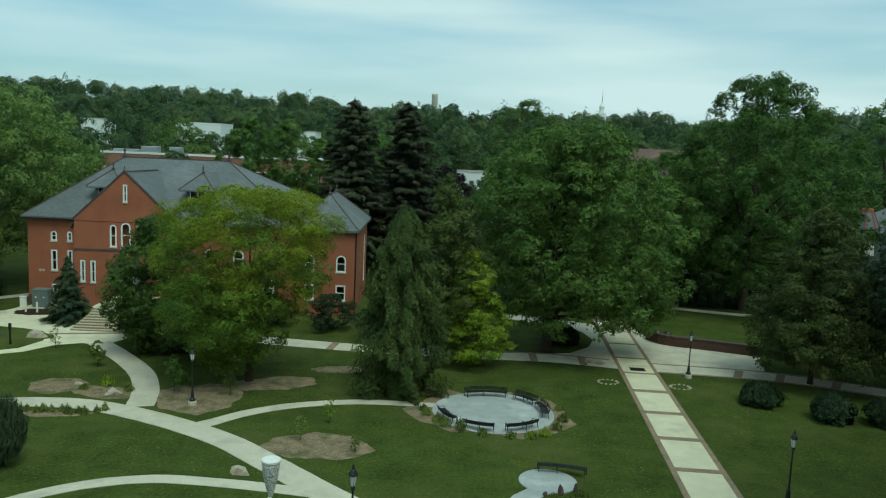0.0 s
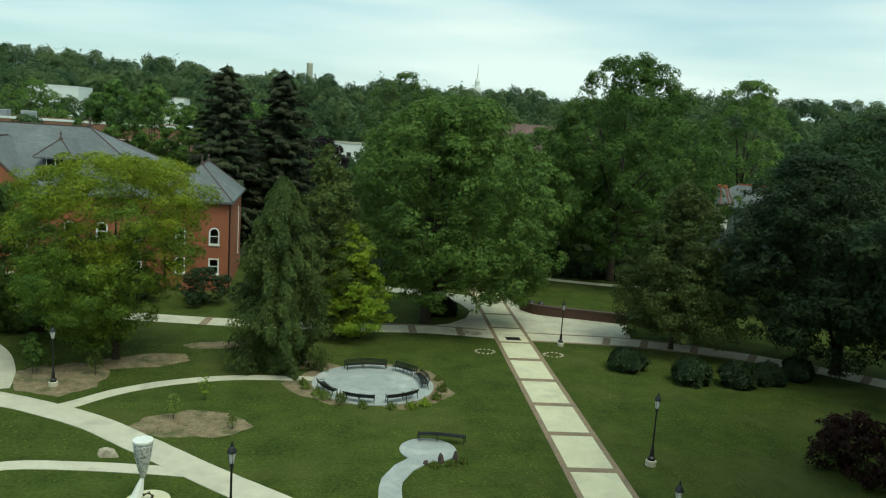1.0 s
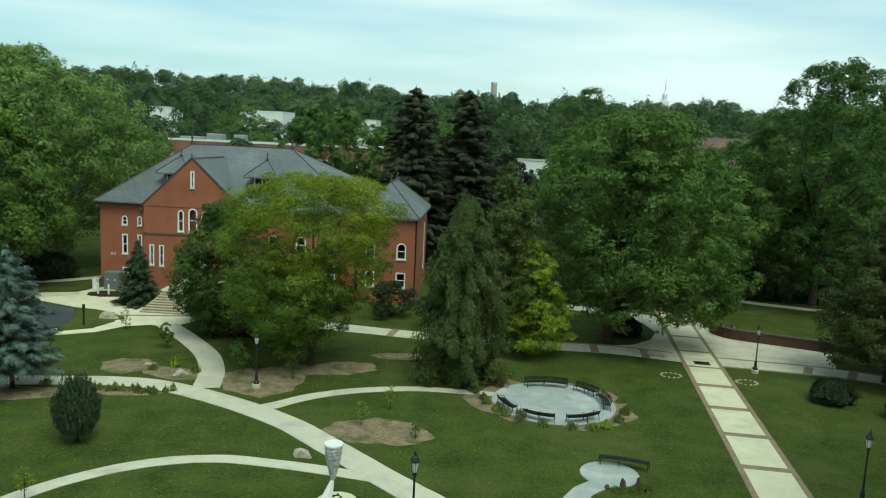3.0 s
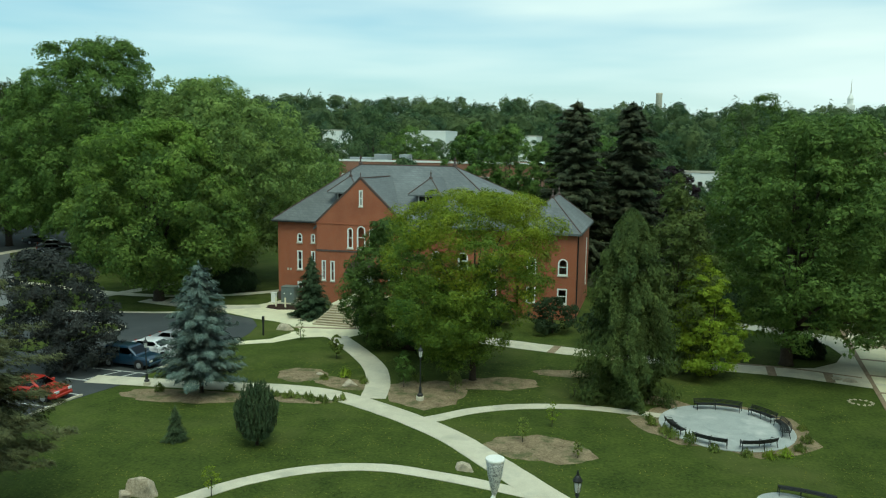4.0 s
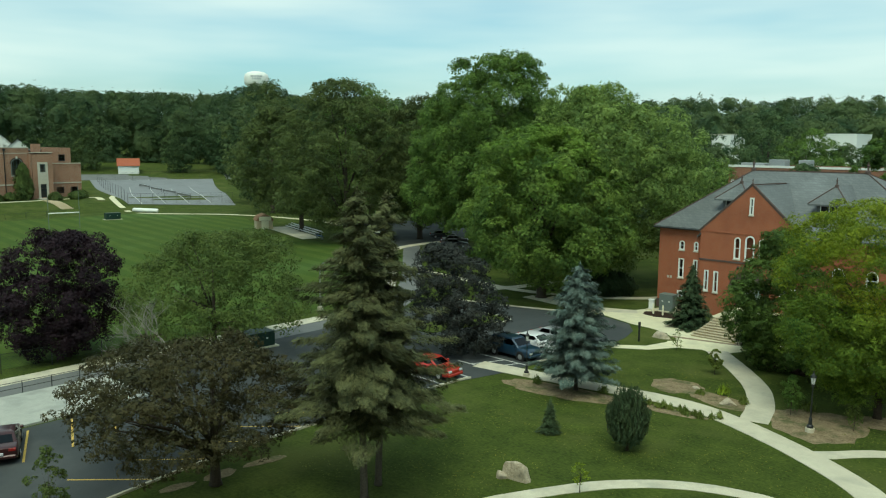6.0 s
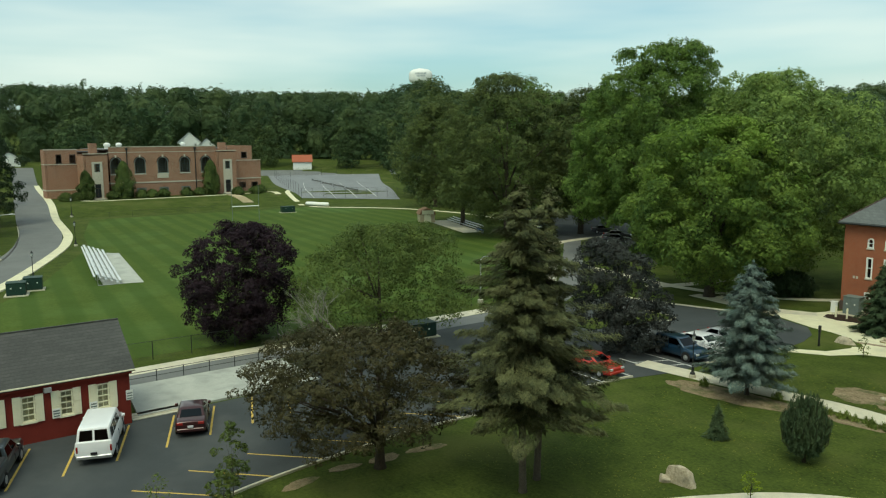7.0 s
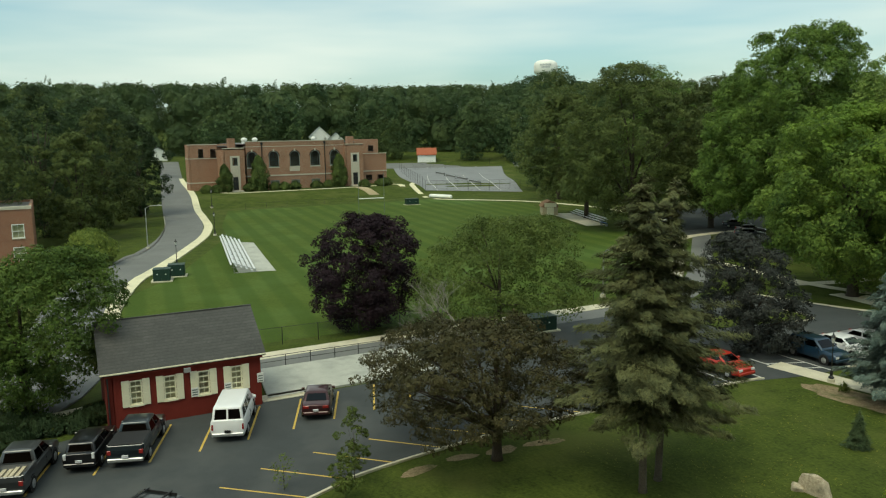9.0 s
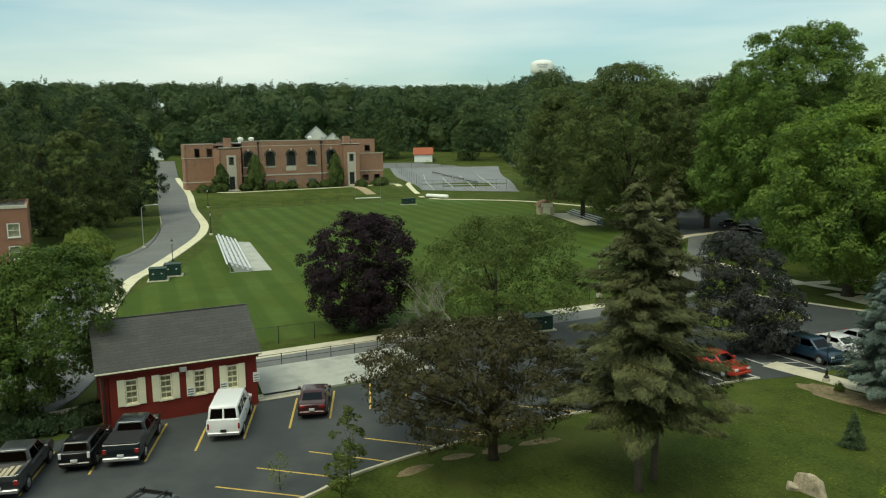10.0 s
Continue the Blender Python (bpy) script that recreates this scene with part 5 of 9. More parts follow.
for i, (x, y, H, R) in enumerate([(1.6, 46.2, 0.95, 0.6), (2.6, 45.6, 1.1, 0.65), (3.9, 44.9, 0.6, 0.45), (5.6, 44.7, 0.5, 0.5), (6.8, 44.8, 0.55, 0.6), (7.7, 45.3, 0.6, 0.6), (8.6, 46.3, 0.65, 0.55), (9.2, 47.8, 0.7, 0.5), (0.5, 48.2, 0.7, 0.5), (0.3, 49, 0.5, 0.4), (9.3, 50, 0.5, 0.45), (1.2, 47.1, 0.6, 0.5)]):
    tuft(x, y, H, R, L_LIME if i in (4, 5) else L_SHRUB, "arching green border plant beside the plaza", 130 + i)
for i in range(16):
    rr = random.Random(500 + i)
    tuft(-26 + 0.45 * i + rr.uniform(-0.2, 0.2), 45.6 + 0.05 * i + rr.uniform(-0.35, 0.35), rr.uniform(0.4, 0.8), rr.uniform(0.25, 0.45), L_SHRUB, "weedy border plant beside the path", 150 + i, 120)
for i, (x, y, H, R) in enumerate([(-30.6, 47.8, 0.8, 0.6), (-27.4, 46.2, 0.7, 0.6), (-31.9, 44.6, 0.9, 0.5), (-21.2, 51.6, 1.0, 0.7), (-19.4, 50.6, 0.7, 0.5), (-22.4, 50.6, 0.5, 0.5), (26.4, 68.6, 0.9, 0.8), (-15.8, 52.2, 0.9, 0.8), (-13.2, 52.6, 0.8, 0.7), (7.0, 36.6, 0.3, 0.4), (7.9, 36.7, 0.3, 0.4), (8.5, 37.0, 0.35, 0.4)]):
    tuft(x, y, H, R, L_LIME if i in (3, 6) else L_SHRUB, "leafy green border plant", 180 + i)


def grass_tufts(n=26000):
    """Small tufts and clover over the nearer lawn, clear of the paving."""
    g = np.random.default_rng(9)
    x, y = g.uniform(-34, 34, n), g.uniform(24, 62, n)
    patch = np.array([noise.noise(Vector((a * 0.22, b * 0.22, 0))) + 0.6 * noise.noise(Vector((a * 0.9, b * 0.9, 4))) for a, b in zip(x, y)])
    ok = (patch > -0.05) & ~((x > 12.6) & (x < 18.8)) & (np.hypot(x - 4.8, y - 48.95) > 4.2) & (np.hypot(x - 6.95, y - 38.65) > 1.7) & (np.hypot(x + 6.3, y - 33.4) > 1.2) & ~((x < -33) & (y < 45)) & ~((y > 58) & (x > 15)) & ~((y > 60.5) & (x > -20)) & ~((x < -24) & (y > 56))
    P = np.array(PAVED)
    keep = np.zeros(n, bool)
    for i in np.where(ok)[0]:
        keep[i] = ((P[:, 0] - x[i]) ** 2 + (P[:, 1] - y[i]) ** 2 > P[:, 2] ** 2).all()
    x, y = x[keep], y[keep]
    m = len(x)
    c = np.stack([x, y, np.full(m, 0.025)], 1)
    nr = unit(m, g) * 0.5 + np.array([0, 0, 1.0])
    return leaf_mesh(quads(c, nr, 0.085, g), L_TUFT, "grass_tufts")


solo("grass_tufts", grass_tufts(), None, "scattered clover and longer grass in the lawn", "grass", "stuff")


def dead_twigs(x, y, z, heading, seed, H=3.6):
    """Bare grey branches that fork again and again."""
    rr = random.Random(seed)
    bm = bmesh.new()

    def grow(p, d, L, r, depth):
        q = p + d * L
        tube(bm, [p, (p + q) / 2 + Vector((rr.uniform(-0.06, 0.06), rr.uniform(-0.06, 0.06), 0.05)) * L, q], [r, r * 0.8, r * 0.55], 4)
        if depth:
            for _ in range(3):
                nd_ = (d + Vector((rr.uniform(-0.8, 0.8), rr.uniform(-0.8, 0.8), rr.uniform(-0.3, 0.5)))).normalized()
                grow(p.lerp(q, rr.uniform(0.45, 1.0)), nd_, L * rr.uniform(0.5, 0.75), r * 0.55, depth - 1)

    tube(bm, [(0, 0, -0.8), (0.1, 0.05, 1.6), (0, 0, 3.4)], [0.16, 0.12, 0.09], 7)
    for k in range(6):
        a = heading + rr.uniform(-0.9, 0.9)
        grow(Vector((0, 0, rr.uniform(2.4, 3.4))), Vector((math.cos(a), math.sin(a), rr.uniform(0.3, 1.0))).normalized(), H * 0.42, 0.055, 4)
    return bm


solo("dead_branch", dead_twigs(0, 0, 0, radians(-120), 9, 6.0), M_DEADWOOD, "bare grey dead branches of a dying tree", "branch", at=pose(-45.2, 24.0, 0.6))

# distant woods: a few leafy crowns laid out many times over the rising ground
def far_crown(seed, skin=150):
    """A round, lumpy crown of unit radius, its skin made of small sprays."""
    g = np.random.default_rng(seed)
    off = Vector((seed * 1.7, seed * 0.9, 0))

    def swell(v):
        return 0.95 + 0.42 * noise.noise(v * 1.5 + off) + 0.34 * noise.noise(v * 3.6 + off)

    grid = []
    for i in range(9):
        th = math.pi * i / 8
        row = []
        for j in range(13):
            ph = 6.28319 * (j % 12) / 12
            v = Vector((math.sin(th) * math.cos(ph), math.sin(th) * math.sin(ph), math.cos(th)))
            row.append(tuple(v * swell(v) * 0.84))
        grid.append(row)
    body = np.array([(grid[i][j], grid[i + 1][j], grid[i + 1][j + 1], grid[i][j + 1]) for i in range(8) for j in range(12)])
    d = unit(skin, g)
    d[:, 2] = np.abs(d[:, 2]) * 1.1 - 0.35
    d /= np.linalg.norm(d, axis=1)[:, None]
    r = np.array([swell(Vector(v)) for v in d]) * g.uniform(0.86, 1.06, skin)
    return np.concatenate([body, quads(d * r[:, None], d + 0.45 * unit(skin, g) + np.array([0, 0, 0.25]), 0.25, g)])


def crown_at(az, r, el, w, bare=False, cap=30):
    """One round crown in the direction az whose top stands el degrees above the eye."""
    x, y = -r * math.sin(radians(az)), r * math.cos(radians(az))
    top = min(17 + r * math.tan(radians(el)), gz(x, y) + cap)
    q = CROWNS[rngw.integers(len(CROWNS))]
    q = q[:150] if bare else q
    a = rngw.uniform(0, 6.28)
    c, s = math.cos(a), math.sin(a)
    w *= rngw.uniform(0.8, 1.3)
    h = w * rngw.uniform(0.85, 1.15)
    return np.stack([x + (q[..., 0] * c - q[..., 1] * s) * w, y + (q[..., 0] * s + q[..., 1] * c) * w, top - h + q[..., 2] * h], -1)


def template(seed, n):
    g = np.random.default_rng(seed)
    lb = lobes_for(1.0, 0.4, 0.05, g, 34, 0.4, "round", 0.36)
    return lobe_leaves(lb, n, 0.045, g, 0.75)


CROWNS = [far_crown(600 + i) for i in range(9)]
TEMPLATES = [template(300 + i, 2400) for i in range(4)]
FRONT = [template(340 + i, 1300) for i in range(5)]
TCON = [conifer_quads(1.0, 0.2, 0.05, np.random.default_rng(320 + i), gap=0.055, per=7, size=0.062, fill=2) for i in range(2)]
rngw = np.random.default_rng(77)


def wood_at(az, r, el, templates, wide=None):
    """A tree in the direction az (degrees to the left of +y) whose top stands el degrees above the eye."""
    x, y = -r * math.sin(radians(az)), r * math.cos(radians(az))
    g0 = gz(x, y)
    H = min(max(17 + r * math.tan(radians(el)) - g0, 8), 30)
    q = templates[rngw.integers(len(templates))]
    a = rngw.uniform(0, 6.28)
    c, s = math.cos(a), math.sin(a)
    w = (wide or H) * rngw.uniform(0.85, 1.2)
    X = q[..., 0] * c - q[..., 1] * s
    Y = q[..., 0] * s + q[..., 1] * c
    return np.stack([x + X * w, y + Y * w, g0 - 0.3 + q[..., 2] * H], -1)


def woods(name, label, rows, leaf, pointed=False):
    solo(name, leaf_mesh(np.concatenate(rows), leaf, name, pointed), None, label, "woods", "stuff")


hill, west = [], []
for r, el0, el1 in [(318, 0.5, 2.0), (352, 1.1, 2.4), (390, 1.5, 2.7), (432, 1.9, 2.95), (476, 2.25, 3.15), (520, 2.6, 3.4), (556, 2.9, 3.5)]:
    az = -44.0
    while az < 104:
        rise = 0.75 if 48 < az < 96 else (-0.45 if -22 < az < 8 else 0)
        hide = r < 350 and any(abs(az - h) < w for h, w in ((72.3, 2.6), (64.6, 2.2), (83.2, 2.0)))
        el = rngw.uniform(el0, el1) + rise + 0.2 * math.sin(0.8 * az) + 0.16 * math.sin(2.1 * az + r) + (0.4 if rngw.uniform() < 0.06 else 0)
        if not hide:
            if r < 340:
                row = wood_at(az, r * rngw.uniform(0.97, 1.03), el, FRONT)
            elif rngw.uniform() < 0.05:
                row = wood_at(az, r, el + 0.2, TCON)
            else:
                row = crown_at(az + rngw.uniform(-0.4, 0.4), r * rngw.uniform(0.97, 1.03), el, 6.6)
            (west if az > 50 else hill).append(row)
            if az < 50 and 340 < r < 480:
                hill.append(crown_at(az, r, el - 1.5, 6.8, True))
            if az > 50 and 340 < r < 400:
                west += [crown_at(az, r, el - 1.6, 6.6), crown_at(az, r, el - 3.0, 6.6, True)]
        az += math.degrees((14.0 if r < 340 else 11.0) / r) * rngw.uniform(0.75, 1.25)
west += [crown_at(az, 470, el, 7.0, cap=40) for az, el in ((53.6, 3.4), (54.5, 3.9), (55.3, 4.15), (56.1, 4.2), (56.9, 3.95), (57.8, 3.5))]
# a low dense belt that closes the far edge
for k in range(250):
    az = -45 + 0.6 * k
    (west if az > 50 else hill).extend(crown_at(az, 545, e, 8.5, True) for e in (0.9, 2.0))
woods("distant_woods", "distant green woods on the rising ground", hill, L_FAR)
woods("distant_woods", "distant dark green woods behind the gymnasium", west, L_WOODS)
mid = []
for r, el0, el1, step, a0, a1 in [(290, 0.4, 2.2, 3.6, -44, 58), (235, -0.6, 1.4, 5.0, -44, 56), (185, -1.6, 1.0, 5.5, -44, 52), (140, -2.0, 0.8, 7.5, -44, 8), (300, 0.5, 2.8, 4.2, 58, 104)]:
    az = a0
    while az < a1:
        if r > 250 and any(abs(az - h) < w for h, w in ((72.3, 2.6), (64.6, 2.2), (83.2, 2.0))):
            az += 0.5
            continue
        lo = any(abs(az - h) < w for h, w in ((22.8, 1.9), (15, 3.6), (9.2, 1.6)))
        el = min(rngw.uniform(el0, el1), rngw.uniform(-0.9, 0.45) if lo else 9)
        rr_ = r * rngw.uniform(0.92, 1.08) * (0.9 if lo and r > 280 else 1)
        mid.append(wood_at(az + rngw.uniform(-1.0, 1.0), rr_, el, TCON if rngw.uniform() < 0.08 else (FRONT if r > 240 else TEMPLATES)))
        az += step * rngw.uniform(0.8, 1.2)
mid += [wood_at(az, r, el, TEMPLATES) for az, r, el in ((21.8, 240, -0.1), (23.3, 250, -0.2), (24.6, 240, 0.3), (-2.3, 138, -2.6), (-4.4, 136, -2.3), (-3.3, 132, -3.0), (13.2, 145, -1.9), (10.8, 143, -2.35), (9.4, 140, -2.8), (12.6, 262, 0.25), (14.2, 258, 0.4), (15.6, 264, 0.2), (17, 260, 0.35), (18.4, 262, 0.15), (20, 255, 0.3))]
woods("town_trees", "mixed green trees among the houses behind the campus", mid, L_FAR, True)
# nearer single trees round the edges
for i, (x, y, H, R) in enumerate([(-170, -2, 27, 10), (-150, -1, 25, 10), (-160, 9, 22, 8), (-190, 8, 25, 10), (-135, -10, 23, 9), (-178, 17, 20, 7), (-140, 4, 18, 7), (-205, 14, 22, 9), (66, 112, 27.5, 8), (71, 94, 21, 8), (58, 121, 21, 8), (78, 100, 22, 9), (64, 82, 20, 8), (-34, 182, 21, 9), (-12, 178, 19, 8), (-58, 182, 21, 9), (23, 196, 29, 11), (-13, 132, 14, 6), (-160, 112, 31, 12), (-122, 110, 28, 11), (-142, 118, 27, 11), (-185, 125, 24, 10), (-108, 118, 26, 10), (-72, 118, 17, 8), (-60, 126, 16, 8), (-40, 122, 14, 7), (-30.5, 133, 20.6, 5.6), (-25, 136, 20.6, 6.2), (-18.5, 129, 17.4, 4.6), (-68, 183, 25, 9.5), (30, 97, 17, 8), (24, 94, 14, 7), (40, 98, 17, 8), (44, 110, 20, 8), (19, 112, 16, 7), (36, 104, 18, 8)]):
    g = np.random.default_rng(400 + i)
    t = thing("tree", "tall green tree beyond the road" if x < -130 else "green tree among the houses", "tree", (x, y, gz(x, y)), group="trees round the campus")
    low = (0.14 if x > -130 else 0.05) * H
    lb = lobes_for(H, R, low, g, 44, 0.5, "round", 0.32)
    part("trunk", wood(H, lb, 0.018 * H, g, low, 6), M_BARK, t, smooth=True)
    part("crown", leaf_mesh(lobe_leaves(lb, 9000, 0.5, g, 0.75), [L_OAK, L_FAR, L_MID, L_OAK][i % 4] if x > -130 else (L_DEEP, L_DARK)[i % 2]), None, t)

# ---------------------------------------------------------------- buildings


def put(ob, parent, m):
    """Place a part by a world pose under a top-level thing."""
    ob.matrix_basis = parent.matrix_basis.inverted() @ m
    return ob


def wall_mesh(L, z0, z1, holes, thick, mat, top=None):
    """A wall along +x, its outer face at y = 0, with openings that go through. Holes: x0, x1, z0, z1, arched. top: a peak (x, z) above a gable."""
    bm = bmesh.new()
    xs = sorted(set([thick, L] + [h[0] for h in holes] + [h[1] for h in holes]))
    zs = sorted(set([z0, z1] + [h[2] for h in holes] + [h[3] for h in holes]))
    for a, b in zip(xs, xs[1:]):
        run = None
        for c, d in zip(zs, zs[1:]):
            mx, mz = (a + b) / 2, (c + d) / 2
            if mz > z1 or any(h[0] < mx < h[1] and h[2] < mz < h[3] for h in holes):
                if run:
                    box(bm, a, b, 0, thick, *run)
                run = None
            else:
                run = (run[0] if run else c, d)
        if run:
            box(bm, a, b, 0, thick, *run)
    for h in holes:
        if len(h) > 4 and h[4]:
            r = (h[1] - h[0]) / 2
            cx, cz, n = (h[0] + h[1]) / 2, h[3] - r, 6
            for s in (-1, 1):
                for k in range(n):
                    a0, a1 = 1.5708 * k / n, 1.5708 * (k + 1) / n
                    p = [(cx + s * r * math.cos(a0), cz + r * math.sin(a0)), (cx + s * r * math.cos(a1), cz + r * math.sin(a1)), (cx + s * r * math.cos(a1), h[3]), (cx + s * r * math.cos(a0), h[3])]
                    v0 = [bm.verts.new((x, 0, z)) for x, z in p]
                    v1 = [bm.verts.new((x, thick, z)) for x, z in p]
                    bm.faces.new(v0)
                    bm.faces.new(v1[::-1])
                    for i in range(4):
                        bm.faces.new((v0[i], v0[(i + 1) % 4], v1[(i + 1) % 4], v1[i]))
    if top:
        px, pz = top
        slit = [h for h in holes if h[2] >= z1]
        if slit:
            s = slit[0]
            lz = z1 + (pz - z1) * s[0] / px
            rz = z1 + (pz - z1) * (L - s[1]) / (L - px)
            shapes = [[(0, z1), (s[0], z1), (s[0], lz)], [(s[1], z1), (L, z1), (s[1], rz)], [(s[0], z1), (s[1], z1), (s[1], s[2]), (s[0], s[2])], [(s[0], s[3]), (s[1], s[3]), (s[1], rz), (px, pz), (s[0], lz)]]
        else:
            shapes = [[(0, z1), (L, z1), (px, pz)]]
        for sh in shapes:
            v0 = [bm.verts.new((x, 0, z)) for x, z in sh]
            v1 = [bm.verts.new((x, thick, z)) for x, z in sh]
            bm.faces.new(v0)
            bm.faces.new(v1[::-1])
            for i in range(len(sh)):
                bm.faces.new((v0[i], v0[(i + 1) % len(sh)], v1[(i + 1) % len(sh)], v1[i]))
    return mesh_of(bm, mat, "wall")


def outline(h, inset=0.0, arch_n=8):
    """Outline of an opening, clockwise from the lower left."""
    x0, x1, z0, z1 = h[0] + inset, h[1] - inset, h[2] + inset, h[3] - inset
    if len(h) > 4 and h[4]:
        r = (x1 - x0) / 2
        return [(x0, z0)] + [((x0 + x1) / 2 - r * math.cos(math.pi * k / arch_n), z1 - r + r * math.sin(math.pi * k / arch_n)) for k in range(arch_n + 1)] + [(x1, z0)]
    return [(x0, z0), (x0, z1), (x1, z1), (x1, z0)]


def window(house, place, h, frame_w=0.09, depth=0.14, bars=(1, 2), proud=0.03, mat=None, sill=True, blind=0.0, name="window"):
    """Frame with glazing bars, a pane behind it, a sill, and a drawn blind where there is one."""
    bm = bmesh.new()
    a, b = outline(h, -0.02), outline(h, frame_w)
    rings = [[bm.verts.new((x, y, z)) for x, z in o] for o, y in ((a, -proud), (b, -proud), (b, depth), (a, depth))]
    n = len(a)
    for r in range(4):
        p, q = rings[r], rings[(r + 1) % 4]
        for i in range(n):
            bm.faces.new((p[i], p[(i + 1) % n], q[(i + 1) % n], q[i]))
    w, t = h[1] - h[0], 0.028
    zt = h[3] - (w / 2 if len(h) > 4 and h[4] else 0)
    for k in range(1, bars[0]):
        x = h[0] + w * k / bars[0]
        box(bm, x - t / 2, x + t / 2, depth * 0.3, depth * 0.75, h[2] + frame_w, h[3] - frame_w)
    for k in range(1, bars[1]):
        z = h[2] + (zt - h[2]) * k / bars[1] if bars[1] > 2 else (h[2] + h[3]) / 2
        box(bm, h[0] + frame_w, h[1] - frame_w, depth * 0.25, depth * 0.8, z - 0.032, z + 0.032)
    ob = put(part(name, bm, mat or M_WHITE, house), house, place)
    bm = bmesh.new()
    bm.faces.new([bm.verts.new((x, depth * 0.6, z)) for x, z in outline(h, frame_w * 0.8)])
    part("pane", bm, M_GLASS, ob).visible_shadow = False
    if sill:
        part("sill", bevelled(boxes((h[0] - 0.08, h[1] + 0.08, -0.09, 0.1, h[2] - 0.12, h[2])), 0.01), mat or M_STONE, ob)
    if blind:
        part("blind", boxes((h[0] + frame_w, h[1] - frame_w, depth + 0.04, depth + 0.06, h[3] - (h[3] - h[2]) * blind, h[3] - 0.06)), M_CURTAIN, ob)
    return ob


def wall(house, p0, p1, z0, z1, brick, holes=(), thick=0.4, top=None, windows=True, **kw):
    L = math.hypot(p1[0] - p0[0], p1[1] - p0[1])
    place = pose(p0[0], p0[1], 0, 0, 0, math.degrees(math.atan2(p1[1] - p0[1], p1[0] - p0[0])))
    put(part("wall", wall_mesh(L, z0, z1, holes, thick, brick, top), None, house), house, place)
    if windows:
        for h in holes:
            window(house, place, h, **kw)
    return place


def slab(house, name, rows, mat, m=None, bevel=0.0, label=""):
    bm = boxes(*rows)
    if bevel:
        bevelled(bm, bevel)
    return put(part(name, bm, mat, house, label), house, m or Matrix.Identity(4))


def hip_roof(x0, x1, y0, y1, z, ridge_a, ridge_b, over=0.45, thick=0.22):
    a, b, c, d = (x0 - over, y0 - over), (x1 + over, y0 - over), (x1 + over, y1 + over), (x0 - over, y1 + over)
    lo = [(*p, z - thick) for p in (a, b, c, d)]
    hi = [(*p, z) for p in (a, b, c, d)]
    A, B = ridge_a, ridge_b
    f = [lo[::-1]] + [[lo[i], lo[(i + 1) % 4], hi[(i + 1) % 4], hi[i]] for i in range(4)]
    if abs(A[0] - B[0]) >= abs(A[1] - B[1]):
        f += [[hi[0], hi[1], B, A], [hi[1], hi[2], B], [hi[2], hi[3], A, B], [hi[3], hi[0], A]]
    else:
        f += [[hi[0], hi[1], A], [hi[1], hi[2], B, A], [hi[2], hi[3], B], [hi[3], hi[0], A, B]]
    return hull_roof(bmesh.new(), f)


def strip3(bm, p, q, w=0.12):
    """A square bar between two points, for ridges, rakes and copings."""
    tube(bm, [p, q], w, 4)


def finial(bm, x, y, z, s=1.0):
    lathe(bm, [(0.24 * s, z - 0.15), (0.24 * s, z + 0.12 * s), (0.1 * s, z + 0.2 * s), (0.07 * s, z + 0.5 * s), (0.16 * s, z + 0.62 * s), (0.07 * s, z + 0.76 * s), (0.02, z + 1.0 * s)], 8, (x, y))


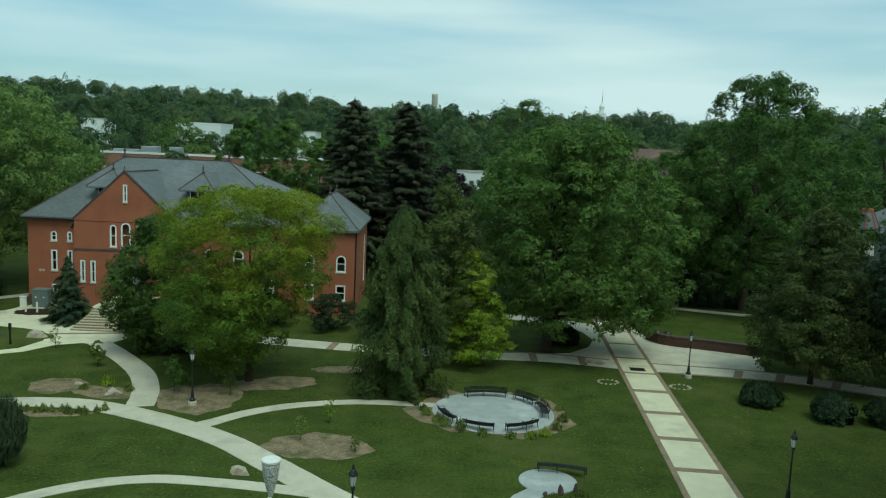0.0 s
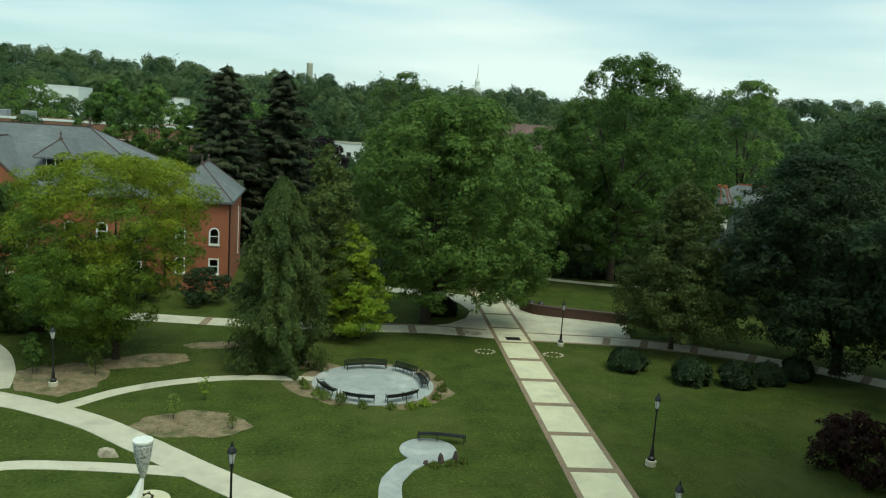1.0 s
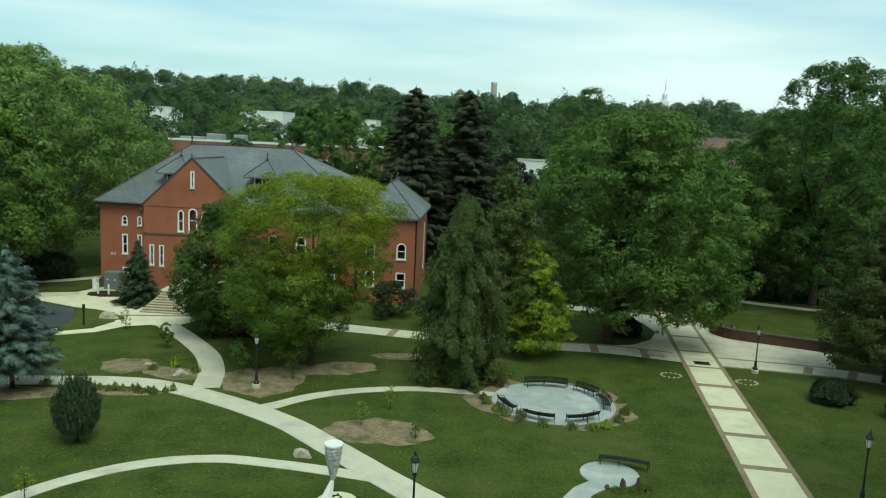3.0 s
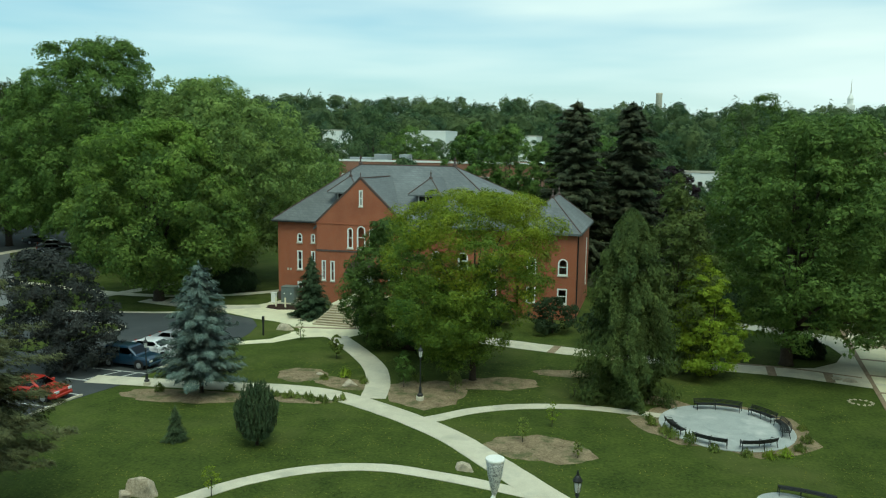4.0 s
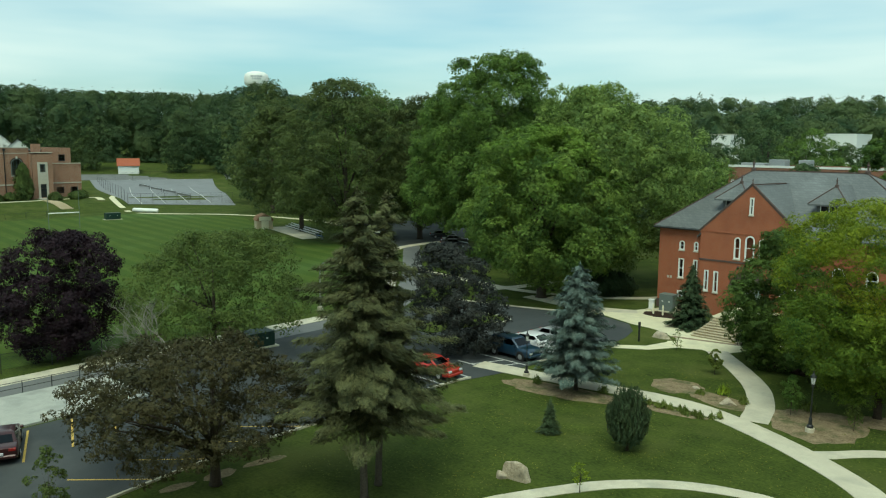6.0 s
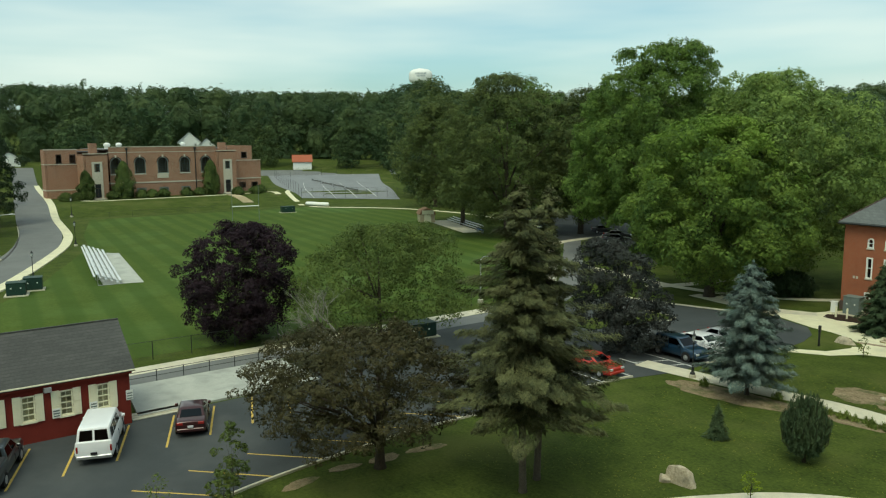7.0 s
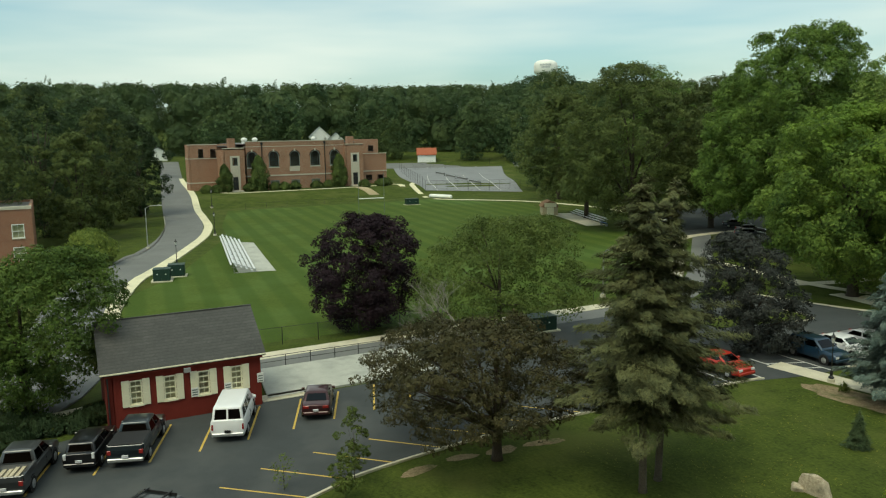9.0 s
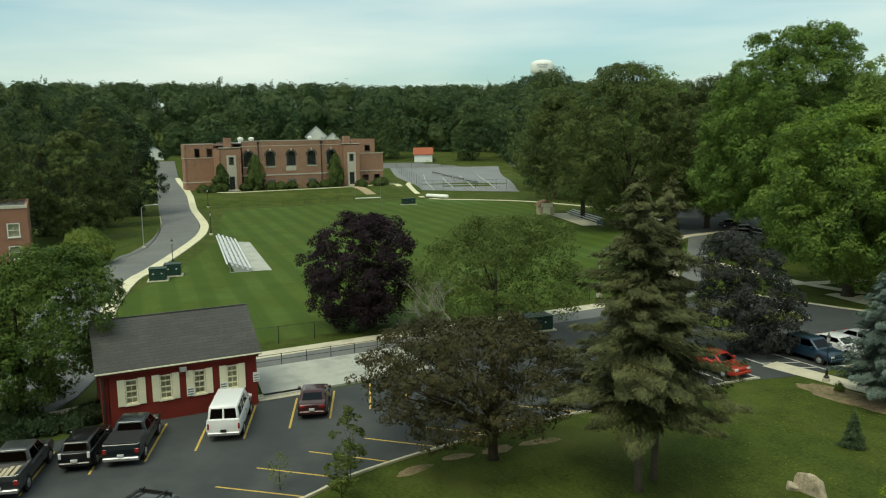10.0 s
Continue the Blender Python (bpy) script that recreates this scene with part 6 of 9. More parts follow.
def brick_hall():
    h = thing("brick_hall", "orange-red brick college hall with grey slate roofs and white windows", "building", (-24, 86, 0))
    # left and middle of the front
    front = [(2.25, 2.82, 6.33, 7.28, 1), (2.25, 2.82, 3.4, 5.42), (2.25, 2.82, 1.2, 2.05), (3.85, 4.3, 6.33, 7.28, 1), (3.85, 4.3, 3.4, 5.42), (17.2, 18.2, 4.4, 6.1, 1), (17.2, 18.2, 1.6, 3.3), (20, 21, 4.4, 6.1, 1), (20, 21, 1.6, 3.3), (23, 24, 4.4, 6.1, 1), (23, 24, 1.6, 3.3)]
    pl = wall(h, (-39, 76), (-13, 76), -0.3, 8.55, M_HALLBRICK, front + [(8.25, 11.35, 0.9, 4.7)], windows=False)
    for o in front:
        window(h, pl, o, frame_w=0.11)
    wall(h, (-39, 100), (-39, 76), -0.3, 8.55, M_HALLBRICK, [(4 + 4 * k, 4.9 + 4 * k, z, z + 1.9) for k in range(5) for z in (1.8, 5.4)])
    wall(h, (-13, 89), (-13, 100), -0.3, 8.55, M_HALLBRICK)
    wall(h, (-13, 100), (-39, 100), -0.3, 8.55, M_HALLBRICK)
    # gabled entrance bay
    gx0, gx1, gy = -34.25, -24.45, 75.45
    X = lambda x: x - gx0
    holes = [(X(-30.78), X(-30.17), 6.03, 8.18, 1), (X(-29.71), X(-28.81), 6.0, 8.4, 1), (X(-28.35), X(-27.74), 6.03, 8.18, 1), (X(-33.68), X(-33.24), 2.5, 4.6), (X(-32.7), X(-32.23), 2.45, 4.58), (X(-26.2), X(-25.74), 2.45, 4.58), (X(-25.2), X(-24.75), 2.5, 4.6), (X(-29.48), X(-29.1), 10.44, 12.1)]
    door = (X(-30.5), X(-27.9), 1.2, 4.25, 1)
    place = wall(h, (gx0, gy), (gx1, gy), -0.3, 8.64, M_HALLBRICK, holes + [door], top=(X(-29.35), 13.3), windows=False)
    for o in holes:
        window(h, place, o, frame_w=0.11)
    wall(h, (gx0, 76.4), (gx0, gy), -0.3, 8.64, M_HALLBRICK)
    wall(h, (gx1, gy), (gx1, 76.4), -0.3, 8.64, M_HALLBRICK)
    # porch recess with pale double doors and a fanlight
    slab(h, "porch", [(-30.6, -27.8, 76.9, 77.1, 0.9, 4.6), (-30.7, -30.5, 75.8, 77.1, 0.9, 4.6), (-27.9, -27.7, 75.8, 77.1, 0.9, 4.6), (-30.7, -27.7, 75.5, 77.1, 0.9, 1.2)], M_DKSTONE)
    leaf = boxes((-30.3, -29.25, 76.76, 76.88, 1.2, 3.3), (-29.15, -28.1, 76.76, 76.88, 1.2, 3.3), (-30.3, -28.1, 76.76, 76.88, 3.34, 3.46), (-30.3, -30.2, 76.76, 76.88, 3.46, 4.0), (-28.2, -28.1, 76.76, 76.88, 3.46, 4.0), (-29.25, -29.15, 76.76, 76.88, 3.46, 4.0), (-30.3, -28.1, 76.76, 76.88, 4.0, 4.1))
    d = put(part("door", leaf, M_WHITE, h, "white double door with glazed lights"), h, Matrix.Identity(4))
    part("pane", boxes((-30.15, -29.4, 76.72, 76.75, 1.9, 3.15), (-29.0, -28.25, 76.72, 76.75, 1.9, 3.15)), M_GLASS, d)
    bm = bmesh.new()
    cx, cz, n = -29.2, 2.95, 16
    for k in range(n):
        a0, a1 = math.pi * k / n, math.pi * (k + 1) / n
        v = [bm.verts.new((cx + r * math.cos(a), y, cz + r * math.sin(a))) for y in (gy - 0.1, gy + 0.2) for r, a in ((1.28, a0), (1.95, a0), (1.95, a1), (1.28, a1))]
        for f in ((0, 1, 2, 3), (7, 6, 5, 4), (0, 4, 5, 1), (1, 5, 6, 2), (2, 6, 7, 3), (3, 7, 4, 0)):
            bm.faces.new([v[i] for i in f])
    put(part("arch", bm, M_DKSTONE, h, "broad dark stone entrance arch"), h, Matrix.Identity(4))
    slab(h, "string_course", [(gx0 - 0.03, gx1 + 0.03, gy - 0.06, gy + 0.05, 5.6, 5.78)], M_DKSTONE)
    slab(h, "string_course", [(gx0, gx1, gy - 0.05, gy + 0.05, 8.5, 8.64)], M_HALLBRICK)
    # name over the arch, unreadable at this distance
    slab(h, "lettering", [(-30.4 + 0.3 * k, -30.2 + 0.3 * k, gy - 0.03, gy, 5.05, 5.35) for k in range(8) if k != 5], M_DKSTONE, label="row of small dark raised letters")
    slab(h, "house_sign", [(-37.95 + 0.3 * k, -37.75 + 0.3 * k, 75.97, 76.0, 3.25, 3.5) for k in range(2)], M_STONE, label="small pale plates")
    # tower wing
    wall(h, (-13.1, 75.5), (-7.1, 75.5), -0.3, 8.5, M_HALLBRICK, [(4.25, 5.18, 4.43, 6.06, 1), (4.25, 5.18, 1.59, 3.11), (1.2, 2.1, 4.43, 6.06, 1), (1.2, 2.1, 1.59, 3.11)], frame_w=0.11)
    wall(h, (-7.1, 75.5), (-7.1, 89), -0.3, 8.5, M_HALLBRICK, [(10.2, 10.75, 2.0, 7.0)], frame_w=0.05)
    wall(h, (-7.1, 89), (-13.1, 89), -0.3, 8.5, M_HALLBRICK)
    slab(h, "basement_course", [(-39.05, -34.25, 75.94, 76.1, -0.3, 0.9)], M_DKSTONE)
    bm = bmesh.new()
    tube(bm, [(-7.02, 75.95, 0), (-7.02, 75.95, 8.3)], 0.06, 6)
    put(part("downpipe", bm, M_BLACK, h, "dark rainwater pipe"), h, Matrix.Identity(4))
    # roofs
    main = put(part("roof", hip_roof(-39, -13, 76, 100, 8.72, (-34.2, 88, 14.35), (-22.6, 88, 14.35)), M_SLATE, h, "grey slate hipped roof"), h, Matrix.Identity(4))
    bm = bmesh.new()
    strip3(bm, (-34.2, 88, 14.38), (-22.6, 88, 14.38), 0.1)
    for e, c in (((-34.2, 88, 14.38), (-39.45, 75.55, 8.74)), ((-22.6, 88, 14.38), (-12.55, 75.55, 8.74)), ((-22.6, 88, 14.38), (-12.55, 100.45, 8.74))):
        strip3(bm, e, c, 0.07)
    finial(bm, -22.6, 88, 14.45, 1.1)
    finial(bm, -34.2, 88, 14.45, 1.1)
    part("ridge", bm, M_DKSTONE, main, "dark ridge caps with finials")
    t = put(part("roof", hip_roof(-13.1, -7.1, 75.5, 89, 8.6, (-10.1, 79.5, 11.75), (-10.1, 84.6, 11.75), over=0.4), M_SLATE, h, "grey slate pavilion roof"), h, Matrix.Identity(4))
    bm = bmesh.new()
    strip3(bm, (-10.1, 79.5, 11.78), (-10.1, 84.6, 11.78), 0.08)
    for e, c in (((-10.1, 79.5, 11.78), (-13.5, 75.1, 8.62)), ((-10.1, 79.5, 11.78), (-6.7, 75.1, 8.62)), ((-10.1, 84.6, 11.78), (-6.7, 89.4, 8.62))):
        strip3(bm, e, c, 0.06)
    finial(bm, -10.1, 79.5, 11.8, 0.8)
    finial(bm, -10.1, 84.6, 11.8, 0.8)
    part("ridge", bm, M_DKSTONE, t, "dark ridge caps with finials")
    g = hull_roof(bmesh.new(), [[(-29.35, 75.7, 13.2), (-29.35, 86.5, 13.2), (-34.75, 86.5, 8.0), (-34.75, 75.7, 8.0)], [(-29.35, 75.7, 13.2), (-23.95, 75.7, 8.0), (-23.95, 86.5, 8.0), (-29.35, 86.5, 13.2)], [(-29.35, 75.7, 13.0), (-34.75, 75.7, 7.8), (-34.75, 86.5, 7.8), (-29.35, 86.5, 13.0)], [(-29.35, 75.7, 13.0), (-29.35, 86.5, 13.0), (-23.95, 86.5, 7.8), (-23.95, 75.7, 7.8)], [(-34.75, 75.7, 8.0), (-34.75, 75.7, 7.8), (-29.35, 75.7, 13.0), (-23.95, 75.7, 7.8), (-23.95, 75.7, 8.0), (-29.35, 75.7, 13.2)]])
    gr = put(part("roof", g, M_SLATE, h, "grey slate roof of the gabled bay"), h, Matrix.Identity(4))
    bm = bmesh.new()
    strip3(bm, (-29.35, 75.35, 13.36), (-29.35, 84.5, 13.24), 0.09)
    strip3(bm, (-29.35, 75.5, 13.38), (-34.5, 75.5, 8.5), 0.14)
    strip3(bm, (-29.35, 75.5, 13.38), (-24.2, 75.5, 8.5), 0.14)
    finial(bm, -29.35, 75.5, 13.4, 0.55)
    part("coping", bm, M_DKSTONE, gr, "dark stone coping on the gable")
    for cx in (-32.6, -23.4):
        dm = put(part("dormer", boxes((cx - 1.15, cx + 1.15, 79.2, 84, 9.6, 11.5)), M_SLATE, h, "slate-hung dormer with a hipped roof"), h, Matrix.Identity(4))
        rf = part("dormer_roof", hip_roof(cx - 1.15, cx + 1.15, 79.2, 87, 11.62, (cx, 80.9, 13.3), (cx, 86, 13.3), over=0.65, thick=0.16), M_SLATE, dm)
        bm = bmesh.new()
        finial(bm, cx, 80.9, 13.32, 0.8)
        for sx in (-1.8, 1.8):
            strip3(bm, (cx, 80.9, 13.33), (cx + sx, 78.55, 11.65), 0.06)
        part("finial", bm, M_DKSTONE, dm)
        part("dormer_window", boxes((cx - 0.8, cx + 0.8, 79.12, 79.19, 10.3, 11.4)), M_DARKIN, dm)
        part("dormer_frame", boxes(*[(cx - 0.8 + 0.77 * k, cx - 0.74 + 0.77 * k, 79.06, 79.14, 10.3, 11.42) for k in range(3)], (cx - 0.8, cx + 0.8, 79.06, 79.14, 10.24, 10.32)), M_WHITE, dm)
    bm = bmesh.new()
    tube(bm, [(-39.5, 75.5, 8.55), (-34.4, 75.5, 8.55)], 0.08, 6)
    put(part("gutter", bm, M_BLACK, h), h, Matrix.Identity(4))
    # floor inside, so that the rooms are closed
    slab(h, "floor", [(-38.6, -13.4, 76.4, 99.6, 3.0, 3.2)], M_DARKIN)
    return h


brick_hall()


def front_steps():
    s = thing("front_steps", "broad tan stone steps with pale treads", "steps", (-27.9, 67.5, 0))
    for k in range(9):
        st = slab(s, "step", [(-30.4 + 0.12 * k, -25.4 - 0.05 * k, 66.0 + 0.36 * k, 69.4, 0.155 * k - 0.02, 0.155 * (k + 1) - 0.05)], M_TAN)
        part("tread", boxes((-30.45 + 0.12 * k, -25.35 - 0.05 * k, 65.93 + 0.36 * k, 69.4, 0.155 * (k + 1) - 0.05, 0.155 * (k + 1))), M_STEP, st).matrix_basis = Matrix.Identity(4)
    slab(s, "landing", [(-30.2, -25.8, 69.4, 75.5, -0.1, 1.3)], M_PANEL)
    bm = bmesh.new()
    for x in (-26.0,):
        tube(bm, [(x, 65.6, 0.0), (x, 65.6, 0.95), (x, 69.2, 2.3), (x, 70.4, 2.3)], 0.03, 6)
        tube(bm, [(x, 69.2, 1.3), (x, 69.2, 2.3)], 0.03, 6)
    put(part("handrail", bm, M_BLACK, s, "black iron handrail"), s, Matrix.Identity(4))


front_steps()


def gymnasium():
    m = thing("gymnasium", "long buff-brown brick gymnasium with tall arched windows and stone bands", "building", (-228, 61, 2))
    B = M_GYMBRICK
    kw = dict(frame_w=0.16, depth=0.25, mat=M_BOXGREY, sill=False)
    # centre
    Y0 = 47.2
    arch = [(y - Y0, y + 2.75 - Y0, 8.1, 12.35, 1) for y in (48.0, 53.95, 59.8, 65.6, 71.3)]
    low = [(y - Y0, y + 2.4 - Y0, 3.4, 4.4) for y in (54.2, 60, 65.8)]
    pl = wall(m, (-213, 47.2), (-213, 75.6), 1.5, 15.0, B, arch + low, windows=False, thick=0.6)
    for o in arch:
        window(m, pl, o, bars=(4, 5), **kw)
        bm = bmesh.new()
        a, b = outline(o, -0.28, 12), outline(o, -0.02, 12)
        for i in range(1, len(a) - 2):
            v = [bm.verts.new((x, y, z)) for y in (-0.06, 0.05) for x, z in (a[i], a[i + 1], b[i + 1], b[i])]
            for f in ((0, 1, 2, 3), (7, 6, 5, 4), (0, 4, 5, 1), (1, 5, 6, 2), (2, 6, 7, 3), (3, 7, 4, 0)):
                bm.faces.new([v[j] for j in f])
        put(part("arch_trim", bm, M_WALLBRICK, m), m, pl)
        put(part("keystone", boxes(((o[0] + o[1]) / 2 - 0.2, (o[0] + o[1]) / 2 + 0.2, -0.1, 0.05, 12.3, 12.95)), M_STONE, m), m, pl)
        put(part("sill_panel", boxes((o[0] - 0.1, o[1] + 0.1, -0.1, 0.05, 7.85, 8.1)), M_STONE, m), m, pl)
    put(part("stone_panel", boxes((12.4, 15.3, -0.06, 0.05, 6.8, 7.85)), M_STONE, m), m, pl)
    for o in low:
        window(m, pl, o, bars=(3, 2), blind=0.9, **kw)
    put(part("stone_band", boxes((0, 28.4, -0.08, 0.05, 5.6, 5.95)), M_STONE, m), m, pl)
    put(part("stone_band", boxes((0, 28.4, -0.1, 0.65, 14.95, 15.15)), M_STONE, m), m, pl)
    put(part("stone_band", boxes((0, 28.4, -0.06, 0.05, 13.6, 13.75)), M_STONE, m), m, pl)
    for y in (4.9, 22.6):
        bm = bmesh.new()
        tube(bm, [(y, -0.12, 2.5), (y, -0.12, 14.4)], 0.11, 6)
        box(bm, y - 0.25, y + 0.25, -0.3, 0, 14.2, 14.8)
        put(part("downpipe", bm, M_BLACK, m), m, pl)
    # stair towers with stone door surrounds
    for y0, y1, zt in ((41.4, 47.1, 13.3), (75.3, 80.7, 13.75)):
        c = (y0 + y1) / 2 + 0.25
        pl = wall(m, (-211.6, y0), (-211.6, y1), 1.5, zt, B, [(c - y0 - 0.7, c - y0 + 0.7, 8.8, 10.95), (c - y0 - 0.8, c - y0 + 0.8, 2.4, 5.8)], windows=False, thick=0.5)
        window(m, pl, (c - y0 - 0.7, c - y0 + 0.7, 8.8, 10.95), bars=(3, 3), **kw)
        wall(m, (-220, y0), (-211.6, y0), 1.5, zt, B)
        wall(m, (-211.6, y1), (-220, y1), 1.5, zt, B)
        put(part("door_surround", boxes((c - y0 - 1.25, c - y0 - 0.7, -0.12, 0.05, 2.2, 11.4), (c - y0 + 0.7, c - y0 + 1.25, -0.12, 0.05, 2.2, 11.4), (c - y0 - 0.7, c - y0 + 0.7, -0.12, 0.05, 5.8, 8.8), (c - y0 - 0.7, c - y0 + 0.7, -0.12, 0.05, 10.95, 11.4)), M_STONE, m, "pale limestone door surround"), m, pl)
        dr = put(part("door", boxes((c - y0 - 0.8, c - y0 - 0.02, 0.2, 0.28, 2.4, 4.7), (c - y0 + 0.02, c - y0 + 0.8, 0.2, 0.28, 2.4, 4.7), (c - y0 - 0.8, c - y0 + 0.8, 0.2, 0.28, 4.75, 5.8)), M_BLACK, m, "dark double door"), m, pl)
        put(part("stoop", boxes((c - y0 - 1.6, c - y0 + 1.6, -1.8, 0.2, 1.6, 2.3), (c - y0 - 1.6, c - y0 + 1.6, -2.6, -1.8, 1.6, 2.15)), M_STONE, m), m, pl)
        slab(m, "tower_roof", [(-220, -211.6, y0, y1, zt - 0.3, zt - 0.1)], M_FLATROOF)
        put(part("stone_band", boxes((-0.05, y1 - y0 + 0.05, -0.1, 0.5, zt, zt + 0.2)), M_STONE, m), m, pl)
        slab(m, "chimney_block", [(-216.5, -214.8, c - 0.9, c + 0.9, zt - 0.2, 16.0)], B)
    # wings
    pl = wall(m, (-220, 33.9), (-220, 41.6), 1.5, 14.4, B, [(2.7, 3.95, 11, 13.2), (5.9, 7.2, 10.95, 13.15)], bars=(2, 2), mat=M_BLACK, sill=True, thick=0.5)
    put(part("stone_band", boxes((-0.05, 7.7, -0.1, 0.05, 10.6, 10.8)), M_STONE, m), m, pl)
    put(part("stone_band", boxes((-0.05, 7.7, -0.1, 0.55, 14.3, 14.55)), M_STONE, m), m, pl)
    put(part("stone_band", boxes((-0.05, 7.7, -0.1, 0.05, 4.0, 4.3)), M_STONE, m), m, pl)
    pl = wall(m, (-225, 33.9), (-220, 33.9), 1.5, 14.4, B)
    for z0, z1 in ((10.6, 10.8), (4.0, 4.3)):
        put(part("stone_band", boxes((0, 5.0, -0.1, 0.05, z0, z1)), M_STONE, m), m, pl)
    wall(m, (-219, 80.6), (-219, 88.4), 1.5, 15.0, B, [(4.6, 6.2, 11.6, 13.2)], bars=(2, 2), mat=M_BLACK)
    pl = wall(m, (-217.5, 80.8), (-217.5, 90.3), 1.5, 10.9, B, [(3, 4.8, 3.2, 4.6), (6.6, 8.4, 3.2, 4.6)], bars=(2, 2), mat=M_BLACK)
    put(part("stone_band", boxes((0, 9.55, -0.1, 0.05, 5.6, 5.9)), M_STONE, m), m, pl)
    put(part("stone_band", boxes((0, 9.55, -0.1, 0.45, 10.8, 11.0)), M_STONE, m), m, pl)
    wall(m, (-217.5, 90.3), (-244, 90.3), 1.5, 10.9, B)
    wall(m, (-219, 88.4), (-244, 88.4), 1.5, 15.0, B)
    wall(m, (-244, 90.3), (-244, 47), 1.5, 14.4, B)
    wall(m, (-225, 47), (-225, 33.9), 1.5, 14.4, B)
    wall(m, (-244, 47), (-225, 47), 1.5, 14.4, B)
    slab(m, "flat_roof", [(-243.6, -213.3, 47, 76, 14.3, 14.5), (-224.7, -220.2, 34.2, 47, 13.8, 14.0), (-243.6, -219.2, 76, 88.2, 14.3, 14.5)], M_FLATROOF)
    slab(m, "low_roof", [(-243.6, -217.7, 88.4, 90.1, 10.4, 10.6), (-219, -217.7, 80.8, 88.4, 10.4, 10.6)], M_FLATROOF)
    slab(m, "room_floor", [(-243, -213.8, 47.5, 75.5, 6.4, 6.6)], M_DARKIN)
    for y, r in ((49.5, 0.7), (52.5, 0.65), (69.5, 0.6)):
        bm = bmesh.new()
        lathe(bm, [(r, 14.4), (r, 15.3), (r * 1.3, 15.4), (r * 1.2, 15.8), (r * 0.5, 16.1)], 12, (-222, y))
        put(part("roof_vent", bm, M_WHITE, m, "white roof ventilator"), m, Matrix.Identity(4))
    return m


gymnasium()


def gym_steps():
    s = thing("garden_steps", "brick garden steps up the bank to the gymnasium", "steps", (-194, 78.5, 0))
    for k in range(13):
        x = -190.5 - 1.15 * k
        z = max(0.165 * (k + 1), gz(x - 1.2, 76) + 0.06)
        slab(s, "step", [(x - 1.2, x, 74.3 + 0.1 * k, 76.9 + 0.1 * k, z - 0.6, z)], M_TAN)


gym_steps()


